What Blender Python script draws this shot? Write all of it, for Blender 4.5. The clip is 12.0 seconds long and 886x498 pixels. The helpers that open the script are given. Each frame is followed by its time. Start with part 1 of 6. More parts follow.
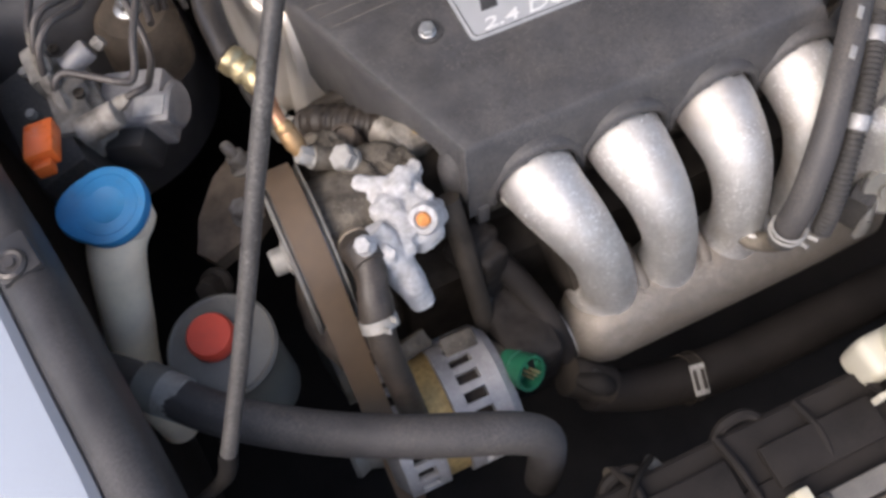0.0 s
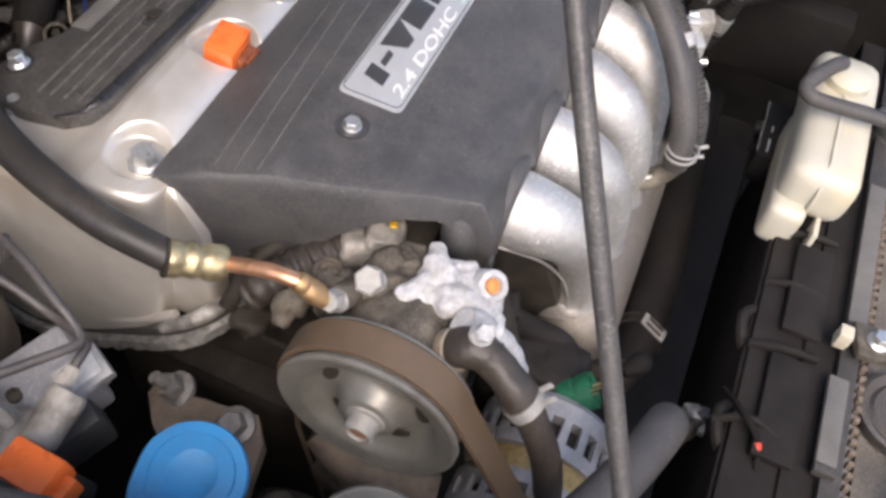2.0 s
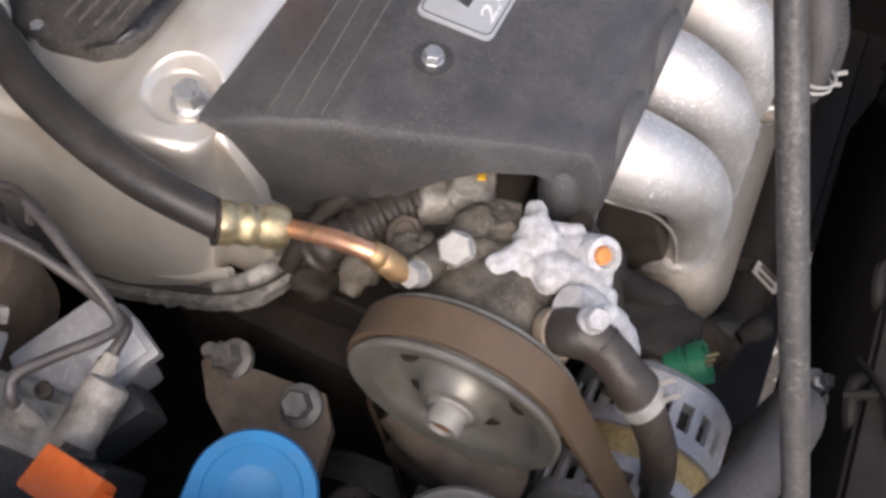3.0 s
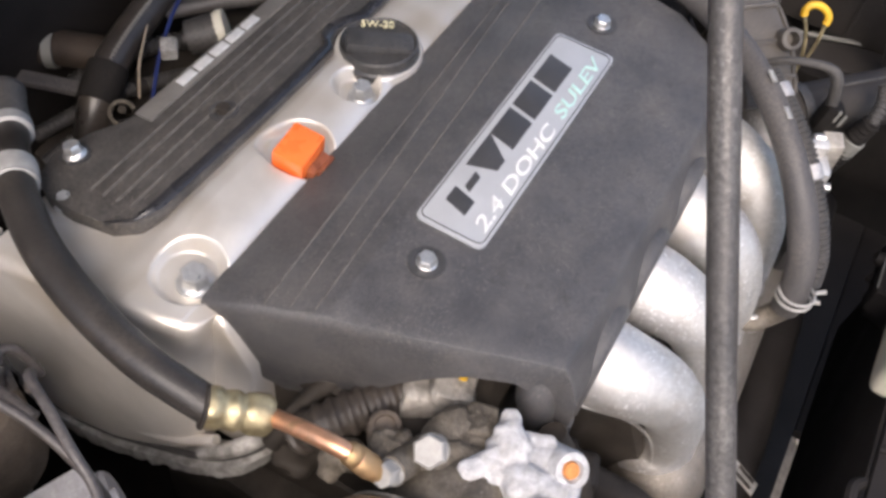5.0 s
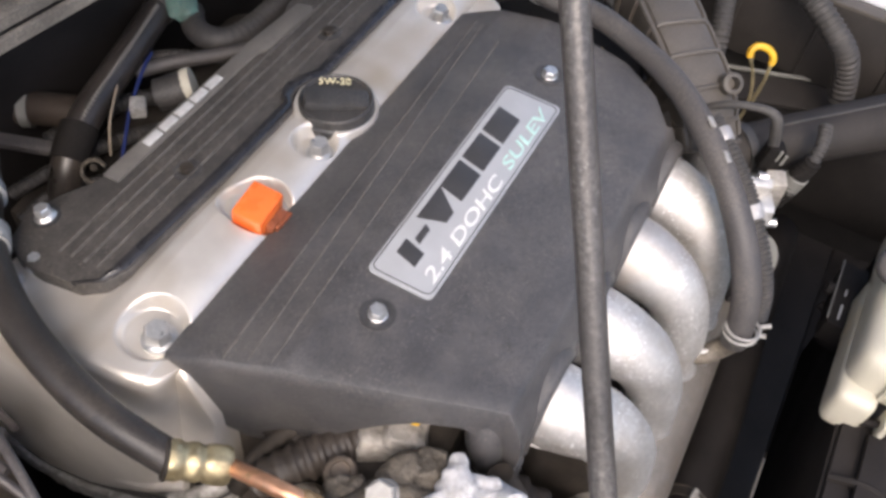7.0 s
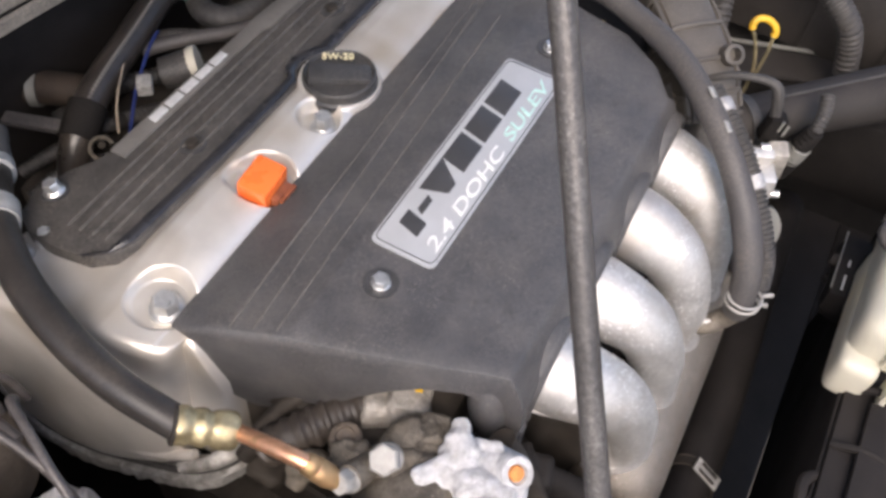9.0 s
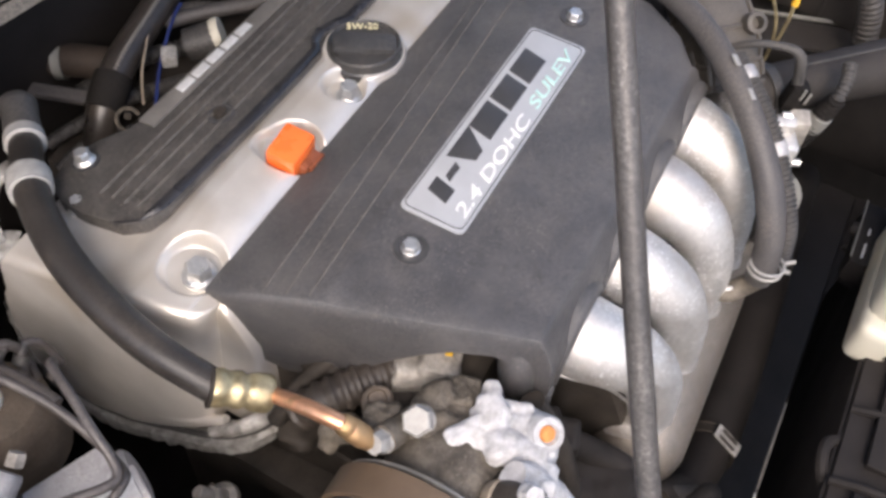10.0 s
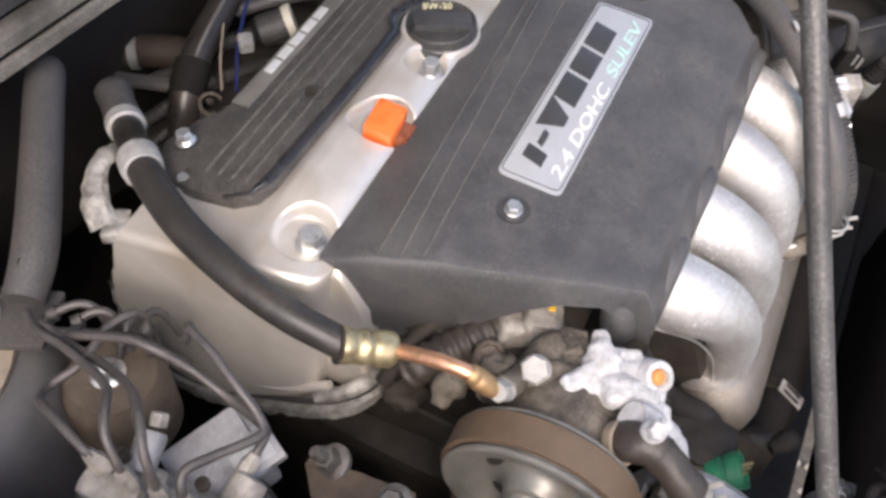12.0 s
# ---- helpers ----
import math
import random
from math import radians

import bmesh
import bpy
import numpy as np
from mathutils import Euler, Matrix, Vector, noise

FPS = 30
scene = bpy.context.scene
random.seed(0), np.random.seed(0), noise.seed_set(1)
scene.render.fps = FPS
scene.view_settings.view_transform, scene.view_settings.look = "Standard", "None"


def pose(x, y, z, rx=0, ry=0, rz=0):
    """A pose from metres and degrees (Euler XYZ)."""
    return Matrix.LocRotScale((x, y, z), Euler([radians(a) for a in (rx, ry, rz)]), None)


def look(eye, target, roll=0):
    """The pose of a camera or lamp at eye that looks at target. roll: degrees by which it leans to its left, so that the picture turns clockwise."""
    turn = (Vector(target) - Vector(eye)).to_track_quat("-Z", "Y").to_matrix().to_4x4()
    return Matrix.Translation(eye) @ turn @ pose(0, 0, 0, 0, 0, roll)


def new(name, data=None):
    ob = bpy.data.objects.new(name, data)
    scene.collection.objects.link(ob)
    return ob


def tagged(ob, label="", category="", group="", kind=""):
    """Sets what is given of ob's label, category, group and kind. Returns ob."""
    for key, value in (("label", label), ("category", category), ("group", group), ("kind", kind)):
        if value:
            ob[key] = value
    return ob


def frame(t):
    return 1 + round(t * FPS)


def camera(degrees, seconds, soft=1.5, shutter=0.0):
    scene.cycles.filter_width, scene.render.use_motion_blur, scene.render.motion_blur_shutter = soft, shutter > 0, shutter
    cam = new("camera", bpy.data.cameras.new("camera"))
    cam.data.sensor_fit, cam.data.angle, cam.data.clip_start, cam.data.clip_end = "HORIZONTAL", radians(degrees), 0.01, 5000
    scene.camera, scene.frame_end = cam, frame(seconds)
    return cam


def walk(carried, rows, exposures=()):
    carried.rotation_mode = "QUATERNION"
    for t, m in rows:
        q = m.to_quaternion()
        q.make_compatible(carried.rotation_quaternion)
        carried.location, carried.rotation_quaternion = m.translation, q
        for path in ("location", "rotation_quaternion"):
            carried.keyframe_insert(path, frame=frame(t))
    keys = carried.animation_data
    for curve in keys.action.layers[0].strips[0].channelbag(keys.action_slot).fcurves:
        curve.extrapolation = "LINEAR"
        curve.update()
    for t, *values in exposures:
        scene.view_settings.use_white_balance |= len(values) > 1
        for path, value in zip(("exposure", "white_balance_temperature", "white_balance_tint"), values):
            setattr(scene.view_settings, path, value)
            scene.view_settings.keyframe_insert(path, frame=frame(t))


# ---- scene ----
cam = camera(51.1, 12.0, soft=3.2)
PATH = [
    (0, (-0.194, -0.499, 1.603), (0.126, 0.322, -0.192), -4.0),
    (0.5, (-0.289, -0.378, 1.553), (0.178, 0.382, -0.237), -7.5),
    (0.7, (-0.326, -0.31, 1.54), (0.193, 0.404, -0.254), -7.6),
    (1, (-0.392, -0.269, 1.528), (0.31, 0.336, -0.245), -2.0),
    (1.2, (-0.445, -0.248, 1.516), (0.472, 0.277, -0.182), 3.6),
    (1.5, (-0.509, -0.233, 1.524), (0.594, 0.122, -0.106), 10.6),
    (2, (-0.488, -0.208, 1.505), (0.687, 0.062, -0.091), 12.0),
    (2.5, (-0.431, -0.182, 1.459), (0.62, 0.092, -0.22), 10.8),
    (2.7, (-0.412, -0.164, 1.432), (0.567, 0.116, -0.289), 10.0),
    (4.3, (-0.387, -0.133, 1.432), (0.561, 0.173, -0.302), 7.6),
    (4.5, (-0.383, -0.14, 1.448), (0.599, 0.194, -0.262), 7.7),
    (5, (-0.369, -0.146, 1.492), (0.767, 0.272, -0.099), 11.3),
    (5.5, (-0.351, -0.152, 1.522), (0.827, 0.28, -0.036), 11.6),
    (6, (-0.345, -0.159, 1.54), (0.843, 0.291, -0.005), 10.1),
    (6.5, (-0.348, -0.169, 1.547), (0.849, 0.293, 0.013), 9.1),
    (7, (-0.354, -0.176, 1.542), (0.806, 0.258, -0.028), 9.6),
    (8.8, (-0.36, -0.192, 1.542), (0.777, 0.253, -0.042), 8.4),
    (9, (-0.365, -0.191, 1.542), (0.764, 0.254, -0.048), 8.3),
    (9.5, (-0.378, -0.184, 1.541), (0.722, 0.265, -0.068), 7.8),
    (10, (-0.387, -0.181, 1.539), (0.71, 0.256, -0.075), 7.9),
    (10.5, (-0.395, -0.177, 1.544), (0.707, 0.254, -0.069), 7.9),
    (11, (-0.401, -0.172, 1.546), (0.701, 0.247, -0.071), 8.0),
    (11.5, (-0.409, -0.164, 1.539), (0.692, 0.23, -0.084), 8.2),
    (11.8, (-0.439, -0.139, 1.533), (0.663, 0.239, -0.092), 8.8),
    (12, (-0.476, -0.114, 1.541), (0.645, 0.288, -0.065), 7.4),
]
EXPOSURES = [(t, s, 6640, 14) for t, s in ((0, 0.88), (1, 0.98), (1.5, 1.16), (2.5, 0.86), (4.5, 1.12), (5, 1.03), (6.5, 1.02), (9, 1.04), (9.5, 1.07), (12, 1.17))]
walk(cam, [(t, look(eye, target, roll)) for t, eye, target, roll in PATH], EXPOSURES)

# ---- daylight: a bright, hazy sky over an open car park ----
world = bpy.data.worlds.new("sky")
scene.world = world
world.use_nodes = True
wn = world.node_tree.nodes
sky = wn.new("ShaderNodeTexSky")
sky.sky_type, sky.sun_disc = "NISHITA", False
sky.sun_elevation, sky.sun_rotation = radians(50), radians(246)
sky.air_density, sky.dust_density, sky.ozone_density = 1.0, 3.0, 1.0
wn["Background"].inputs["Strength"].default_value = 0.17
world.node_tree.links.new(sky.outputs["Color"], wn["Background"].inputs["Color"])
SUN_DIR = Vector((0.58, 0.26, -0.77))
sun = new("sun", bpy.data.lights.new("sun", "SUN"))
sun.data.energy, sun.data.angle, sun.data.color = 1.35, radians(35), (1.0, 0.94, 0.86)
sun.rotation_mode = "QUATERNION"
sun.rotation_quaternion = SUN_DIR.to_track_quat("-Z", "Y")


# ---- materials ----
def material(name, color, rough=0.5, metal=0.0, vary=0.25, scale=60.0, dust=0.0, dust_color=(0.23, 0.2, 0.165),
             bump=0.15, bump_scale=900.0, stain=None, stain_amount=0.0, stain_scale=9.0, stain_detail=8.0, coat=0.0, sheen_rough=0.12,
             spec=0.5, specks=0.0, speck_color=(0.9, 0.89, 0.87), speck_scale=560.0, streak=0.0, streak_color=(0.16, 0.145, 0.13), streak_dir=(28.0, 45.0, 45.0)):
    m = bpy.data.materials.new(name)
    m.use_nodes = True
    nt = m.node_tree
    n, link = nt.nodes, nt.links.new
    bsdf = n["Principled BSDF"]
    coord = n.new("ShaderNodeTexCoord").outputs["Object"]

    def noise_node(s, detail=5.0, rough_=0.6):
        x = n.new("ShaderNodeTexNoise")
        x.inputs["Scale"].default_value, x.inputs["Detail"].default_value, x.inputs["Roughness"].default_value = s, detail, rough_
        link(coord, x.inputs["Vector"])
        return x.outputs["Fac"]

    def ramp(fac, lo, hi):
        x = n.new("ShaderNodeMapRange")
        x.inputs["From Min"].default_value, x.inputs["From Max"].default_value = lo, hi
        link(fac, x.inputs["Value"])
        return x.outputs["Result"]

    def mix(fac, a, b):
        x = n.new("ShaderNodeMix")
        x.data_type = "RGBA"
        for socket, v in ((x.inputs[0], fac), (x.inputs[6], a), (x.inputs[7], b)):
            if isinstance(v, (tuple, float, int)):
                socket.default_value = (*v, 1) if isinstance(v, tuple) else v
            else:
                link(v, socket)
        return x.outputs[2]

    dark = tuple(c * (1 - vary) for c in color)
    light = tuple(min(1, c * (1 + vary)) for c in color)
    col = mix(ramp(noise_node(scale), 0.3, 0.7), dark, light)
    if stain:
        col = mix(ramp(noise_node(stain_scale, stain_detail, 0.7), 0.62 - 0.35 * stain_amount, 0.75), col, stain)
    rough_fac = ramp(noise_node(scale * 0.5), 0.3, 0.7)
    if dust:
        grit = n.new("ShaderNodeMath")
        grit.operation = "MULTIPLY"
        link(ramp(noise_node(14.0, 6, 0.65), 0.3, 0.75), grit.inputs[0])
        link(ramp(noise_node(420.0, 3, 0.7), 0.35, 0.7), grit.inputs[1])
        amount = n.new("ShaderNodeMath")
        amount.operation = "MULTIPLY"
        amount.inputs[1].default_value = dust
        link(grit.outputs[0], amount.inputs[0])
        col = mix(amount.outputs[0], col, dust_color)
    if streak:
        mp = n.new("ShaderNodeMapping")
        mp.inputs["Scale"].default_value = streak_dir
        link(coord, mp.inputs["Vector"])
        sn = n.new("ShaderNodeTexNoise")
        sn.inputs["Scale"].default_value, sn.inputs["Detail"].default_value, sn.inputs["Roughness"].default_value = 1.0, 7.0, 0.7
        link(mp.outputs["Vector"], sn.inputs["Vector"])
        sm = n.new("ShaderNodeMath")
        sm.operation = "MULTIPLY"
        sm.inputs[1].default_value = streak
        link(ramp(sn.outputs["Fac"], 0.45, 0.75), sm.inputs[0])
        col = mix(sm.outputs[0], col, streak_color)
    if specks:
        sp = n.new("ShaderNodeMath")
        sp.operation = "MULTIPLY"
        link(ramp(noise_node(speck_scale, 2, 0.5), 0.60, 0.67), sp.inputs[0])
        link(ramp(noise_node(22.0, 3, 0.5), 0.38, 0.58), sp.inputs[1])
        sq = n.new("ShaderNodeMath")
        sq.operation = "MULTIPLY"
        sq.inputs[1].default_value = specks
        link(sp.outputs[0], sq.inputs[0])
        col = mix(sq.outputs[0], col, speck_color)
    link(col, bsdf.inputs["Base Color"])
    rr = n.new("ShaderNodeMapRange")
    rr.inputs["To Min"].default_value, rr.inputs["To Max"].default_value = max(0.03, rough - sheen_rough), min(1, rough + sheen_rough)
    link(rough_fac, rr.inputs["Value"])
    link(rr.outputs["Result"], bsdf.inputs["Roughness"])
    bsdf.inputs["Metallic"].default_value = metal
    if specks and metal > 0.5:
        # oxide specks are not metallic
        mm = n.new("ShaderNodeMapRange")
        mm.inputs["To Min"].default_value, mm.inputs["To Max"].default_value = metal, 0.0
        link(sq.outputs[0], mm.inputs["Value"])
        link(mm.outputs["Result"], bsdf.inputs["Metallic"])
    bsdf.inputs["Coat Weight"].default_value = coat
    bsdf.inputs["Specular IOR Level"].default_value = spec
    if bump:
        b = n.new("ShaderNodeBump")
        b.inputs["Strength"].default_value, b.inputs["Distance"].default_value = bump, 0.0015
        link(noise_node(bump_scale, 4, 0.6), b.inputs["Height"])
        link(b.outputs["Normal"], bsdf.inputs["Normal"])
    return m


COVER = material("black_cover_plastic", (0.046, 0.0455, 0.0485), 0.48, vary=0.25, scale=26, dust=0.45, dust_color=(0.2, 0.18, 0.16), bump=0.35, bump_scale=1300, streak=0.3, streak_dir=(22, 22, 40), stain=(0.026, 0.025, 0.026), stain_amount=0.34, stain_scale=52, specks=0.45, speck_color=(0.2, 0.18, 0.16))
COVER_DUSTY = material("dusty_cover_plastic", (0.030, 0.028, 0.0265), 0.62, vary=0.35, scale=60, dust=0.5, dust_color=(0.20, 0.175, 0.15), bump=0.8, bump_scale=520, streak=0.3, streak_dir=(30, 30, 30), specks=0.6, speck_color=(0.19, 0.165, 0.14))
DUST_LINE = material("dust_filled_groove", (0.095, 0.087, 0.078), 0.8, vary=0.4, scale=160, bump=0.3)
BLACK = material("black_plastic", (0.03, 0.03, 0.031), 0.5, vary=0.3, dust=0.45, spec=0.4)
DARK = material("grimy_dark_casting", (0.032, 0.027, 0.0225), 0.7, vary=0.5, scale=35, dust=0.14, dust_color=(0.15, 0.12, 0.09), bump=0.5, bump_scale=260, spec=0.2)
BAY = material("dirty_black_bay_paint", (0.042, 0.036, 0.033), 0.75, vary=0.4, scale=12, dust=0.2, spec=0.12)
RUBBER = material("black_rubber", (0.035, 0.034, 0.034), 0.55, vary=0.25, scale=25, dust=0.35, bump=0.2, bump_scale=600, spec=0.35)
GREY_RUBBER = material("greyed_rubber", (0.045, 0.042, 0.043), 0.6, vary=0.2, scale=22, dust=0.45, bump=0.2)
# DEEP: black rubber, and the painted-in shade at the far end of the bay
DEEP = material("clean_black_rubber_and_shade", (0.0105, 0.0095, 0.009), 0.75, vary=0.3, scale=20, dust=0.06, spec=0.08)
HOSE = material("smooth_black_hose", (0.019, 0.0165, 0.0150), 0.38, vary=0.3, scale=22, dust=0.3, dust_color=(0.16, 0.135, 0.11), bump=0.15, stain=(0.045, 0.037, 0.030), stain_amount=0.3, stain_scale=26)
# the brown stain colour stands in for ground reflected in the runners
CAST = material("cast_aluminium", (0.58, 0.565, 0.54), 0.56, metal=0.85, vary=0.12, scale=150, bump=0.4, bump_scale=900, sheen_rough=0.1, specks=0.85, speck_scale=430.0, speck_color=(0.95, 0.94, 0.93), stain=(0.46, 0.41, 0.355), stain_amount=0.4, stain_scale=18)
# plenum casting: brownish dust plus the dimness below the runners, both in the colour
PLENUM = material("brownish_shaded_cast_aluminium", (0.215, 0.19, 0.162), 0.42, metal=0.5, vary=0.16, scale=90, bump=0.9, bump_scale=420, sheen_rough=0.1, specks=0.15, stain=(0.2, 0.165, 0.13), stain_amount=0.3, stain_scale=16)
VALVE = material("silver_painted_aluminium", (0.60, 0.57, 0.525), 0.34, metal=0.5, vary=0.06, scale=40, bump=0.18, bump_scale=600, stain=(0.42, 0.36, 0.28), stain_amount=0.42, stain_scale=9, stain_detail=2.0, sheen_rough=0.03)
ROUGH_ALU = material("rough_oxidised_aluminium", (0.34, 0.33, 0.31), 0.65, metal=0.4, vary=0.4, scale=110, bump=0.7, bump_scale=330, stain=(0.07, 0.06, 0.05), stain_amount=0.5, stain_scale=40)
GRIMY_ALU = material("grimy_aluminium", (0.150, 0.130, 0.105), 0.68, metal=0.3, vary=0.45, scale=80, bump=0.9, bump_scale=260, stain=(0.026, 0.021, 0.017), stain_amount=0.75, stain_scale=26, specks=0.6, speck_color=(0.26, 0.23, 0.18), spec=0.35)
WHITE_ALU = material("white_corroded_aluminium", (0.52, 0.515, 0.515), 0.85, metal=0.0, vary=0.22, scale=150, bump=1.0, bump_scale=650, stain=(0.30, 0.285, 0.265), stain_amount=0.42, stain_scale=70, spec=0.25)
STEEL = material("zinc_steel", (0.62, 0.62, 0.61), 0.35, metal=0.85, vary=0.15, scale=200, bump=0.3, bump_scale=500, dust=0.2)
DULL_ZINC = material("dull_dirty_zinc", (0.24, 0.23, 0.22), 0.5, metal=0.5, vary=0.25, scale=150, bump=0.4, bump_scale=400, dust=0.4, stain=(0.12, 0.10, 0.08), stain_amount=0.4, stain_scale=90)
PALE_STEEL = material("pale_dull_steel", (0.34, 0.33, 0.31), 0.6, metal=0.35, vary=0.18, scale=140, bump=0.4, bump_scale=500, stain=(0.3, 0.27, 0.22), stain_amount=0.2, stain_scale=60)
RUSTY = material("brown_dirty_steel", (0.17, 0.135, 0.105), 0.75, metal=0.2, vary=0.35, scale=45, bump=0.6, bump_scale=300, dust=0.5, spec=0.3)
BRASS = material("yellow_plated_brass", (0.40, 0.335, 0.20), 0.42, metal=0.75, vary=0.3, scale=120, bump=0.25, stain=(0.3, 0.22, 0.09), stain_amount=0.2, stain_scale=50)
UNION = material("golden_union_nut", (0.42, 0.27, 0.14), 0.5, metal=0.8, vary=0.2, scale=90, bump=0.3, stain=(0.4, 0.3, 0.12), stain_amount=0.2, stain_scale=50)
COPPER = material("copper_pipe", (0.74, 0.40, 0.24), 0.4, metal=0.85, vary=0.15, scale=100, bump=0.15, stain=(0.35, 0.24, 0.1), stain_amount=0.25, stain_scale=45)
RUST_PLUG = material("orange_rust", (0.6, 0.24, 0.07), 0.8, vary=0.3, scale=300, bump=0.6)
ORANGE = material("orange_plastic", (0.78, 0.15, 0.028), 0.3, vary=0.1, scale=50, dust=0.08, bump=0.05)
# orange plastic with the shade of the handle's front faces painted in
SHADED_ORANGE = material("shaded_orange_plastic", (0.22, 0.06, 0.022), 0.35, vary=0.35, scale=60, dust=0.2, bump=0.1)
BLUE = material("blue_plastic", (0.005, 0.145, 0.34), 0.6, vary=0.2, scale=30, dust=0.25, dust_color=(0.08, 0.19, 0.30), bump=0.06, stain=(0.03, 0.13, 0.26), stain_amount=0.2, stain_scale=40)
RED = material("red_plastic", (0.62, 0.06, 0.03), 0.55, vary=0.12, scale=40, dust=0.25, dust_color=(0.3, 0.15, 0.12), bump=0.06)
GREEN = material("green_plastic", (0.010, 0.115, 0.060), 0.42, vary=0.3, scale=70, dust=0.4, dust_color=(0.1, 0.2, 0.14))
YELLOW = material("yellow_plastic", (0.62, 0.36, 0.02), 0.5, vary=0.25, scale=60, dust=0.5, dust_color=(0.3, 0.2, 0.06))
NATURAL = material("yellowed_white_plastic", (0.49, 0.465, 0.38), 0.42, vary=0.06, scale=15, dust=0.15, bump=0.05, stain=(0.6, 0.52, 0.33), stain_amount=0.2, stain_scale=12)
NECK = material("dirty_translucent_plastic", (0.84, 0.72, 0.54), 0.45, vary=0.15, scale=20, dust=0.3, dust_color=(0.2, 0.17, 0.14))
GREY_PLASTIC = material("grey_plastic", (0.14, 0.14, 0.128), 0.6, vary=0.2, scale=30, dust=0.5)
GRIMY_RUBBER = material("grimy_brown_black_rubber", (0.030, 0.024, 0.020), 0.5, vary=0.4, scale=45, dust=0.4, dust_color=(0.15, 0.12, 0.09), bump=0.5, bump_scale=180)
BELT = material("brown_worn_belt", (0.098, 0.066, 0.041), 0.62, vary=0.12, scale=90, bump=0.1)
PULLEY = material("grey_painted_pulley", (0.195, 0.188, 0.170), 0.40, metal=0.35, vary=0.2, scale=50, dust=0.18, stain=(0.12, 0.10, 0.08), stain_amount=0.25, stain_scale=18)
PLATE = material("silver_badge_plastic", (0.39, 0.40, 0.41), 0.4, metal=0.2, vary=0.08, scale=25, dust=0.12, bump=0.05)
BADGE_DARK = material("dark_badge_ink", (0.035, 0.035, 0.037), 0.45, vary=0.15, dust=0.15, bump=0.05)
BADGE_WHITE = material("white_badge_ink", (0.68, 0.68, 0.67), 0.5, vary=0.1, scale=120, bump=0.1)
BADGE_MINT = material("mint_badge_ink", (0.42, 0.62, 0.57), 0.45, vary=0.12, scale=120, bump=0.1)
CREAM = material("cream_lettering", (0.72, 0.66, 0.42), 0.55, vary=0.12, bump=0.05)
# white car paint with the sky's blue reflection mixed into the base colour
PAINT = material("sky_tinted_white_car_paint", (0.31, 0.345, 0.395), 0.3, vary=0.03, scale=8, coat=0.8, bump=0.0, dust=0.15)
RAIL = material("dusty_black_rubber_rail", (0.03, 0.029, 0.031), 0.55, vary=0.25, scale=14, dust=0.4, dust_color=(0.16, 0.15, 0.145))
ROD = material("worn_grey_steel_rod", (0.058, 0.053, 0.051), 0.38, metal=0.3, vary=0.2, scale=40, dust=0.35, specks=0.16, speck_scale=380.0, speck_color=(0.40, 0.38, 0.36), dust_color=(0.4, 0.38, 0.35), bump=0.4, bump_scale=240)
WINDING = material("brass_brown_stator", (0.42, 0.3, 0.13), 0.55, metal=0.5, vary=0.3, scale=200, bump=0.5, bump_scale=500)
ALT = material("alternator_aluminium", (0.36, 0.355, 0.36), 0.55, metal=0.5, vary=0.15, scale=90, bump=0.5, bump_scale=420, dust=0.35, specks=0.5, speck_scale=350.0, speck_color=(0.62, 0.61, 0.60))
TUBE_GREY = material("matt_grey_duct", (0.062, 0.054, 0.046), 0.55, vary=0.2, scale=25, dust=0.5, dust_color=(0.16, 0.145, 0.125))
FOIL = material("silver_foil_tape", (0.6, 0.61, 0.62), 0.4, metal=0.5, vary=0.2, scale=40, bump=0.8, bump_scale=80)
BEIGE = material("beige_dirty_casting", (0.34, 0.315, 0.28), 0.6, metal=0.2, vary=0.35, scale=60, bump=0.7, bump_scale=400, stain=(0.08, 0.07, 0.062), stain_amount=0.5, stain_scale=34)
DULL_WHITE = material("dull_printed_white", (0.5, 0.5, 0.49), 0.55, vary=0.15, scale=120, dust=0.3, bump=0.1)
# SHROUD: dusted black plastic, also the painted shade low in the bay
SHROUD = material("brown_dusted_plastic_and_shade", (0.0155, 0.0135, 0.0125), 0.7, vary=0.4, scale=25, dust=0.5, dust_color=(0.040, 0.033, 0.029), spec=0.2)
HOOD = material("painted_hood_underside", (0.64, 0.65, 0.67), 0.45, vary=0.05, scale=8, dust=0.15)
INLET = material("dark_dusty_inlet", (0.021, 0.0185, 0.017), 0.65, vary=0.35, scale=20, dust=0.3, dust_color=(0.09, 0.078, 0.066), spec=0.25)
LABEL_WHITE = material("white_label", (0.66, 0.66, 0.69), 0.5, vary=0.05, bump=0.0)
LABEL_BLUE = material("blue_label_ink", (0.1, 0.11, 0.5), 0.5, vary=0.1, bump=0.0)
LABEL_RED = material("red_battery_plastic", (0.72, 0.06, 0.04), 0.42, vary=0.12, bump=0.05)
TEAL = material("teal_oxidised_fitting", (0.06, 0.13, 0.11), 0.7, vary=0.4, scale=60, dust=0.5)
LIME = material("lime_green_plastic", (0.12, 0.42, 0.1), 0.45, vary=0.15)
BLUE_WIRE = material("blue_wire", (0.012, 0.022, 0.10), 0.45, vary=0.15)
COWL = material("dusty_cowl_plastic", (0.10, 0.09, 0.078), 0.7, vary=0.3, scale=14, dust=0.85, dust_color=(0.34, 0.30, 0.25), spec=0.3)
ASPHALT = material("gritty_ground", (0.13, 0.115, 0.10), 0.9, vary=0.4, scale=60, bump=0.6, bump_scale=200)
STONE = material("pale_gravel", (0.46, 0.43, 0.38), 0.85, vary=0.35, scale=45, bump=0.6, bump_scale=200)
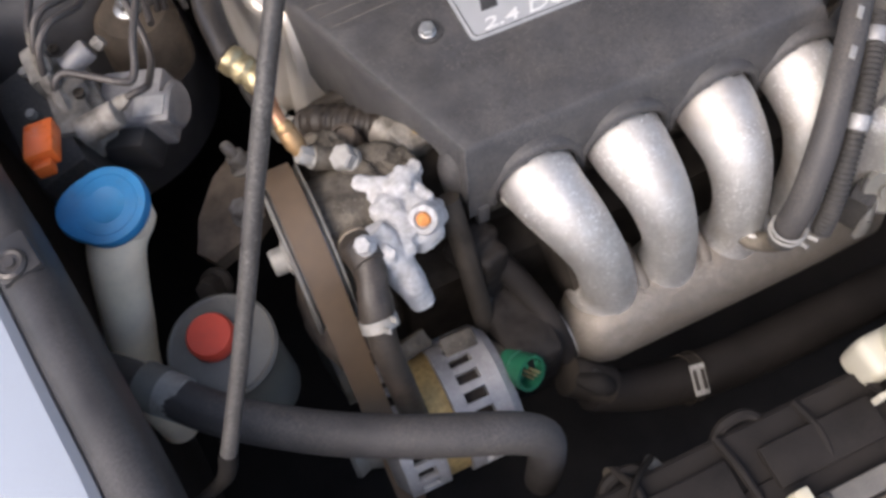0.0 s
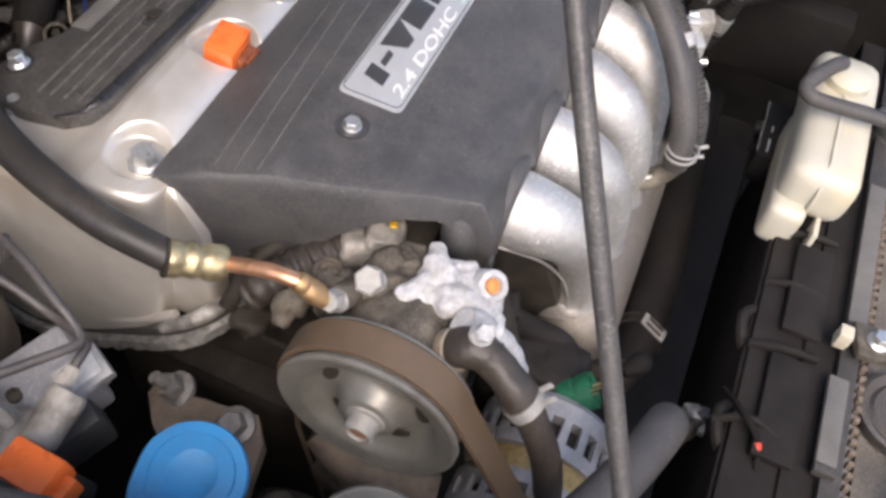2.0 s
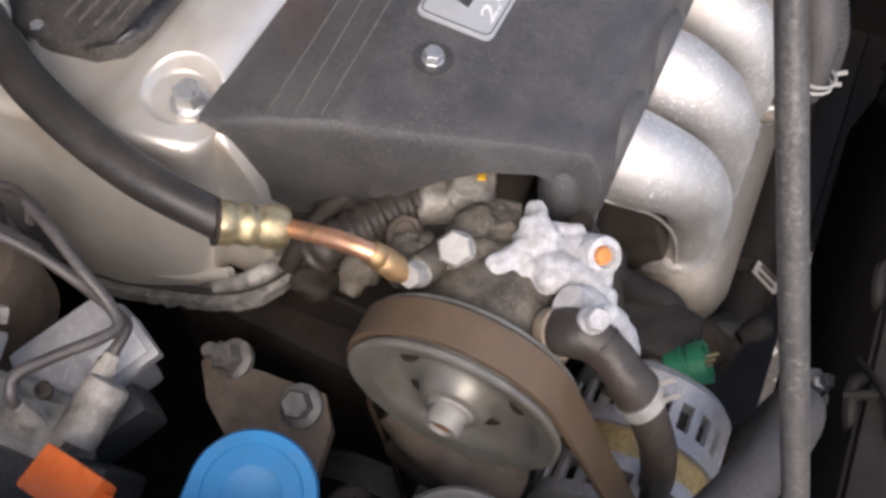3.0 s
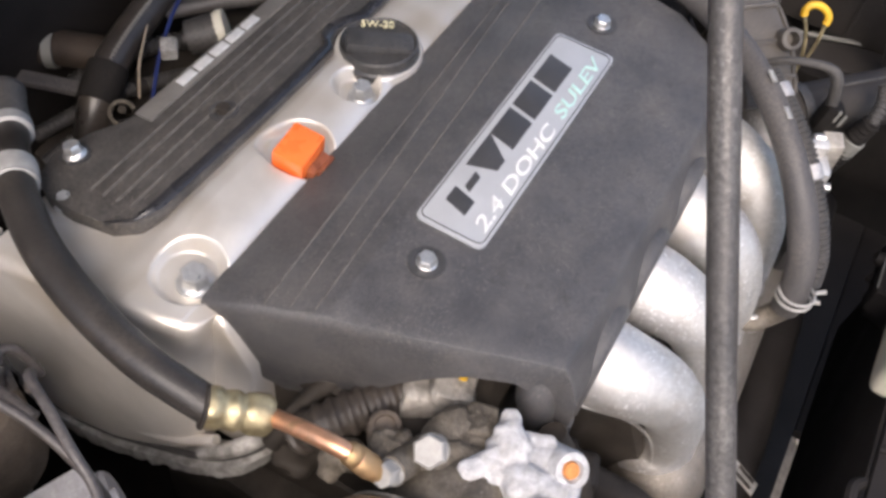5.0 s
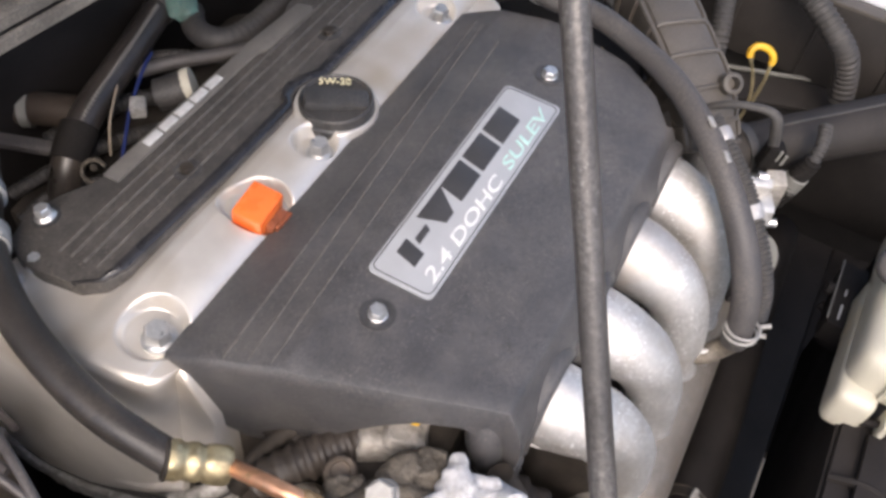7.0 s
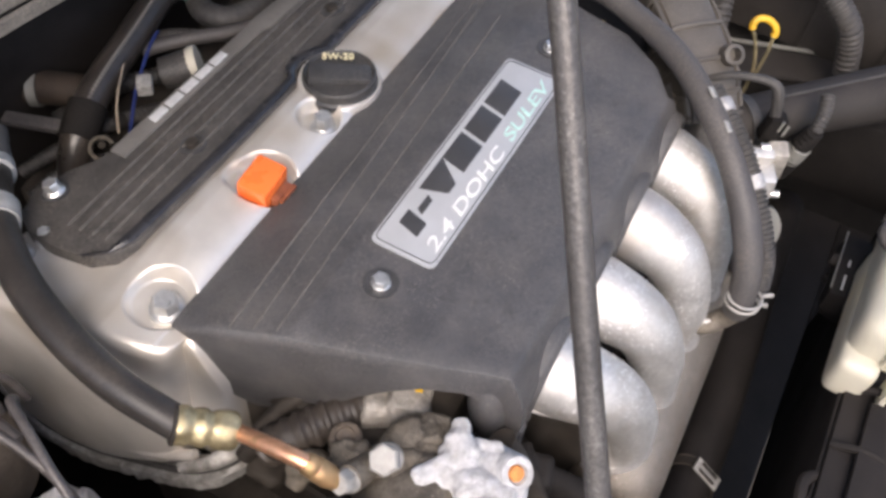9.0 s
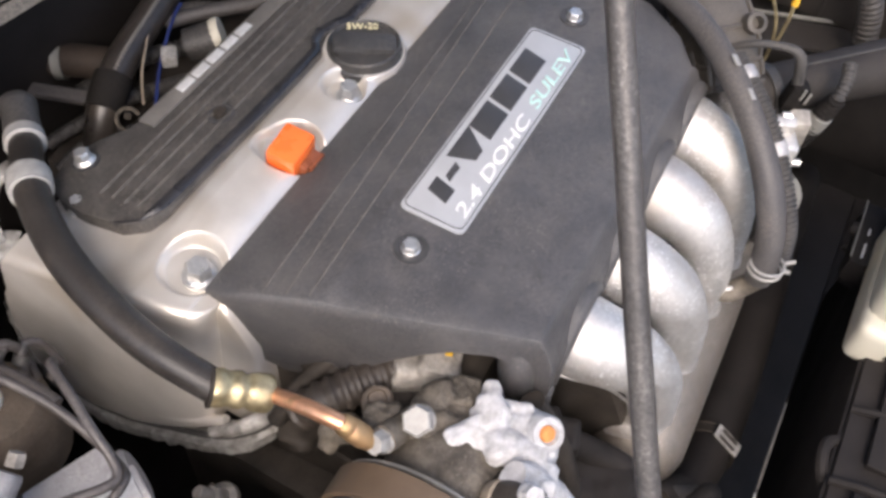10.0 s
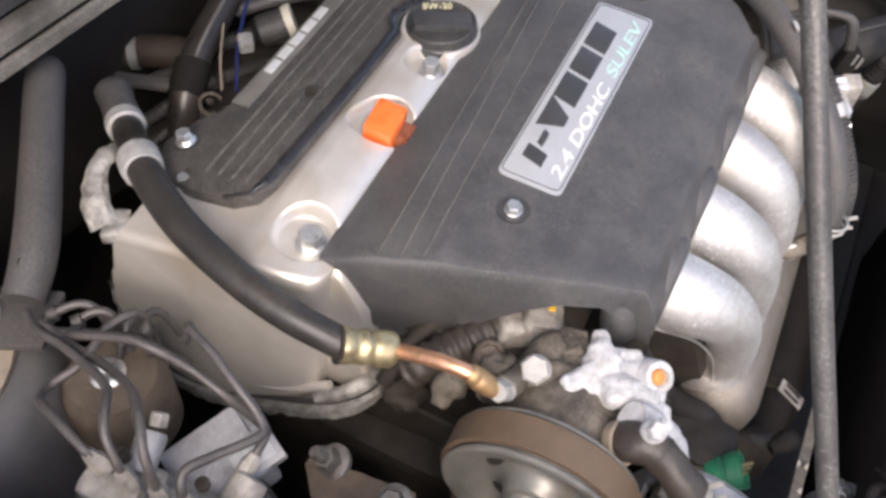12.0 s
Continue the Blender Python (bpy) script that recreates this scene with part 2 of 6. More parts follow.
# dusty car paint, its base darkened to the tone it has in shade
TOWER = material("dirty_shaded_car_paint", (0.095, 0.092, 0.094), 0.5, vary=0.35, scale=18, dust=0.75, dust_color=(0.17, 0.145, 0.115))
PIPE = material("dull_coated_brake_pipe", (0.052, 0.046, 0.045), 0.42, vary=0.3, scale=60, dust=0.45, dust_color=(0.2, 0.175, 0.15), bump=0.2)
TAN = material("tan_dusty_steel", (0.25, 0.205, 0.155), 0.75, vary=0.3, scale=40, dust=0.4, dust_color=(0.34, 0.29, 0.22), bump=0.3, bump_scale=300)


# ---- mesh helpers ----
def part(name, bm, mat, parent, label=""):
    """Links a bmesh, built in world metres, as one mesh under a thing or a part (or at top level)."""
    me = bpy.data.meshes.new(name)
    bmesh.ops.recalc_face_normals(bm, faces=bm.faces)
    for f in bm.faces:
        f.smooth = True
    bm.to_mesh(me)
    bm.free()
    me.set_sharp_from_angle(angle=radians(38))
    me.materials.append(mat)
    ob = new(name, me)
    if parent is not None:
        ob.parent = parent
        if parent.type == "EMPTY":
            ob.matrix_parent_inverse = Matrix.Translation(-parent.location)
    return tagged(ob, label=label)


def thing(name, at, label, category, group="", kind=""):
    ob = new(name)
    ob.location, ob.empty_display_size = at, 0.02
    return tagged(ob, label, category, group, kind)


def solid(name, bm, mat, label, category, group="", kind=""):
    return tagged(part(name, bm, mat, None), label, category, group, kind)


def V(*p):
    return Vector(p)


def smooth_path(pts, steps=8):
    """A Catmull-Rom curve through points (3 or more numbers each)."""
    p = np.array(pts, float)
    if len(p) == 2 or steps == 1:
        return p
    p = np.vstack([2 * p[0] - p[1], p, 2 * p[-1] - p[-2]])
    out = []
    for i in range(1, len(p) - 2):
        for s in np.linspace(0, 1, steps, endpoint=False):
            a, b, c, d = p[i - 1], p[i], p[i + 1], p[i + 2]
            out.append(0.5 * (2 * b + (c - a) * s + (2 * a - 5 * b + 4 * c - d) * s * s + (3 * b - a - 3 * c + d) * s ** 3))
    out.append(p[-2])
    return np.array(out)


def bridge(bm, rings, closed=True, caps=True):
    vs = [[bm.verts.new(p) for p in ring] for ring in rings]
    n = len(vs[0])
    for a, b in zip(vs, vs[1:]):
        for i in range(n if closed else n - 1):
            bm.faces.new((a[i], a[(i + 1) % n], b[(i + 1) % n], b[i]))
    if caps and closed:
        bm.faces.new(vs[0][::-1])
        bm.faces.new(vs[-1])
    return bm


def tube(pts, r, seg=14, steps=8, bm=None, flat=1.0, caps=True, ribs=0.0, pitch=0.006):
    """A round pipe through points; r: one radius, or one for each point. ribs: the height of corrugations."""
    bm = bm or bmesh.new()
    rad = r if isinstance(r, (list, tuple)) else [r] * len(pts)
    q = smooth_path([(*p, w) for p, w in zip(pts, rad)], steps)
    if ribs:
        d = np.r_[0, np.cumsum(np.linalg.norm(np.diff(q[:, :3], axis=0), axis=1))]
        s = np.arange(0, d[-1], pitch / 4)
        q = np.stack([np.interp(s, d, q[:, k]) for k in range(4)], 1)
        q[:, 3] += ribs * np.array([0, 1, 1, 0])[np.arange(len(q)) % 4]
    c, w = q[:, :3], q[:, 3]
    rings, up = [], None
    for i in range(len(c)):
        t = Vector(c[min(i + 1, len(c) - 1)] - c[max(i - 1, 0)]).normalized()
        if up is None:
            up = t.orthogonal().normalized() if abs(t.z) > 0.9 else (V(0, 0, 1) - t * t.z).normalized()
        up = (up - t * up.dot(t)).normalized()
        side = t.cross(up)
        rings.append([Vector(c[i]) + (side * math.cos(a) + up * math.sin(a) * flat) * w[i] for a in np.linspace(0, 2 * math.pi, seg, endpoint=False)])
    return bridge(bm, rings, caps=caps)


def basis(axis):
    z = Vector(axis).normalized()
    x = z.orthogonal().normalized() if abs(z.z) > 0.9 else V(0, 0, 1).cross(z).normalized()
    return x, z.cross(x), z


def lathe(profile, at, axis=(0, 0, 1), seg=32, bm=None, squash=1.0):
    """Turns a profile of (radius, height) round an axis."""
    bm = bm or bmesh.new()
    x, y, z = basis(axis)
    o = Vector(at)
    rings = [[o + z * h + (x * math.cos(a) + y * math.sin(a) * squash) * max(r, 1e-5) for a in np.linspace(0, 2 * math.pi, seg, endpoint=False)] for r, h in profile]
    return bridge(bm, rings)


def ring(at, axis, r, wire, seg=32, turn=1.0, start=0.0, bm=None):
    """A hoop of round wire."""
    x, y, z = basis(axis)
    n = max(6, int(seg * turn))
    pts = [Vector(at) + (x * math.cos(start + a) + y * math.sin(start + a)) * r for a in np.linspace(0, 2 * math.pi * turn, n + 1)]
    return tube(pts, wire, seg=8, steps=1, bm=bm)


def box(center, size, bevel=0.003, turn=None, bm=None, segments=2, taper=1.0):
    bm = bm or bmesh.new()
    made = bmesh.ops.create_cube(bm, size=1)["verts"]
    for v in made:
        k = taper if v.co.z > 0 else 1
        v.co = V(v.co.x * size[0] * k, v.co.y * size[1] * k, v.co.z * size[2])
    if bevel:
        edges = {e for v in made for e in v.link_edges}
        res = bmesh.ops.bevel(bm, geom=list(edges), offset=bevel, segments=segments, profile=0.6, affect="EDGES")
        made = list({v for v in made if v.is_valid} | set(res["verts"]))
    m = Matrix.Translation(center) @ (turn.to_4x4() if turn else Matrix())
    bmesh.ops.transform(bm, matrix=m, verts=made)
    return bm


def rot(rx=0, ry=0, rz=0):
    return Euler([radians(a) for a in (rx, ry, rz)]).to_matrix()


def prism(outline, depth, m, bevel=0.002, bm=None):
    """A flat plate: an outline in x and y, thick along -z, laid at the pose m."""
    bm = bm or bmesh.new()
    vs = [bm.verts.new((x, y, 0)) for x, y in outline]
    face = bm.faces.new(vs)
    got = bmesh.ops.extrude_face_region(bm, geom=[face])
    low = [g for g in got["geom"] if isinstance(g, bmesh.types.BMVert)]
    for v in low:
        v.co.z -= depth
    all_v = vs + low
    if bevel:
        edges = [e for e in face.edges] if face.is_valid else []
        top = [e for e in bm.edges if all(abs(v.co.z) < 1e-9 and v in set(vs) for v in e.verts)]
        res = bmesh.ops.bevel(bm, geom=list(set(edges + top)), offset=bevel, segments=2, profile=0.6, affect="EDGES")
        all_v = list({v for v in all_v if v.is_valid} | set(res["verts"]))
    bmesh.ops.transform(bm, matrix=m, verts=all_v)
    return bm


def hexagon(at, axis, r, h, bm=None):
    """A hexagon head with a rounded top."""
    return lathe([(r, 0), (r, h * 0.8), (r * 0.85, h), (0.001, h)], at, axis, seg=6, bm=bm)


def bolt(name, at, axis, r, h, mat, parent, flange=1.5, shank=0.0, label=""):
    """A flanged hexagon bolt; shank: the thread that stands out above the head."""
    bm = lathe([(r * flange, -0.004), (r * flange, 0.001), (r * flange * 0.8, 0.003), (r * 0.9, 0.004)], at, axis, seg=20)
    hexagon(Vector(at) + Vector(axis).normalized() * 0.003, axis, r, h, bm)
    if shank:
        lathe([(r * 0.55, 0), (r * 0.55, shank * 0.85), (r * 0.4, shank), (0.001, shank)], Vector(at) + Vector(axis).normalized() * h, axis, seg=14, bm=bm)
    return part(name, bm, mat, parent, label)


def lumps(bm, amount, scale, seed=0.0):
    """Uneven casting: pushes every vertex along its normal by noise."""
    bm.normal_update()
    for v in bm.verts:
        v.co += v.normal * amount * noise.noise(v.co * scale + V(seed, seed, seed))
    return bm


def dense(bm, cuts=2):
    bmesh.ops.triangulate(bm, faces=[f for f in bm.faces if len(f.verts) > 4])
    bmesh.ops.subdivide_edges(bm, edges=bm.edges, cuts=cuts, use_grid_fill=True)
    return bm


def patch(us, vs, func, bm=None):
    """A sheet of faces over a grid of two parameters."""
    bm = bm or bmesh.new()
    g = [[bm.verts.new(func(u, v)) for u in us] for v in vs]
    for a, b in zip(g, g[1:]):
        for i in range(len(us) - 1):
            bm.faces.new((a[i], a[i + 1], b[i + 1], b[i]))
    return bm


def lettering(name, words, size, m, mat, parent, depth=0.0006, shear=0.0, width=0.0, label=""):
    """Raised characters of the built-in font, laid flat at the pose m."""
    curve = bpy.data.curves.new(name, "FONT")
    curve.body, curve.size, curve.extrude, curve.shear, curve.offset = words, size, depth, shear, size * 0.004
    curve.align_x, curve.align_y = "LEFT", "BOTTOM_BASELINE"
    tmp = bpy.data.objects.new(name, curve)
    me = bpy.data.meshes.new_from_object(tmp)
    bpy.data.objects.remove(tmp)
    span = max(v.co.x for v in me.vertices) - min(v.co.x for v in me.vertices)
    me.transform(m @ Matrix.Diagonal((width / span if width else 1, 1, 1, 1)))
    me.materials.append(mat)
    ob = new(name, me)
    ob.parent = parent
    if parent.type == "EMPTY":
        ob.matrix_parent_inverse = Matrix.Translation(-parent.location)
    return tagged(ob, label=label)


def hose_clamp(at, axis, r, parent, mat, label="", ears=True, ear_dir=(0, 0, 1)):
    """A spring band round a hose, with two bent ears."""
    a = Vector(axis).normalized()
    bm = lathe([(r, -0.005), (r + 0.0016, -0.005), (r + 0.0016, 0.005), (r, 0.005)], at, axis, seg=28)
    if ears:
        e = Vector(ear_dir)
        e = (e - a * e.dot(a)).normalized()
        s = a.cross(e)
        for k in (-1, 1):
            box(Vector(at) + e * (r + 0.006) + s * k * 0.004 + a * k * 0.003, (0.0016, 0.005, 0.012), 0.0005, Matrix((s, a, e)).transposed(), bm)
    return part("clamp", bm, mat, parent, label)


def crust(center, balls, amount, scale, seed=0.0, level=4):
    """One uneven lump: the outer hull of balls as seen from its middle, roughened."""
    b = bmesh.new()
    bmesh.ops.create_icosphere(b, subdivisions=level, radius=1)
    o = Vector(center)
    for v in b.verts:
        dd = v.co.normalized()
        far_ = 0.004
        for c_, r_ in balls:
            m_ = Vector(c_) - o
            k = m_.dot(dd)
            gap = m_.length_squared - k * k
            if gap < r_ * r_:
                far_ = max(far_, k + math.sqrt(r_ * r_ - gap))
        v.co = o + dd * far_
    for _ in range(4):
        bmesh.ops.smooth_vert(b, verts=b.verts, factor=0.5, use_axis_x=True, use_axis_y=True, use_axis_z=True)
    lumps(b, amount, scale, seed)
    return lumps(b, amount * 0.4, scale * 3, seed + 3)


def casting(blocks, amount, scale, seed, voxel=0.0014, soft_=0.25):
    """Rounded blocks fused into one skin and roughened, as a corroded casting."""
    bm_ = bmesh.new()
    for at, size, turn in blocks:
        box(at, size, min(size) * soft_, rot(*turn), bm=bm_, segments=2 if soft_ < 0.3 else 4)
    me_ = bpy.data.meshes.new("casting")
    bm_.to_mesh(me_)
    bm_.free()
    ob_ = new("casting", me_)
    mod = ob_.modifiers.new("fuse", "REMESH")
    mod.mode, mod.voxel_size = "VOXEL", voxel
    fused = bpy.data.meshes.new_from_object(ob_.evaluated_get(bpy.context.evaluated_depsgraph_get()))
    bpy.data.objects.remove(ob_)
    bpy.data.meshes.remove(me_)
    bm_ = bmesh.new()
    bm_.from_mesh(fused)
    bpy.data.meshes.remove(fused)
    for _ in range(4):
        bmesh.ops.smooth_vert(bm_, verts=bm_.verts, factor=0.5, use_axis_x=True, use_axis_y=True, use_axis_z=True)
    lumps(bm_, amount, scale, seed)
    return lumps(bm_, amount * 0.4, scale * 3, seed + 3)


# ---- setting: ground, car body round the bay ----
bm = bmesh.new()
bmesh.ops.create_grid(bm, x_segments=1, y_segments=1, size=400)
solid("ground", bm, ASPHALT, "grey-brown gritty ground under the car", "ground", kind="structure")
rnd = random.Random(3)
bm = bmesh.new()
for k in range(95):
    made = bmesh.ops.create_icosphere(bm, subdivisions=1, radius=1)["verts"]
    r = rnd.uniform(0.004, 0.011)
    m = Matrix.Translation((rnd.uniform(0.2, 0.85), rnd.uniform(-0.80, -0.38), r * 0.4)) @ rot(0, 0, rnd.uniform(0, 360)).to_4x4() @ Matrix.Diagonal((r * rnd.uniform(0.8, 1.6), r, r * rnd.uniform(0.5, 0.9), 1))
    for v in made:
        v.co *= rnd.uniform(0.8, 1.15)
    bmesh.ops.transform(bm, matrix=m, verts=made)
solid("gravel", bm, STONE, "pale gravel stones lying on the ground", "gravel", kind="stuff")

# the fender beside the camera and its rubber rail
rail_line = [(-0.310, -0.62), (-0.324, -0.42), (-0.337, -0.30), (-0.353, -0.20), (-0.369, -0.10), (-0.389, 0.0), (-0.412, 0.09), (-0.44, 0.2), (-0.47, 0.34), (-0.50, 0.5)]
bm = bmesh.new()
rings = []
for x, y, *_ in smooth_path([(*p, 0) for p in rail_line], 5):
    sec = [(0.020, -0.05), (0.019, -0.014), (0.015, -0.003), (0.006, 0.003), (-0.006, 0.003), (-0.015, -0.001), (-0.019, -0.008), (-0.020, -0.05)]
    rings.append([V(x + dx, y, 1.016 + dz) for dx, dz in sec])
bridge(bm, rings)
rail = solid("fender_rail", bm, RAIL, "dusty black rail along the fender's edge", "rail", kind="structure")
for x, y in ((-0.368, -0.106), (-0.428, 0.16)):
    bm = box((x, y, 1.0175), (0.031, 0.036, 0.009), 0.004, rot(0, 0, 12))
    pad = part("pad", bm, RAIL, rail, "worn grey pad")
    bm = lathe([(0.012, 0), (0.012, 0.005), (0.0095, 0.007), (0.0075, 0.005), (0.0045, 0.005), (0.004, 0.007), (0.001, 0.007)], (x - 0.002, y - 0.006, 1.019), seg=24)
    part("stud", bm, ROD, pad, "round steel stud")
bm = bmesh.new()
rings = []
for x, y, *_ in smooth_path([(*p, 0) for p in rail_line], 5):
    sec = [(-0.020, -0.03), (-0.022, -0.008), (-0.028, -0.003), (-0.07, -0.002), (-0.15, -0.016), (-0.25, -0.045), (-0.34, -0.10), (-0.38, -0.20), (-0.40, -0.5), (-0.36, -0.5)]
    rings.append([V(x + dx, y, 1.012 + dz) for dx, dz in sec])
bridge(bm, rings)
solid("fender", bm, PAINT, "glossy white painted car fender", "fender", kind="structure")

# the open hood on its prop rod, above and behind the engine
hood = thing("open_hood", (0.25, 0.72, 1.06), "white painted hood propped open over the bay", "hood", kind="structure")
hood_turn = rot(-46, 0, 0)
part("panel", box((0.25, 0.317, 1.477), (1.45, 1.16, 0.012), 0.005, hood_turn), HOOD, hood)
for x in (-0.36, 0.05, 0.45, 0.86):
    part("stiffener", box((x, 0.306, 1.466), (0.07, 1.0, 0.022), 0.008, hood_turn), HOOD, hood)

# the walls of the bay
solid("inner_fender_wall", box((-0.43, 0.1, 0.62), (0.02, 1.5, 0.72), 0.004, rot(0, 0, 6)), BAY, "dark inner fender wall", "wall", kind="structure")
# far wall near black: the deep shade there is put into its colour
solid("far_fender_wall", box((0.95, 0.1, 0.62), (0.02, 1.5, 0.76), 0.004), DEEP, "dark inner fender wall", "wall", kind="structure")
solid("firewall", box((0.25, 0.66, 0.62), (1.5, 0.02, 0.8), 0.004), BAY, "dirty dark firewall behind the engine", "wall", kind="structure")
solid("front_wall", box((0.25, -0.66, 0.675), (1.5, 0.02, 0.15), 0.004), BAY, "dark front wall of the bay", "wall", kind="structure")
# added dark sheet in place of the shaded void under the engine
bm = box((0.25, 0.12, 0.30), (1.5, 1.10, 0.02), 0.004)
box((0.74, -0.56, 0.30), (0.52, 0.26, 0.02), 0.004, bm=bm)
box((-0.19, -0.56, 0.30), (0.62, 0.26, 0.02), 0.004, bm=bm)
solid("shade_sheet", bm, SHROUD, "dark sheet added below the engine for the shaded void", "tray", kind="structure")

# the cowl edge above the firewall
cowl = thing("cowl", (0.25, 0.45, 0.95), "dusty black cowl with layered lips", "cowl", kind="structure")
for name, dy, z, w, h in (("lip", 0.0, 0.983, 0.010, 0.012), ("shelf", 0.022, 0.992, 0.026, 0.012), ("seal", 0.044, 1.008, 0.018, 0.02), ("panel", 0.13, 1.02, 0.14, 0.012)):
    rings = []
    for x, y in ((-0.45, 0.470), (-0.25, 0.448), (-0.1, 0.428), (0.05, 0.408), (0.2, 0.386), (0.45, 0.368), (0.9, 0.36)):
        c = [(-w / 2, -h / 2), (-w / 2 + 0.002, h / 2 - 0.002), (-w / 2 + 0.005, h / 2), (w / 2 - 0.005, h / 2), (w / 2, h / 2 - 0.003), (w / 2, -h / 2)]
        rings.append([V(x, y + dy + cy, z + cz) for cy, cz in c])
    part(name, bridge(bmesh.new(), rings), BLACK if name == "seal" else COWL, cowl)
rings = [[V(x, y + a, z) for a, z in ((0.066, 0.985), (0.080, 0.985), (0.12, 0.62), (0.105, 0.62))] for x, y in ((-0.45, 0.470), (-0.1, 0.428), (0.2, 0.386), (0.9, 0.36))]
part("face", bridge(bmesh.new(), rings), SHROUD, cowl)


# ---- engine ----
# block and head below the covers
block = thing("engine_block", (0.18, 0.05, 0.32), "grimy dark engine block under the covers", "engine")
part("head", lumps(dense(box((0.19, 0.10, 0.79), (0.56, 0.38, 0.16), 0.012), 3), 0.006, 30), DARK, block)
part("crankcase", lumps(dense(box((0.19, 0.04, 0.53), (0.58, 0.36, 0.40), 0.02), 3), 0.008, 22), DARK, block)
bm = box((-0.10, 0.03, 0.53), (0.06, 0.30, 0.30), 0.012)
part("chain_case", lumps(dense(bm, 3), 0.007, 28), DARK, block)
rnd = random.Random(11)


def rubble(x, y, z, r, seed):
    """An uneven grimy casting lug."""
    q = random.Random(seed)
    balls = [((x + q.uniform(-1, 1) * r * 0.7, y + q.uniform(-1, 1) * r * 0.7, z + q.uniform(-0.8, 0.5) * r), r * q.uniform(0.45, 0.8)) for _ in range(7)]
    return crust((x, y, z - 0.3 * r), balls, r * 0.16, 70, seed, 4)


for i, (x, y, z) in enumerate(((-0.115, 0.035, 0.795), (-0.10, 0.03, 0.835))):
    part("lug", rubble(x, y, z, 0.017, i + 1), DARK, block)
part("ribbed_sleeve", tube([(-0.122, 0.030, 0.845), (-0.110, 0.016, 0.860), (-0.080, -0.009, 0.868), (-0.048, -0.034, 0.870), (-0.02, -0.052, 0.866)], [0.0135, 0.0150, 0.0155, 0.0155, 0.0150], 18, 14, ribs=0.0022, pitch=0.0105), GRIMY_RUBBER, block, "dirty ribbed black sleeve")
part("dirty_tube", tube([(-0.128, 0.050, 0.820), (-0.100, 0.040, 0.850), (-0.070, 0.022, 0.872), (-0.030, 0.0, 0.880)], 0.008, 12), DARK, block)
bracket = part("bracket", casting([((-0.046, -0.056, 0.886), (0.036, 0.034, 0.028), (6, 8, 25)), ((-0.060, -0.036, 0.872), (0.03, 0.03, 0.04), (10, 10, 30))], 0.002, 80, 2.0), BEIGE, block, "pale grey bracket lug")
part("paint_dab", box((-0.040, -0.060, 0.9015), (0.007, 0.006, 0.0015), 0.0006, rot(6, 8, 25)), YELLOW, bracket, "dab of yellow marking paint")

# silver valve cover with its end wall
SEATS = [(-0.087, 0.147, 0.0285, 0.9165), (0.142, 0.149, 0.0218, 0.9215), (0.374, 0.149, 0.0218, 0.9215), (0.054, 0.147, 0.030, 0.9225), (0.046, 0.164, 0.018, 0.9255)]


def smoothstep(a, b, x):
    k = min(1.0, max(0.0, (x - a) / (b - a)))
    return k * k * (3 - 2 * k)


def vc_top(x, y):
    z = 0.922 - 0.2 * max(0.0, y - 0.17) - 0.25 * max(0.0, 0.125 - y)
    ridge = math.sqrt(max(0.0, 1 - max(0.0, (0.151 - y) / 0.026) ** 2)) * (1 - smoothstep(0.180, 0.205, y))
    z += 0.0125 * ridge * (0.25 + 0.75 * smoothstep(-0.10, -0.035, x))
    pad = 1 - smoothstep(0.0385, 0.0415, math.hypot(x - 0.193, y - 0.158))
    z = z * (1 - pad) + max(z, 0.9335) * pad
    for sx, sy, r, low in SEATS:
        k = 1 - smoothstep(r - 0.0068, r + 0.0008, math.hypot(x - sx, y - sy))
        z = z * (1 - k) + min(z, low + 0.10 * (y - sy)) * k
    return z


valve = thing("valve_cover", (0.17, 0.2, 0.76), "silver painted aluminium valve cover, lightly stained", "valve cover")
near = [(-0.097, 0.1115), (-0.108, 0.1135), (-0.116, 0.1190), (-0.1215, 0.130), (-0.126, 0.150), (-0.131, 0.19), (-0.134, 0.25), (-0.136, 0.297)]
near = [tuple(p[:2]) for p in smooth_path([(*p, 0) for p in near], 6)]
far = [(0.43, 0.1055), (0.435, 0.109), (0.44, 0.116), (0.443, 0.128), (0.445, 0.15), (0.447, 0.19), (0.447, 0.26), (0.44, 0.325)]
far = [tuple(p[:2]) for p in smooth_path([(*p, 0) for p in far], 6)]
LOW = [(0.04, 0.79), (0.065, 0.785), (0.088, 0.778), (0.115, 0.760), (0.15, 0.741), (0.20, 0.712), (0.25, 0.699), (0.285, 0.714), (0.305, 0.752), (0.33, 0.80)]
us = [-0.05, -0.044, -0.036, -0.028, -0.02] + list(np.linspace(-0.012, -0.001, 9)) + list(np.linspace(0, 1, 560)) + [1.01, 1.03]
FRONT = [(0, 0, 0), (0.1, 0.004, 0.001), (0.2, 0.008, 0.004), (0.3, 0.012, 0.009), (0.4, 0.018, 0.018), (0.6, 0.032, 0.045), (0.8, 0.037, 0.09), (1.0, 0.040, 0.146)]
vv = [-0.06 * p[0] for p in FRONT[:0:-1]] + list(np.linspace(0, 1, 240)) + [1.01, 1.03, 1.06]


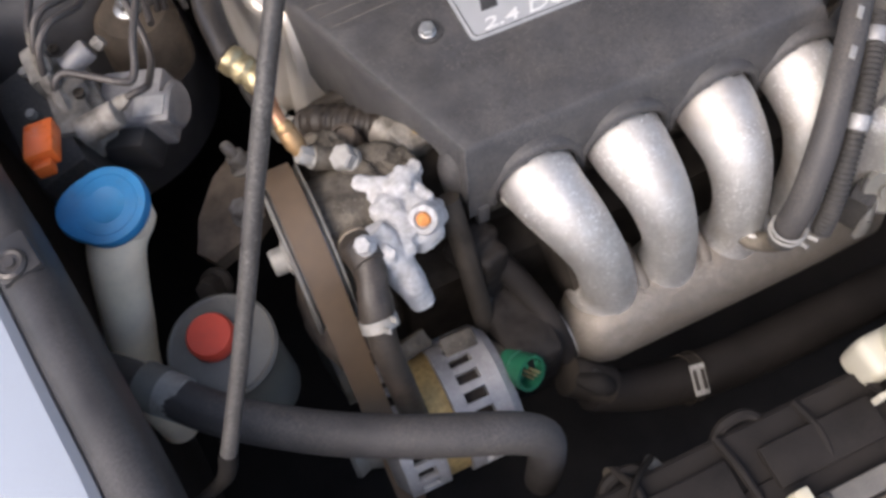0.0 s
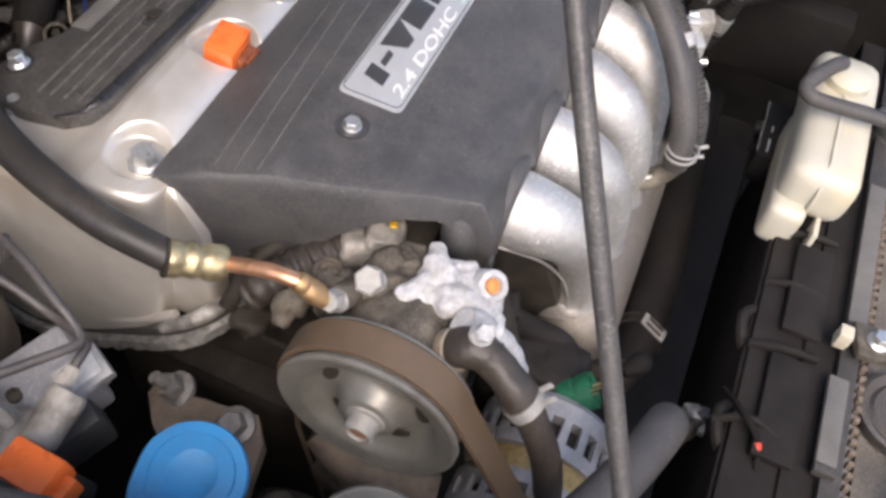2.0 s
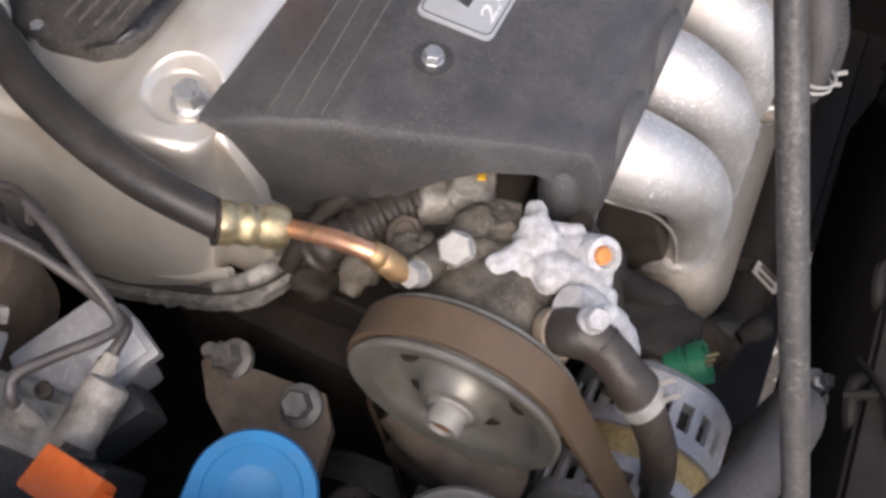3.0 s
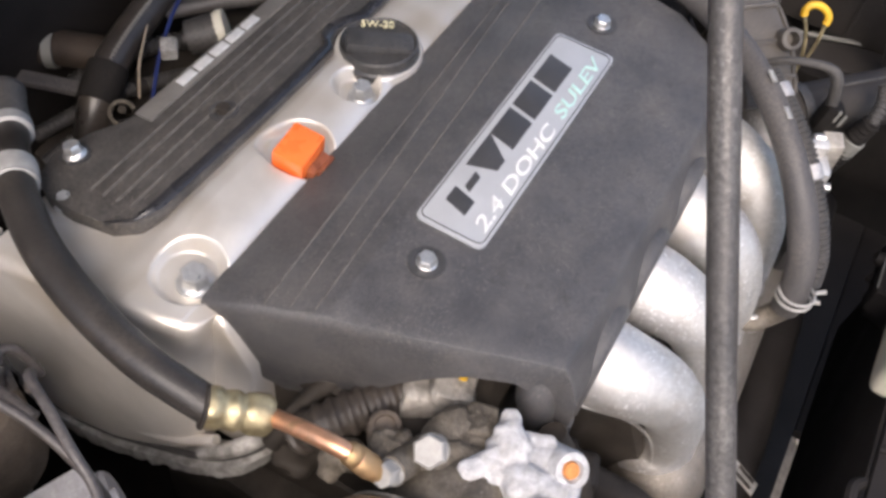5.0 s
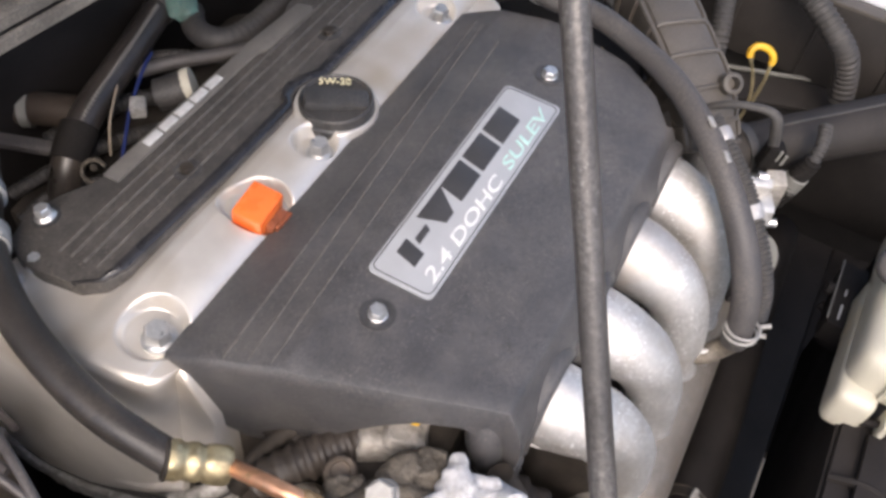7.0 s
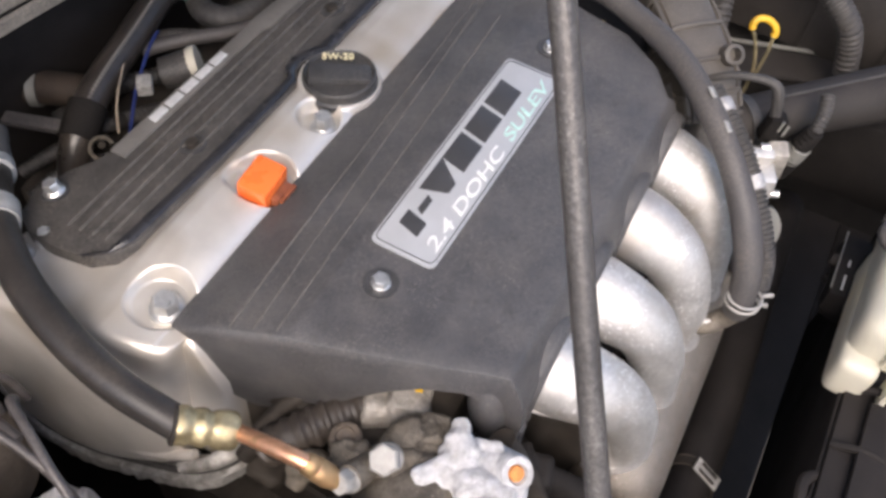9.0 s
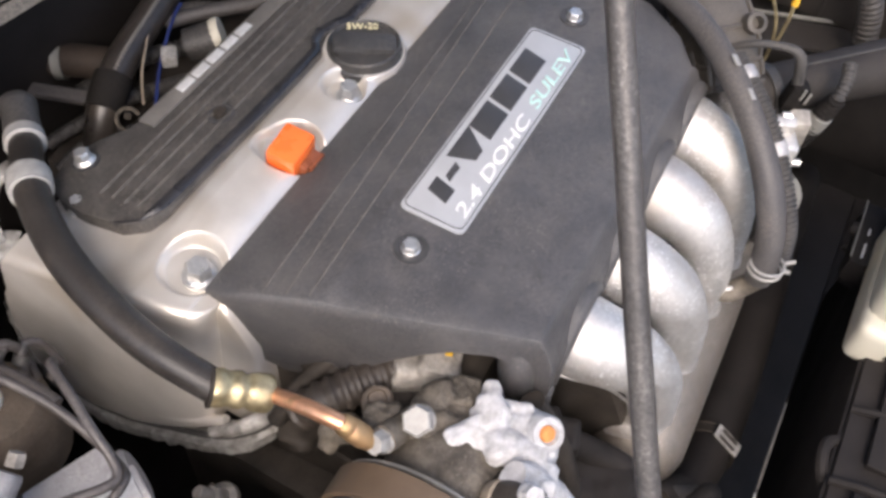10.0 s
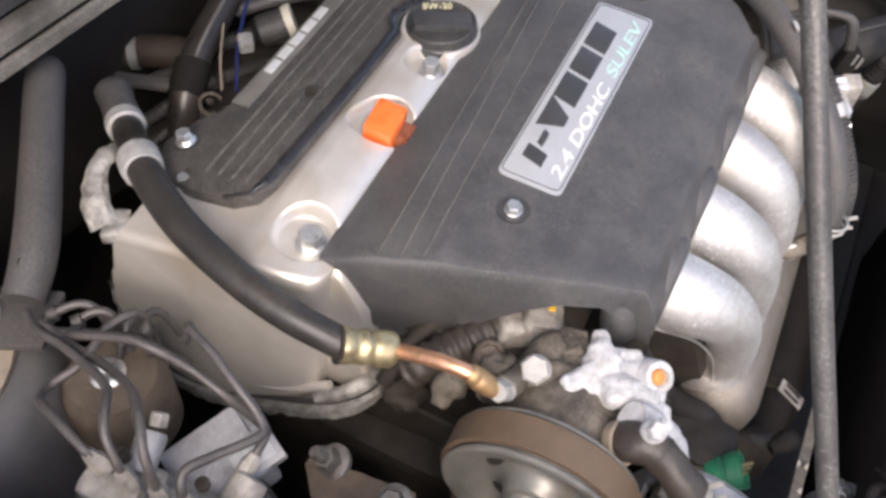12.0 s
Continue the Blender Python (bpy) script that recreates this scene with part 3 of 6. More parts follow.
def vc_surface(u, v):
    k = min(max(v, 0), 1) * (len(near) - 1)
    i = min(int(k), len(near) - 2)
    s = k - i
    a = [near[i][j] * (1 - s) + near[i + 1][j] * s for j in (0, 1)]
    b = [far[i][j] * (1 - s) + far[i + 1][j] * s for j in (0, 1)]
    w = min(max(u, 0), 1)
    x, y = a[0] * (1 - w) + b[0] * w, a[1] * (1 - w) + b[1] * w
    y = 0.06 + (y - 0.06) * (1 - 0.19 * smoothstep(-0.06, 0.0, x))
    z = vc_top(x, y)

    def fall(e):
        """Outward shift and drop past the rounded edge."""
        t = min(1, abs(e) / 0.05)
        return 0.012 * min(1, t * 2.5) + 0.018 * t * t, 0.14 * t * t + 0.012 * min(1, t * 2)

    drop = 0
    if u < 0:
        t = -u / 0.05
        low = float(np.interp(y, [p[0] for p in LOW], [p[1] for p in LOW]))
        q, s = min(1, t / 0.24) * math.pi / 2, max(0, (t - 0.24) / 0.76)
        x -= 0.011 * math.sin(q) + 0.012 * s
        drop = 0.011 * (1 - math.cos(q)) + (z - 0.011 - low) * s
    if u > 1:
        x += fall(u - 1)[0]
        drop = max(drop, 0.1)
    if v < 0:
        y -= float(np.interp(-v / 0.06, [p[0] for p in FRONT], [p[1] for p in FRONT]))
        dv = float(np.interp(-v / 0.06, [p[0] for p in FRONT], [p[2] for p in FRONT]))
        drop = min(max(drop, dv) + 0.4 * min(drop, dv), max(0.146, drop))
    if v > 1:
        y += fall(v - 1)[0]
        drop = max(drop, fall(v - 1)[1])
    return V(x, y, z - drop)


part("body", patch(us, vv, vc_surface), VALVE, valve)
# end wall flange; the dark gasket line paints in the joint's shadow slit
edge = [(-0.148, 0.324, 0.81), (-0.154, 0.308, 0.750), (-0.155, 0.284, 0.711), (-0.154, 0.25, 0.696), (-0.152, 0.20, 0.709), (-0.149, 0.15, 0.736), (-0.146, 0.115, 0.755), (-0.140, 0.088, 0.772), (-0.124, 0.068, 0.781), (-0.096, 0.064, 0.769), (-0.068, 0.064, 0.756), (-0.045, 0.060, 0.76)]
part("gasket", tube(edge, 0.0030, 8, 5), RUBBER, valve, "dark gasket line drawn for the joint's shadow slit")
rings = []
for x, y, z in smooth_path(edge, 4):
    rings.append([V(x - 0.006, y - 0.004, z - 0.006), V(x - 0.008, y - 0.005, z - 0.018), V(x + 0.02, y, z - 0.022), V(x + 0.02, y, z - 0.004)])
part("flange", lumps(dense(bridge(bmesh.new(), rings), 1), 0.003, 120), ROUGH_ALU, valve, "rough oxidised flange")
bm = bmesh.new()
tube([(-0.148, 0.306, 0.770), (-0.150, 0.262, 0.716), (-0.148, 0.2, 0.732), (-0.144, 0.14, 0.757), (-0.134, 0.100, 0.780)], 0.005, 10, 5, bm)
part("skirt", bm, VALVE, valve)
part("corner", tube([(-0.146, 0.108, 0.768), (-0.139, 0.090, 0.780), (-0.125, 0.074, 0.788), (-0.104, 0.068, 0.782), (-0.082, 0.068, 0.770)], [0.005, 0.0065, 0.0075, 0.007, 0.006], 14, 5), ROUGH_ALU, valve, "rough oxidised flange corner")
part("boss", crust((-0.075, 0.052, 0.775), [((-0.092, 0.058, 0.770), 0.012), ((-0.075, 0.052, 0.778), 0.014), ((-0.060, 0.050, 0.788), 0.012), ((-0.080, 0.045, 0.766), 0.012)], 0.005, 120), ROUGH_ALU, valve, "rough oxidised casting lug")

# cap nuts in their recessed seats
for x, y, r, z in SEATS[:3]:
    b = (x - 0.001, y - 0.006, z + 0.0005)
    bolt("bolt", b, (-0.08, -0.05, 1), 0.0108 if x < 0 else 0.0088, 0.013, STEEL, valve, 1.25, label="bright zinc cap nut")
    part("washer", lathe([(0.0145 if x < 0 else 0.0125, -0.003), (0.0145 if x < 0 else 0.0125, 0.0008), (0.009, 0.0014)], b, (0, 0, 1), 24), STEEL, valve)
for x, y in ((-0.078, 0.275), (-0.099, 0.281)):
    bolt("bolt", (x, y, vc_top(x, y) + 0.003), (0, 0, 1), 0.006, 0.008, STEEL, valve)

# breather outlet at the far end of the ridge
part("outlet", tube([(0.42, 0.165, 0.935), (0.455, 0.168, 0.95), (0.49, 0.17, 0.955)], [0.016, 0.012, 0.011]), VALVE, valve)

# orange dipstick handle in its cup
dip = thing("dipstick", (0.058, 0.134, 0.925), "orange plastic oil dipstick handle in a silver seat", "dipstick")
part("handle", box((0.0465, 0.1435, 0.9360), (0.037, 0.029, 0.022), 0.0035, rot(5, -5, 3)), ORANGE, dip)
part("thumb_rest", lathe([(0.0085, 0.0), (0.0080, 0.0008), (0.001, 0.0011)], (0.047, 0.1445, 0.9457), (-0.08, -0.09, 1), 24, squash=0.6), ORANGE, dip)
# skirt and fin take the darker orange in place of real shading
part("skirt", box((0.049, 0.131, 0.9255), (0.024, 0.016, 0.017), 0.002, rot(8, 0, 0)), SHADED_ORANGE, dip, "orange skirt coloured brown for its shaded face")
part("fin", box((0.0515, 0.1215, 0.9275), (0.022, 0.0038, 0.008), 0.0015, rot(8, 0, 0)), SHADED_ORANGE, dip, "orange fin coloured brown for shade")

# oil filler cap
cap = thing("oil_filler_cap", (0.193, 0.156, 0.936), "black plastic oil filler cap with a grip bar", "cap")
part("disc", lathe([(0.034, -0.016), (0.0355, 0.001), (0.0352, 0.0045), (0.0335, 0.006), (0.0312, 0.0035), (0.001, 0.003)], (0.193, 0.158, 0.9355), (0, 0.08, 1), 48), BLACK, cap)
part("collar", lathe([(0.0355, -0.02), (0.0372, -0.012), (0.0372, -0.005), (0.0355, -0.003)], (0.193, 0.158, 0.935), (0, 0.08, 1), 48), BADGE_DARK, cap, "dark rubber collar")
part("grip", box((0.190, 0.156, 0.9415), (0.024, 0.061, 0.012), 0.005, rot(4, 0, 33)), BLACK, cap)
m = Matrix.Translation((0.201, 0.183, 0.9398)) @ rot(4, 0, -57).to_4x4()
lettering("lettering", "5W-20", 0.0108, m, CREAM, cap, label="cream oil grade lettering")

# front black cover with badge
front = thing("engine_cover", (0.15, 0.0, 0.86), "matt black plastic engine cover with a silver badge", "engine cover")


def cover_rows(v):
    """Left and right end of the top at v: 0 at the back, 1 at the front."""
    y = 0.127 + (-0.122 - 0.127) * v
    xl = -0.098 + 0.078 * v ** 1.25
    xr = float(np.interp(y, [-0.122, -0.10, -0.057, 0.018, 0.09, 0.127], [0.325, 0.355, 0.385, 0.401, 0.400, 0.388]))
    return y, xl, xr


def cover_height(x, y):
    z = 0.951 - 0.20 * max(0.0, y - 0.035) - 0.18 * max(0.0, y - 0.085)
    return z - 0.10 * max(0.0, -0.095 - y) - 0.02 * max(0, 0.0 - x)


EDGE = [(0.0, 0.0), (0.005, 0.001), (0.009, 0.0045), (0.012, 0.011), (0.016, 0.030), (0.020, 0.058), (0.014, 0.062)]


ROLL = [(0.0, 0.0), (0.002, 0.0008), (0.0048, 0.0045), (0.0092, 0.0125), (0.0138, 0.0220), (0.0165, 0.0300)]


def cover_surface(i, j, us_, vs_):
    u, v = us_[i], vs_[j]
    y, xl, xr = cover_rows(min(max(v, 0), 1))
    w = min(max(u, 0), 1)
    x = xl * (1 - w) + xr * w
    z, drop = cover_height(x, y), 0.0
    if u < 0:
        o, d = EDGE[int(-u)]
        low = float(np.interp(v, [0, 0.12, 0.2, 0.25, 0.34, 0.44, 0.51, 0.59, 0.67, 0.76, 0.88, 0.95, 1], [1.2, 1.35, 1.65, 1.83, 1.85, 1.6, 1.3, 0.87, 0.53, 0.27, 0.2, 0.4, 0.94]))
        d = d if d < 0.02 else 0.011 + (d - 0.011) * low
        x, y, drop = x - o * 0.5, y - o * 0.2, max(drop, d)
    if u > 1:
        o, d = EDGE[int(u - 1)]
        x, drop = x + o, max(drop, d)
    if v > 1:
        o, d = ROLL[int(v - 1)]
        y, drop = y - o, max(drop, d)
    if v < 0:
        drop = max(drop, EDGE[int(-v)][1] * 0.5)
    return V(x, y, z - drop)


us = [-6, -5, -4, -3, -2, -1] + list(np.linspace(0, 1, 25)) + [2, 3, 4, 5, 6, 7]
vv = [-4, -2] + list(np.linspace(0, 1, 90)) + [2, 3, 4, 5, 6]
bm = bmesh.new()
g = [[bm.verts.new(cover_surface(i, j, us, vv)) for i in range(len(us))] for j in range(len(vv))]
for a, b in zip(g, g[1:]):
    for i in range(len(us) - 1):
        bm.faces.new((a[i], a[i + 1], b[i + 1], b[i]))
part("top", bm, COVER, front)
for xa, ya, xb, yb in ((-0.082, 0.062, 0.372, 0.094), (-0.076, 0.045, 0.350, 0.066), (-0.088, 0.080, 0.380, 0.104)):
    line_pts = [(xa + (xb - xa) * k, ya + (yb - ya) * k) for k in np.linspace(0, 1, 24)]
    part("rib", tube([(x, y, cover_height(x, y) - 0.0003) for x, y in line_pts], 0.0011, 6, 1), DUST_LINE, front)
# scalloped skirt over the runners
ARCH_X = [0.040, 0.130, 0.224, 0.315]
bm = bmesh.new()
xs = np.linspace(-0.027, 0.375, 120)


def scallop(x):
    z = 0.862
    for c in ARCH_X:
        if abs(x - c) < 0.045:
            z = max(z, 0.878 + math.sqrt(0.045 ** 2 - (x - c) ** 2) * 1.10)
    return z


rings = []
for x in xs:
    back = -0.02 * max(0, (x - 0.335) / 0.04)
    zb = scallop(x)
    rings.append([V(x, -0.1345 - back, 0.928), V(x, -0.1390 - back, 0.919), V(x, -0.1425 - back, min(zb, 0.917)), V(x, -0.137 - back, min(zb, 0.917)), V(x, -0.130 - back, 0.92)])
part("skirt", bridge(bm, rings), COVER, front)
for c in ARCH_X:
    a0, a1 = (-0.22, math.pi + 0.22)
    lip = []
    for a in np.linspace(a0, a1, 40):
        sec = [(0.0402, -0.125), (0.0402, -0.1415), (0.0414, -0.1435), (0.0440, -0.1443), (0.0470, -0.1430), (0.0490, -0.1395), (0.0498, -0.134), (0.0498, -0.125)]
        lip.append([V(c + r_ * math.cos(a), y_, 0.880 + r_ * 1.08 * math.sin(a)) for r_, y_ in sec])
    part("arch", bridge(bmesh.new(), lip), COVER, front)
part("corner", tube([(-0.022, -0.106, 0.930), (-0.027, -0.113, 0.905), (-0.026, -0.120, 0.872)], [0.012, 0.0155, 0.0125], 20), COVER, front)
part("tab", box((-0.013, -0.140, 0.858), (0.013, 0.009, 0.030), 0.004), COVER, front)
# badge
m = Matrix.Translation((0.160, 0.0, 0.9535))
o = []
for cx, cy, a0 in ((0.123, 0.023, 0), (-0.123, 0.023, 90), (-0.123, -0.023, 180), (0.123, -0.023, 270)):
    o += [(cx + 0.006 * math.cos(radians(a0 + k)), cy + 0.006 * math.sin(radians(a0 + k))) for k in (0, 30, 60, 90)]
badge = part("badge", prism(o, 0.004, m, 0.0008), PLATE, front, "silver badge with a dark outline")
outer = [V(0.160 + x * 0.975, y * 0.92, 0.9537) for x, y in o]
part("outline", tube([*outer, outer[0]], 0.0005, 6, 1), BADGE_DARK, badge, "thin dark line")
# the maker's word mark as plain slanted blocks
x0 = 0.052
for width, hgt, gap, low, cut in ((0.016, 0.020, 0.004, 0, 1.0), (0.018, 0.006, 0.002, 0.008, 1.0), (0.042, 0.024, 0.000, 0, 0.30), (0.036, 0.024, 0.005, 0, 1.0), (0.035, 0.024, 0.005, 0, 1.0), (0.036, 0.024, 0, 0, 1.0)):
    c = (1 - cut) * width / 2
    sl = 0.006
    quad = [(c + sl * low / 0.02, low), (width - c + sl * low / 0.02, low), (width + sl, low + hgt), (sl, low + hgt)]
    part("mark", prism(quad, 0.001, Matrix.Translation((x0, -0.003, 0.9543)), 0.0002), BADGE_DARK, badge, "dark plain block")
    x0 += width + gap
lettering("lettering", "2.4 DOHC", 0.0165, Matrix.Translation((0.045, -0.0235, 0.9540)), BADGE_WHITE, badge, shear=0.25, width=0.132, label="white lettering")
lettering("lettering", "SULEV", 0.0165, Matrix.Translation((0.188, -0.0225, 0.9540)), BADGE_MINT, badge, shear=0.25, width=0.088, label="mint lettering")
for x, y in ((0.0, 0.0), (0.327, 0.0)):
    z = cover_height(x, y)
    well = part("well", lathe([(0.0145, -0.004), (0.0145, 0.0008), (0.0125, 0.0011), (0.0105, 0.0002), (0.001, 0.0002)], (x, y, z), seg=32), BADGE_DARK, front, "dark recessed seat")
    bolt("bolt", (x, y, z - 0.003), (0, 0, 1), 0.0075, 0.007, STEEL, well, 1.35, label="bright zinc bolt")

# rear black cover
GLOSS = material("glossy_black_plastic", (0.014, 0.014, 0.016), 0.24, vary=0.2, scale=40, dust=0.12, bump=0.1)
STRIP = material("dusty_grey_strip", (0.115, 0.109, 0.100), 0.55, vary=0.2, scale=40, dust=0.5)
rear = thing("coil_cover", (0.16, 0.25, 0.89), "dusty black ribbed coil cover with a silver strip", "engine cover")


def rear_z(y):
    return 0.929 - 0.2 * (y - 0.20)


outline = [(-0.088, 0.262), (-0.086, 0.222), (-0.074, 0.203), (-0.055, 0.194), (0.06, 0.189), (0.17, 0.188), (0.182, 0.199), (0.196, 0.202), (0.21, 0.197), (0.225, 0.187), (0.39, 0.186), (0.412, 0.2), (0.405, 0.262), (0.39, 0.30), (0.362, 0.306), (0.315, 0.298), (0.295, 0.290), (0.236, 0.2905), (0.16, 0.2905), (0.03, 0.2915), (0.01, 0.297), (-0.012, 0.312), (-0.045, 0.322), (-0.072, 0.312), (-0.084, 0.29)]
tilt = Matrix.Translation((0, 0.20, 0.929)) @ Matrix.Rotation(math.atan(-0.2), 4, "X") @ Matrix.Translation((0, -0.20, 0))
part("body", prism(outline, 0.024, tilt, 0.004), COVER_DUSTY, rear)
rings = []
for x, y in outline[1:13]:
    z = rear_z(y)
    k = 0.5 if x < -0.07 or x > 0.4 else 1.0
    rings.append([V(x, y - 0.0012, z - 0.018), V(x, y - 0.0012, z - 0.007), V(x, y + 0.0035, z - 0.0005), V(x, y + 0.0085 * k, z + 0.0012), V(x, y + 0.0125 * k, z + 0.0006), V(x, y + 0.013 * k, z - 0.006)])
part("rolled_edge", bridge(bmesh.new(), rings), GLOSS, rear, "glossy black rolled edge")
for y in (0.219, 0.233, 0.247, 0.260):
    part("rib", box((0.155, y, rear_z(y) + 0.0006), (0.44, 0.0016, 0.0034), 0.0005, rot(-11.3, 0, 0)), DUST_LINE, rear)
strip = part("strip", prism([(0.020, 0.2735), (0.226, 0.2725), (0.234, 0.2665), (0.312, 0.2640), (0.320, 0.2690), (0.318, 0.2860), (0.238, 0.2930), (0.228, 0.2915), (0.022, 0.2930)], 0.003, Matrix.Translation((0, 0, 0.0018)) @ tilt, 0.001), STRIP, rear, "matt grey strip")
for k in range(5):
    bm = prism([(0, 0), (0.0195, 0), (0.0215, 0.0100), (0.002, 0.0100)], 0.0012, Matrix.Translation((0, 0, 0.0030)) @ tilt @ Matrix.Translation((0.068 + 0.0226 * k, 0.2785, 0)), 0.0003)
    part("mark", bm, DULL_WHITE, strip, "white plain block")
for x, y, big in ((-0.039, 0.300, 1), (0.058, 0.226, 0), (0.285, 0.224, 0), (0.371, 0.296, 1)):
    z = rear_z(y)
    well = part("well", lathe([(0.013, -0.004), (0.013, 0.0015), (0.0105, 0.002), (0.009, 0.0004), (0.001, 0.0004)], (x, y, z), (0, 0.2, 1), 24), BADGE_DARK, rear)
    if big:
        bolt("bolt", V(x, y, z + 0.001), (0, 0.2, 1), 0.0075, 0.008, STEEL, well, 1.3, label="bright zinc bolt")
    else:
        part("nut", lathe([(0.0065, 0), (0.006, 0.005), (0.001, 0.006)], (x, y, z), (0, 0.2, 1), 12), DARK, well)

# intake manifold: four runners, plenum
manifold = thing("intake_manifold", (0.2, -0.22, 0.66), "cast aluminium intake manifold with four curved runners", "manifold")
FOOT_X = [0.087, 0.154, 0.229, 0.302]
for a, b in zip(ARCH_X, FOOT_X):
    pts = [(a, -0.08, 0.880), (a, -0.122, 0.883), (a + (b - a) * 0.06, -0.156, 0.880), (a + (b - a) * 0.36, -0.191, 0.861), (a + (b - a) * 0.72, -0.2125, 0.820), (a + (b - a) * 0.95, -0.2195, 0.776), (b, -0.2193, 0.757), (b, -0.219, 0.742), (b, -0.219, 0.725)]
    part("runner", tube(pts, [0.037, 0.037, 0.0355, 0.0305, 0.0268, 0.0268, 0.0292, 0.0345, 0.0380], 30, 7), CAST, manifold)
    bm = lathe([(0.0410, 0), (0.0425, 0.004), (0.0410, 0.008)], (a, -0.138, 0.881), (0, 1, 0), 32)
    part("collar", bm, DARK, manifold, "dark gasket collar")
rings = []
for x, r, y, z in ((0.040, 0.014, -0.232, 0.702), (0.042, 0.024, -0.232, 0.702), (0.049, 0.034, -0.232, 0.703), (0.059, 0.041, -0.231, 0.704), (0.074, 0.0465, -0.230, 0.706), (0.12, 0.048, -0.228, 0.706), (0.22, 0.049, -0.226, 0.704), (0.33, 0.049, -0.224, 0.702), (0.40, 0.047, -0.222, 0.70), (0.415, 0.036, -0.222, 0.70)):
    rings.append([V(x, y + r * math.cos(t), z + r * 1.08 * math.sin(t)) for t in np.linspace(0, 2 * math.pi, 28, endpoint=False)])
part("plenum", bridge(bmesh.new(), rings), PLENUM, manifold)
bm = lathe([(0.022, -0.012), (0.0275, -0.010), (0.0285, 0.001), (0.0265, 0.0045), (0.0225, 0.0045), (0.0205, 0.001), (0.0200, -0.010)], (0.031, -0.229, 0.696), (-0.80, 0.05, 0.22), 36)
part("end_lip", bm, CAST, manifold, "bright rounded lip of the plenum end")
part("end_plug", lathe([(0.0215, -0.004), (0.0205, -0.0015), (0.012, 0.000), (0.001, 0.0005)], (0.031, -0.229, 0.696), (-0.80, 0.05, 0.22), 28), DARK, manifold, "dark plug in the plenum end")
# cast web inside the first bend, edged by a raised seam
bend = [V(0.006, -0.135, 0.866), V(0.012, -0.151, 0.861), V(0.036, -0.180, 0.833), V(0.050, -0.199, 0.806), V(0.058, -0.211, 0.779), V(0.057, -0.220, 0.748), V(0.050, -0.222, 0.722)]
bm = bmesh.new()
outline = [p + V(0.010, 0.004, 0.002) for p in bend] + [V(0.060, -0.185, 0.690), V(0.060, -0.150, 0.700), V(0.045, -0.120, 0.78)]
bridge(bm, [outline, [p + V(0.008, 0, 0.004) for p in outline]])
bmesh.ops.triangulate(bm, faces=bm.faces)
# web colour is darkened to stand for shade inside the bend
part("web", lumps(dense(bm, 3), 0.0008, 40, 2.0), DARK, manifold, "brown cast web darkened for the hollow's shade")
part("seam", tube(bend, 0.0014, 8, 6), CAST, manifold, "thin raised casting seam")
for i in range(3):
    x = (FOOT_X[i] + FOOT_X[i + 1]) / 2
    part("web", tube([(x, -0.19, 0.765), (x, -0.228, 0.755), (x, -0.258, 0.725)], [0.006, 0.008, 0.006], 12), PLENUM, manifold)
part("flange", lumps(dense(box((0.19, -0.118, 0.865), (0.40, 0.02, 0.085), 0.005), 2), 0.002, 60), GRIMY_ALU, manifold)
part("nipple", tube([(0.241, -0.266, 0.822), (0.242, -0.265, 0.804), (0.238, -0.257, 0.790), (0.228, -0.246, 0.784), (0.224, -0.235, 0.784)], [0.0095, 0.0105, 0.0105, 0.0100, 0.0100], 16), GRIMY_ALU, manifold, "dirty hose nipple")
part("nipple_end", lathe([(0.0085, 0.0), (0.0105, 0.002), (0.0105, 0.005), (0.007, 0.007), (0.001, 0.007)], (0.229, -0.247, 0.784), (-0.75, -0.5, 0.25), 16), CAST, manifold, "bright nipple end")


# ---- accessory side ----
# power steering pump
PX, PY, PZ = -0.19, -0.108, 0.862
pump = thing("power_steering_pump", (-0.12, -0.11, 0.80), "power steering pump in white corroded aluminium, grimy at the back", "pump")
bm = lathe([(0.03, -0.05), (0.052, -0.045), (0.056, -0.01), (0.05, 0.02), (0.03, 0.03)], (-0.115, PY, 0.868), (1, 0, 0), 24)
part("body", lumps(lumps(dense(bm, 2), 0.003, 45), 0.0012, 160), GRIMY_ALU, pump)
bm = lathe([(0.022, -0.05), (0.0255, -0.045), (0.0260, 0.000), (0.0248, 0.009), (0.0210, 0.015), (0.013, 0.018), (0.001, 0.019)], (-0.088, -0.081, 0.897), (-0.15, -0.15, 1), 36)
part("rear_housing", lumps(lumps(dense(bm, 1), 0.003, 50, 3), 0.0016, 170, 5), GRIMY_ALU, pump)


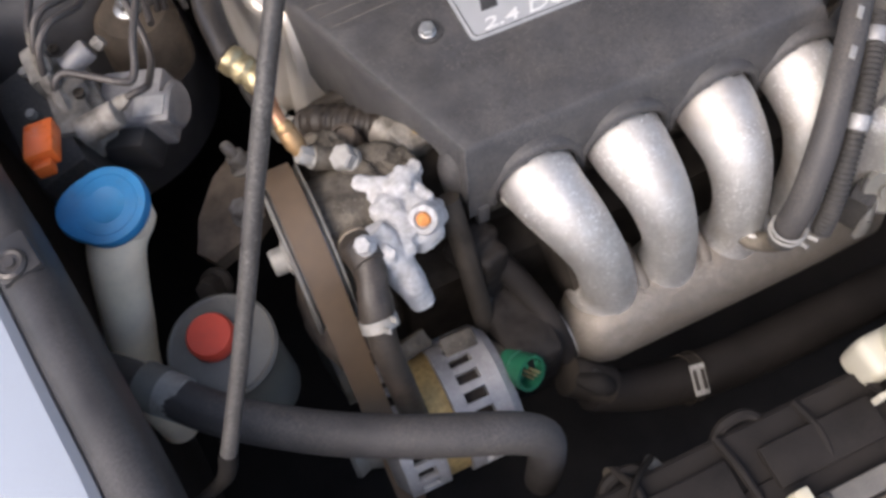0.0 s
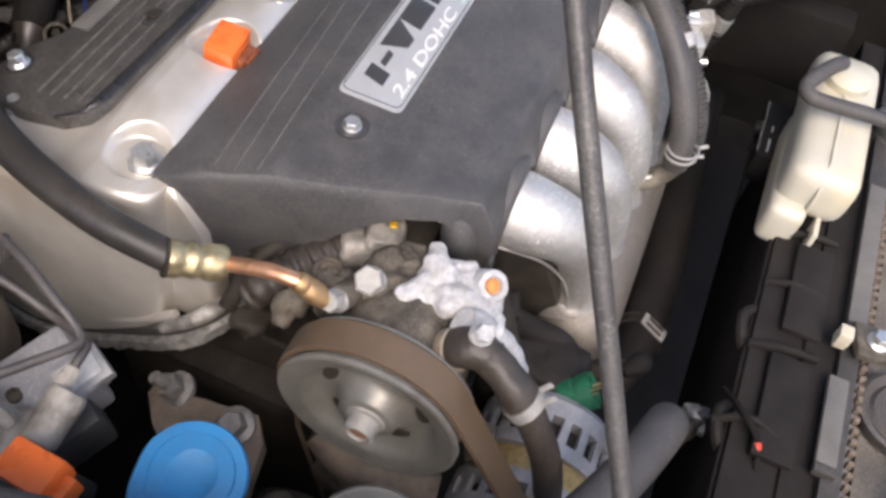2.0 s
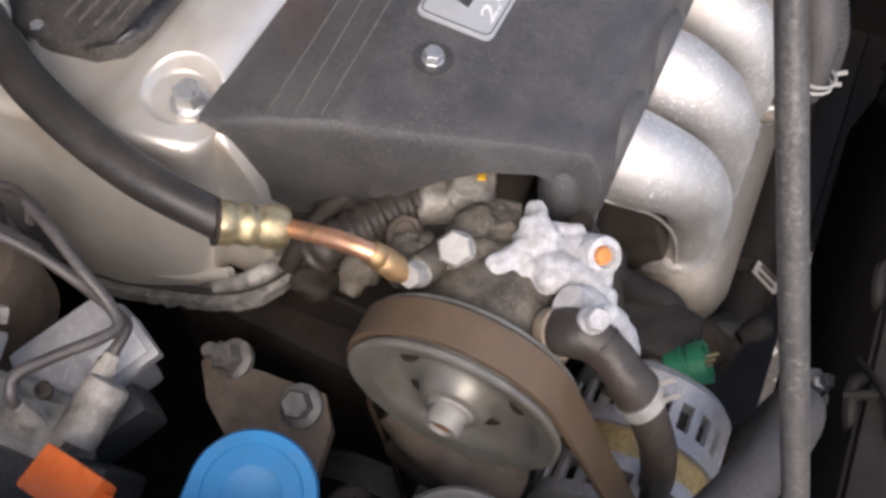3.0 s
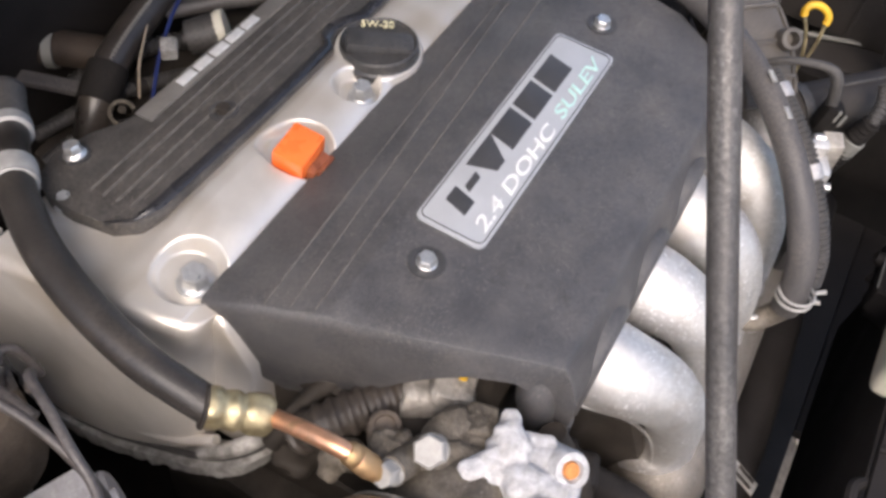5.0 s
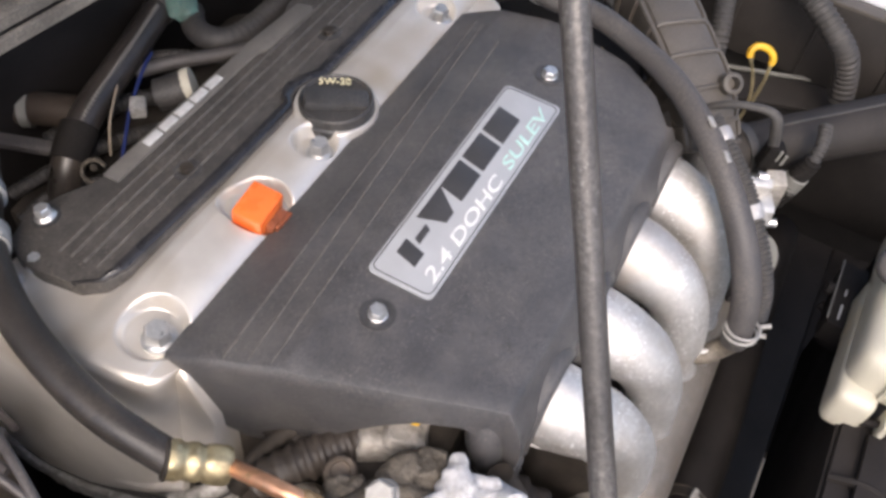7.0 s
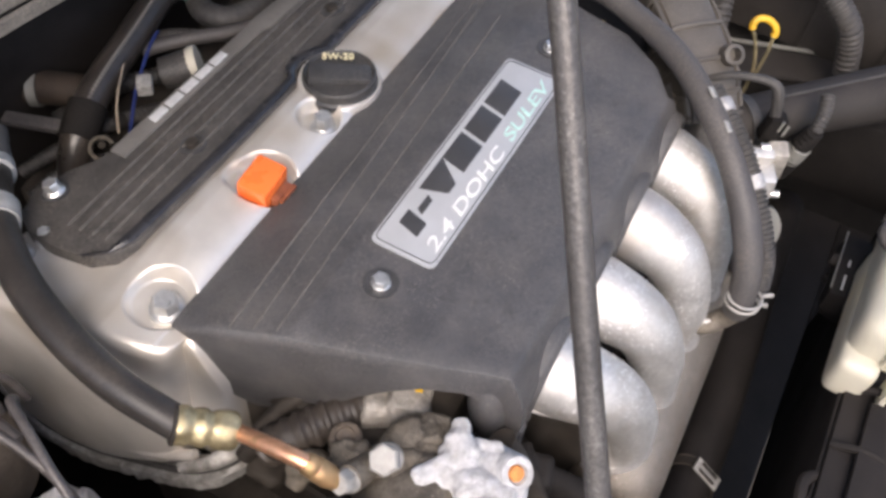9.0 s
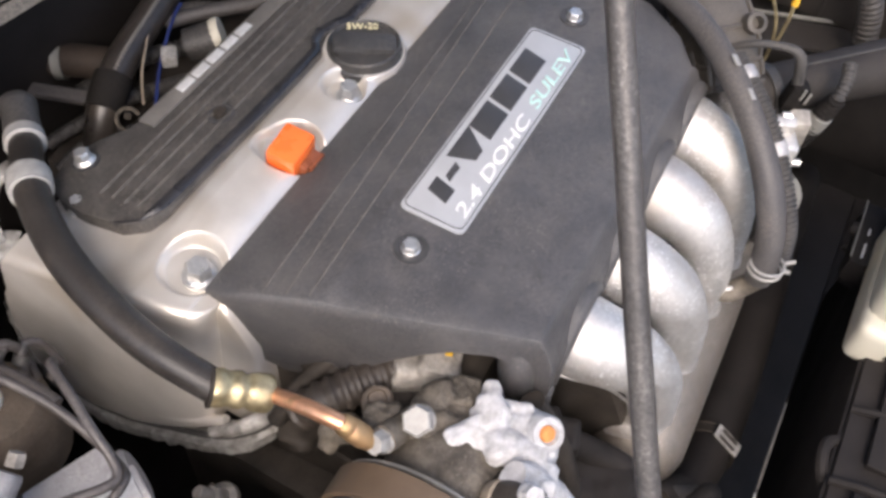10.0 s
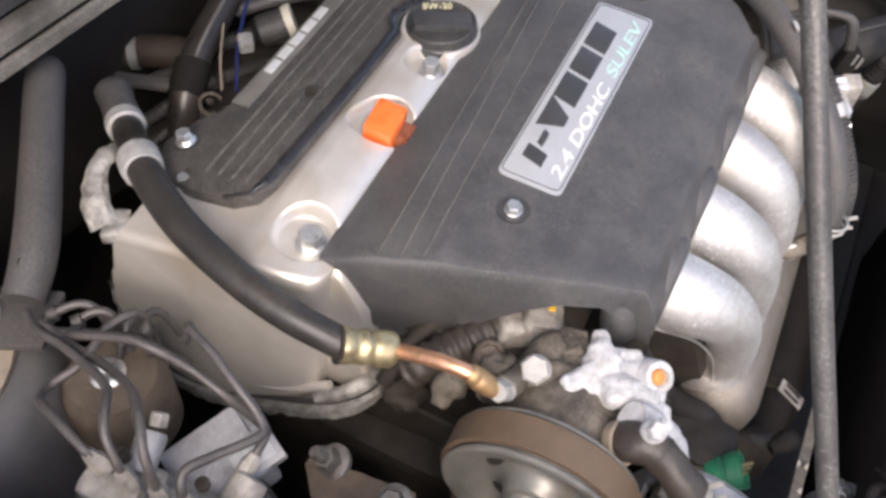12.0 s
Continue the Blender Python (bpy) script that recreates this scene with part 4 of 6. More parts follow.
BLOCKS = [((-0.063, -0.107, 0.921), (0.015, 0.015, 0.016), (0, 0, 28)), ((-0.072, -0.112, 0.912), (0.024, 0.022, 0.020), (0, 0, 40)), ((-0.077, -0.115, 0.920), (0.029, 0.021, 0.024), (0, 8, 55)), ((-0.086, -0.120, 0.919), (0.016, 0.020, 0.022), (0, 8, 20)), ((-0.101, -0.105, 0.916), (0.034, 0.016, 0.020), (0, -6, -35)),
          ((-0.099, -0.134, 0.919), (0.026, 0.028, 0.022), (0, 0, 30)), ((-0.094, -0.150, 0.917), (0.022, 0.032, 0.022), (10, 0, 14)), ((-0.099, -0.165, 0.912), (0.018, 0.026, 0.020), (18, 0, 12)), ((-0.108, -0.172, 0.909), (0.014, 0.022, 0.016), (24, 0, 10)),
          ((-0.066, -0.129, 0.916), (0.011, 0.026, 0.016), (0, 0, 18)), ((-0.084, -0.130, 0.906), (0.046, 0.056, 0.026), (0, 0, 24)), ((-0.078, -0.150, 0.900), (0.034, 0.040, 0.030), (0, 0, 20)), ((-0.098, -0.120, 0.911), (0.024, 0.032, 0.020), (0, 0, 24)), ((-0.078, -0.140, 0.913), (0.028, 0.032, 0.024), (0, 0, 20)), ((-0.088, -0.118, 0.914), (0.034, 0.030, 0.020), (0, 0, 30))]
part("crust", casting(BLOCKS, 0.0013, 110, 1.0, 0.0013, 0.46), WHITE_ALU, pump, "white corroded casting crust")
bm = tube([(-0.120, -0.150, 0.93), (-0.112, -0.165, 0.915), (-0.105, -0.185, 0.885), (-0.10, -0.198, 0.86)], [0.012, 0.015, 0.015, 0.011], 14)
part("spout", lumps(bm, 0.003, 60), WHITE_ALU, pump, "pale chalky spout")
port = part("port", lumps(dense(lathe([(0.0150, -0.04), (0.0140, -0.002), (0.0122, 0.004), (0.0080, 0.0045), (0.0066, 0.001), (0.001, 0.001)], (-0.076, -0.157, 0.925), (-0.35, -0.45, 0.8), 22), 1), 0.0015, 110), WHITE_ALU, pump, "white corroded port")
part("plug", lathe([(0.0064, 0), (0.0052, 0.0026), (0.001, 0.0036)], V(-0.076, -0.157, 0.925) + V(-0.35, -0.45, 0.8).normalized() * 0.001, (-0.35, -0.45, 0.8), 18), RUST_PLUG, port, "rust-orange plug")
bolt("bolt", (-0.110, -0.071, 0.917), (-0.5, 0.0, 0.85), 0.0122, 0.010, PALE_STEEL, pump, 1.0, label="large pale hexagon head")
part("bolt_neck", lathe([(0.012, -0.02), (0.012, 0.002)], (-0.112, -0.070, 0.916), (-0.45, -0.15, 0.85), 18), GRIMY_ALU, pump)
bolt("bolt", (-0.137, -0.056, 0.918), (-0.7, 0.15, 0.65), 0.0088, 0.012, PALE_STEEL, pump, 1.15)
part("neck", lathe([(0.011, -0.04), (0.011, 0.0)], (-0.137, -0.056, 0.918), (-0.85, 0.2, 0.45), 16), GRIMY_ALU, pump)
part("saddle", casting([((-0.112, -0.098, 0.900), (0.05, 0.045, 0.03), (0, -12, 20)), ((-0.140, -0.110, 0.890), (0.03, 0.05, 0.03), (0, -20, 10)), ((-0.120, -0.045, 0.895), (0.032, 0.03, 0.036), (0, 0, 30)), ((-0.070, -0.088, 0.905), (0.026, 0.028, 0.022), (0, 6, 25))], 0.0034, 90, 4.0), GRIMY_ALU, pump, "grimy beige casting")
part("lug", rubble(-0.125, -0.012, 0.862, 0.015, 125), GRIMY_ALU, pump)
part("boss", lumps(dense(lathe([(0.0125, -0.040), (0.0130, -0.006), (0.0115, -0.001), (0.0080, 0.001), (0.0070, -0.002), (0.001, -0.002)], (-0.102, -0.031, 0.897), (-0.25, -0.10, 1), 14), 1), 0.0014, 120, 2.0), RUSTY, pump, "rusty brown bolt boss")
# inlet elbow with its bolt
part("inlet", lumps(dense(tube([(-0.135, -0.145, 0.905), (-0.134, -0.163, 0.925), (-0.133, -0.176, 0.925)], [0.0150, 0.0155, 0.0150], 16, 4), 1), 0.0025, 60), GRIMY_RUBBER, pump, "dark rubber inlet elbow")
part("band", lathe([(0.0155, -0.005), (0.0168, -0.004), (0.0168, 0.004), (0.0155, 0.005)], (-0.1345, -0.150, 0.912), (0, -0.65, 0.75), 20), TAN, pump, "dull tan band")
part("crust", lumps(dense(lathe([(0.010, -0.004), (0.012, 0.002), (0.006, 0.006), (0.001, 0.006)], (-0.118, -0.172, 0.925), (0.2, -0.5, 0.8), 14), 1), 0.004, 120, 7), WHITE_ALU, pump, "white corroded crust")
bolt("bolt", (-0.131, -0.167, 0.942), (-0.3, -0.3, 0.9), 0.0078, 0.008, WHITE_ALU, pump, 1.15)

# pulley
pul = thing("pump_pulley", (PX, PY, 0.78), "grey pressed steel pulley with a protruding hub", "pulley")
R = 0.0735
prof = [(0.010, 0.000), (0.0215, 0.000), (0.0235, 0.0015), (0.0250, 0.0060), (0.0290, 0.0130), (0.0340, 0.0165), (0.0440, 0.0175), (0.0510, 0.0150), (0.0555, 0.0080), (0.0585, 0.0030), (0.0610, 0.0018), (R - 0.0035, 0.0006), (R - 0.0015, -0.0006), (R + 0.0015, 0.0000), (R + 0.0015, 0.003), (R - 0.002, 0.004), (R - 0.002, 0.034), (R + 0.001, 0.036), (R + 0.001, 0.038), (0.05, 0.038), (0.03, 0.03)]
part("wheel", lathe(prof, (PX, PY, PZ), (1, 0, 0), 72), PULLEY, pul)
for k in range(5):
    a = 2 * math.pi * k / 5 + 0.35
    o = V(PX + 0.0165, PY + 0.0405 * math.cos(a), PZ + 0.0405 * math.sin(a))
    bm = lathe([(0.0120, -0.0020), (0.0115, 0.0002), (0.0100, 0.0010), (0.001, 0.0010)], o, (-1, 0, 0), 20, squash=0.50)
    bmesh.ops.rotate(bm, verts=bm.verts, cent=o, matrix=Matrix.Rotation(a + math.pi / 2, 3, "X"))
    part("opening", bm, DARK, pul, "dark oval opening")
part("hub", lathe([(0.017, -0.004), (0.016, 0.006), (0.0125, 0.007), (0.0125, 0.017), (0.011, 0.0195), (0.0085, 0.0195), (0.0080, 0.016), (0.001, 0.016)], (PX + 0.004, PY, PZ), (-1, 0, 0), 28), PALE_STEEL, pul, "pale steel hub end")
part("bore", lathe([(0.0082, 0), (0.001, 0.0006)], (PX - 0.0124, PY, PZ), (-1, 0, 0), 20), material("brown_rust", (0.24, 0.115, 0.065), 0.8, vary=0.35, scale=200, bump=0.6), pul, "rusty brown bore")

# belt over the pulley and down to the other wheels
belt = thing("drive_belt", (-0.17, -0.15, 0.6), "worn brown ribbed drive belt round the pulley", "belt")
rb = R + 0.0005
path2 = [(PY + rb * math.cos(a), PZ + rb * math.sin(a)) for a in np.linspace(radians(150), radians(-35), 40)]
path2 = [(-0.309, 0.662), (-0.28, 0.712), (-0.255, 0.755), (-0.213, 0.828)] + path2 + [(-0.05, 0.78), (-0.075, 0.66), (-0.09, 0.56)]
rings = []
pp = np.array(path2)
for i in range(len(pp)):
    t = pp[min(i + 1, len(pp) - 1)] - pp[max(i - 1, 0)]
    nrm = np.array([-t[1], t[0]]) / np.linalg.norm(t)
    (y0, z0), (y1, z1) = pp[i], pp[i] + nrm * 0.0045 * 1
    rings.append([V(PX + 0.006, y0, z0), V(PX + 0.032, y0, z0), V(PX + 0.032, y1, z1), V(PX + 0.006, y1, z1)])
part("band", bridge(bmesh.new(), rings), BELT, belt)
for k in range(5):
    groove = []
    for i in range(len(pp)):
        t = pp[min(i + 1, len(pp) - 1)] - pp[max(i - 1, 0)]
        nrm = np.array([-t[1], t[0]]) / np.linalg.norm(t)
        (y0, z0), (y1, z1) = pp[i] - nrm * 0.0018, pp[i] + nrm * 0.0006
        xa = PX + 0.0075 + 0.005 * k
        groove.append([V(xa, y0, z0), V(xa + 0.003, y0, z0), V(xa + 0.0036, y1, z1), V(xa - 0.0006, y1, z1)])
    part("rib", bridge(bmesh.new(), groove), DEEP, belt, "black rubber rib")
# wheels further down
for name, y, z, r, mat in (("crank_pulley", -0.06, 0.50, 0.075, PULLEY), ("tensioner", -0.10, 0.72, 0.036, GRIMY_ALU)):
    ob = thing(name, (-0.16, y, z - r), "dirty lower belt wheel in shadow" if r > 0.05 else "grimy belt tensioner wheel below the pump", "pulley")
    part("wheel", lathe([(0.012, -0.01), (r * 0.5, -0.006), (r * 0.85, 0.0), (r, 0.0), (r, 0.03), (0.01, 0.03)], (-0.19, y, z), (1, 0, 0), 36), mat, ob)
part("arm", lumps(dense(tube([(-0.165, -0.06, 0.76), (-0.175, -0.12, 0.735), (-0.165, -0.17, 0.72)], [0.02, 0.026, 0.02], 14), 1), 0.003, 60), RUSTY, ob)

# pressure line: black hose, plated ferrule, copper pipe
line = thing("power_steering_pressure_line", (-0.14, 0.1, 0.90), "black pressure hose with brass ferrule and copper pipe", "hose")
hose = [(-0.030, 0.380, 0.900), (-0.048, 0.359, 0.908), (-0.082, 0.318, 0.926), (-0.1075, 0.284, 0.935), (-0.137, 0.231, 0.941), (-0.157, 0.174, 0.943), (-0.1675, 0.119, 0.939), (-0.1672, 0.0655, 0.930)]
part("hose", tube(hose, [0.0140, 0.0142, 0.0143, 0.0145, 0.0145, 0.0141, 0.0135, 0.0127], 22, 8), HOSE, line)
d = V(-0.146, 0.033, 0.917) - V(-0.169, 0.068, 0.931)
L = d.length
part("ferrule", lumps(dense(lathe([(0.010, -0.002), (0.0144, 0), (0.0151, 0.003), (0.0148, 0.007), (0.0131, 0.0105), (0.0130, 0.0125), (0.0142, 0.0160), (0.0144, 0.0195), (0.0126, 0.0230), (0.0124, 0.0250), (0.0139, 0.0275), (0.0144, L * 0.72), (0.0144, L * 0.93), (0.0126, L), (0.006, L)], (-0.169, 0.068, 0.931), d, 28), 1), 0.0011, 130), BRASS, line, "dented yellow-plated ferrule")
part("ring", lathe([(0.0132, -0.003), (0.0149, -0.0025), (0.0151, -0.0002), (0.0135, 0.0002)], (-0.169, 0.068, 0.931), d, 28), DARK, line, "dark crimp edge")
part("pipe", tube([(-0.147, 0.035, 0.918), (-0.150, 0.014, 0.932), (-0.152, -0.010, 0.943), (-0.1505, -0.032, 0.942), (-0.147, -0.046, 0.930)], 0.0062, 16, 8), COPPER, line, "bent copper pipe")
part("nut", lathe([(0.0064, -0.002), (0.0082, 0.001), (0.0084, 0.006), (0.0078, 0.0075), (0.0088, 0.009), (0.0090, 0.021), (0.0078, 0.024), (0.007, 0.032)], (-0.1508, -0.030, 0.9435), (0.22, -0.68, -0.70), 18), UNION, line, "brass union nut")
part("collar", lathe([(0.015, -0.012), (0.0185, -0.010), (0.0185, 0.006), (0.0165, 0.010), (0.0175, 0.013), (0.015, 0.014)], (-0.092, 0.306, 0.9285), (-0.55, -0.68, 0.2), 24), PALE_STEEL, line, "pale crimped collar")
part("collar", lathe([(0.014, -0.008), (0.0178, -0.007), (0.0178, 0.005), (0.015, 0.007)], (-0.048, 0.359, 0.908), (-0.6, -0.75, 0.2), 24), PALE_STEEL, line, "pale crimped collar")
part("stub", lathe([(0.0155, 0.0), (0.0165, 0.004), (0.0160, 0.034), (0.0172, 0.036), (0.0172, 0.044), (0.0150, 0.047), (0.001, 0.047)], (-0.044, 0.364, 0.906), (0.62, 0.77, -0.02), 24), RUBBER, line, "ribbed rubber end sleeve")
# aluminium bracket that holds the hose
brk = thing("hose_bracket", (-0.13, 0.33, 0.88), "rough cast aluminium bracket beside the hose", "bracket")
bm = tube([(-0.074, 0.350, 0.905), (-0.090, 0.348, 0.912), (-0.106, 0.346, 0.908), (-0.122, 0.338, 0.902), (-0.134, 0.327, 0.896), (-0.140, 0.317, 0.888)], [0.008, 0.010, 0.011, 0.012, 0.013, 0.013], 8, 4, flat=0.6)
part("arm", lumps(dense(bm, 1), 0.0025, 120), ROUGH_ALU, brk)
part("foot", lumps(dense(box((-0.134, 0.309, 0.886), (0.030, 0.026, 0.012), 0.004, rot(0, 0, 35)), 2), 0.002, 120), ROUGH_ALU, brk)

# return hose of the pump
ret = thing("pump_inlet_hose", (-0.14, -0.24, 0.70), "brown-black rubber hose clamped below the pump", "hose")
part("hose", tube([(-0.132, -0.165, 0.928), (-0.134, -0.182, 0.920), (-0.142, -0.206, 0.905), (-0.146, -0.228, 0.875), (-0.144, -0.246, 0.83), (-0.14, -0.262, 0.76), (-0.135, -0.27, 0.66)], [0.0130, 0.0130, 0.0130, 0.0126, 0.0126, 0.0126, 0.0126], 18, 6), GRIMY_RUBBER, ret)
hose_clamp((-0.1435, -0.214, 0.897), (-0.05, -0.75, -0.6), 0.0148, ret, PALE_STEEL, "bright spring clamp", ear_dir=(0.3, -0.5, 0.8))
part("sleeve", lumps(tube([(-0.133, -0.176, 0.922), (-0.137, -0.190, 0.915), (-0.142, -0.206, 0.905), (-0.1445, -0.217, 0.893)], [0.0148, 0.0136, 0.0150, 0.0138], 18, 5), 0.0016, 90), GRIMY_RUBBER, ret)

# alternator
alt = thing("alternator", (-0.09, -0.245, 0.64), "grey aluminium alternator with slotted housing", "alternator")
AX, AY, AZ = -0.021, -0.248, 0.702
part("core", lathe([(0.03, -0.148), (0.052, -0.146), (0.054, -0.03), (0.03, -0.028)], (AX, AY, AZ), (1, 0, 0), 40), BAY, alt)
part("stator", lathe([(0.056, -0.108), (0.0622, -0.107), (0.0622, -0.085), (0.056, -0.084)], (AX, AY, AZ), (1, 0, 0), 48), WINDING, alt, "brass-brown stator ring")


def slotted(name, x0, x1, r, n, w0, w1, label):
    """A drum shell with n slots between bars."""
    b = bmesh.new()
    for a, c in ((x0, x0 + (x1 - x0) * w0), (x0 + (x1 - x0) * w1, x1)):
        lathe([(r - 0.006, a), (r, a + 0.001), (r, c - 0.001), (r - 0.006, c)], (AX, AY, AZ), (1, 0, 0), 48, b)
    shell = part(name, b, ALT, alt, label)
    for k in range(n):
        t = 2 * math.pi * k / n
        b = box((AX + x0 + (x1 - x0) * (w0 + w1) / 2, AY + (r - 0.003) * math.cos(t), AZ + (r - 0.003) * math.sin(t)), ((x1 - x0) * (w1 - w0) + 0.003, 0.0085, 0.006), 0.001, rot(math.degrees(t) + 90, 0, 0))
        part("bar", b, ALT, shell)


slotted("rear_housing", -0.085, -0.030, 0.067, 22, 0.28, 0.66, "slotted grey rear housing")
slotted("front_housing", -0.150, -0.107, 0.067, 20, 0.30, 0.68, "slotted grey front housing")
part("rear_face", lathe([(0.067, -0.031), (0.06, -0.022), (0.001, -0.02)], (AX, AY, AZ), (1, 0, 0), 40), ALT, alt)
part("front_face", lathe([(0.066, -0.149), (0.05, -0.158), (0.02, -0.16), (0.001, -0.16)], (AX, AY, AZ), (1, 0, 0), 40), ALT, alt)
part("wheel", lathe([(0.01, -0.19), (0.026, -0.19), (0.028, -0.186), (0.024, -0.175), (0.028, -0.163), (0.01, -0.16)], (AX, AY, AZ), (1, 0, 0), 32), PULLEY, alt)
part("ear", lumps(dense(box((-0.116, -0.192, 0.752), (0.04, 0.02, 0.016), 0.005, rot(35, 0, 10)), 2), 0.003, 80), GRIMY_ALU, alt)
part("lug", lumps(dense(box((-0.073, -0.214, 0.762), (0.034, 0.026, 0.010), 0.003, rot(28, 0, 0)), 2), 0.002, 80), GRIMY_ALU, alt)

# oil pressure switch with its green connector
sw = thing("pressure_switch", (-0.02, -0.265, 0.73), "green plastic sensor connector with brass pins", "sensor")
ax = V(0.38, -0.74, 0.55)
sw0 = V(-0.031, -0.255, 0.750)
part("shell", lathe([(0.010, -0.014), (0.0165, -0.012), (0.0178, 0.002), (0.0165, 0.003), (0.0165, 0.006), (0.0178, 0.007), (0.0178, 0.020), (0.0150, 0.020), (0.0142, 0.004), (0.001, 0.004)], sw0, ax, 24), GREEN, sw)
for k in (-1, 0, 1):
    part("rib", box(sw0 + ax.normalized() * 0.012 + V(0.012 * k, 0.004, 0.012 - 0.004 * abs(k)), (0.003, 0.012, 0.006), 0.001, rot(-30, 0, -25 * k)), GREEN, sw)
    part("pin", tube([sw0 + V(0.003 * k, 0, 0.005 * k), sw0 + ax.normalized() * 0.026 + V(0.003 * k, 0, 0.005 * k)], 0.0014, 6, 1), BRASS, sw, "thin brass pin")
part("body", lathe([(0.014, -0.05), (0.018, -0.035), (0.014, -0.012)], sw0, ax, 6), GRIMY_ALU, sw)
loose = thing("loose_connector", (0.02, -0.30, 0.74), "grey rubber plug and cable beside the sensor", "connector")
part("boot", tube([(0.016, -0.290, 0.748), (0.030, -0.302, 0.750), (0.042, -0.305, 0.735), (0.05, -0.300, 0.70)], [0.006, 0.011, 0.010, 0.006], 14), DEEP, loose)
part("cable", tube([(0.05, -0.300, 0.71), (0.02, -0.22, 0.68), (-0.03, -0.18, 0.76), (-0.035, -0.15, 0.83)], 0.008, 10), RUBBER, loose)
# dark tubes and brackets between pump and manifold
tb = thing("coolant_pipe", (-0.04, -0.18, 0.70), "dark metal pipe running down behind the pump", "pipe")
part("pipe", tube([(-0.045, -0.135, 0.90), (-0.043, -0.165, 0.85), (-0.04, -0.185, 0.79), (-0.035, -0.20, 0.72)], 0.011, 12), DARK, tb)
part("elbow", tube([(-0.01, -0.16, 0.80), (0.01, -0.19, 0.765), (0.02, -0.225, 0.745), (0.03, -0.25, 0.70)], 0.013, 16), SHROUD, tb)
# dark colour here paints the shaded hollow behind the alternator
hs = thing("water_pump_housing", (0.0, -0.2, 0.64), "casting behind the alternator, coloured dark for the shaded hollow", "casting")
part("shell", casting([((-0.008, -0.212, 0.70), (0.06, 0.10, 0.12), (0, 0, 0)), ((-0.010, -0.185, 0.735), (0.044, 0.06, 0.05), (0, 0, 20)), ((0.006, -0.230, 0.728), (0.03, 0.04, 0.03), (20, 0, 10))], 0.002, 45, 2.0, 0.0022), SHROUD, hs)
part("arm", casting([((-0.02, -0.165, 0.785), (0.032, 0.032, 0.10), (0, 0, 20)), ((-0.03, -0.15, 0.83), (0.05, 0.03, 0.03), (0, 10, 20))], 0.002, 55, 5.0, 0.0020), SHROUD, hs)

# engine mount bracket with two bolts
mount = thing("engine_mount_bracket", (-0.22, 0.02, 0.72), "dirty steel engine mount bracket with two bolts", "bracket")
pts = [V(-0.182, 0.082, 0.764), V(-0.194, 0.046, 0.774), V(-0.194, 0.012, 0.784), V(-0.194, -0.016, 0.791), V(-0.214, -0.032, 0.792), V(-0.256, -0.040, 0.784), V(-0.270, -0.018, 0.775), V(-0.258, 0.022, 0.770), V(-0.228, 0.066, 0.766), V(-0.204, 0.086, 0.763)]
bm = bmesh.new()
bridge(bm, [pts, [p + V(0.004, 0, -0.022) for p in pts]])
bmesh.ops.triangulate(bm, faces=bm.faces)
part("plate", lumps(dense(bm, 2), 0.0015, 60), RUSTY, mount)
bolt("bolt", (-0.194, 0.063, 0.771), (-0.3, 0.35, 0.85), 0.0115, 0.014, DULL_ZINC, mount, 1.45, shank=0.020, label="zinc flange bolt with protruding thread")
bolt("bolt", (-0.210, -0.005, 0.793), (-0.35, 0.1, 0.9), 0.0112, 0.012, DULL_ZINC, mount, 1.45, label="zinc flange bolt")
bolt("bolt", (-0.262, -0.072, 0.80), (-0.4, -0.5, 0.7), 0.012, 0.02, DARK, mount, 1.4)

# washer filler neck with its blue cap
wash = thing("washer_filler", (-0.36, -0.10, 0.60), "washer filler neck with a bright blue snap cap", "filler neck")
ax = V(-0.16, -0.12, 0.98)
c0 = V(-0.309, -0.040, 0.942)
bm = lathe([(0.029, -0.012), (0.0338, -0.010), (0.0352, -0.003), (0.0336, 0.0015), (0.027, 0.0022), (0.0258, 0.001), (0.016, 0.0022), (0.0145, 0.0012), (0.001, 0.0016)], c0, ax, 48)
bm.normal_update()
tip = V(-0.040, 0.012, 0)
for v in bm.verts:
    dd = (v.co - c0)
    k = dd.dot(tip.normalized())
    if k > 0.018:
        v.co += tip.normalized() * (k - 0.018) * 0.62
part("cap", bm, BLUE, wash, "bright blue plastic snap cap")
part("neck", tube([c0 - ax * 0.008, c0 - ax * 0.026, c0 - ax * 0.031, V(-0.322, -0.055, 0.895), V(-0.345, -0.083, 0.82), V(-0.365, -0.105, 0.74), V(-0.37, -0.11, 0.6)], [0.0290, 0.0285, 0.0262, 0.0248, 0.0235, 0.0225, 0.0225], 24, 5), NECK, wash, "dirty translucent neck")

# power steering reservoir with red cap
res = thing("power_steering_reservoir", (-0.273, -0.155, 0.70), "grey round fluid reservoir with a red cap", "reservoir")
part("body", lathe([(0.042, -0.14), (0.045, -0.02), (0.0485, -0.008), (0.0495, 0.0), (0.047, 0.003), (0.0445, 0.0015), (0.028, 0.004), (0.001, 0.004)], (-0.273, -0.152, 0.840), (-0.05, -0.05, 1), 48), GREY_PLASTIC, res)
part("cap", lathe([(0.0205, 0), (0.0212, 0.003), (0.0212, 0.013), (0.019, 0.017), (0.001, 0.018)], (-0.277, -0.146, 0.846), (-0.05, -0.05, 1), 40), RED, res, "round red screw cap")

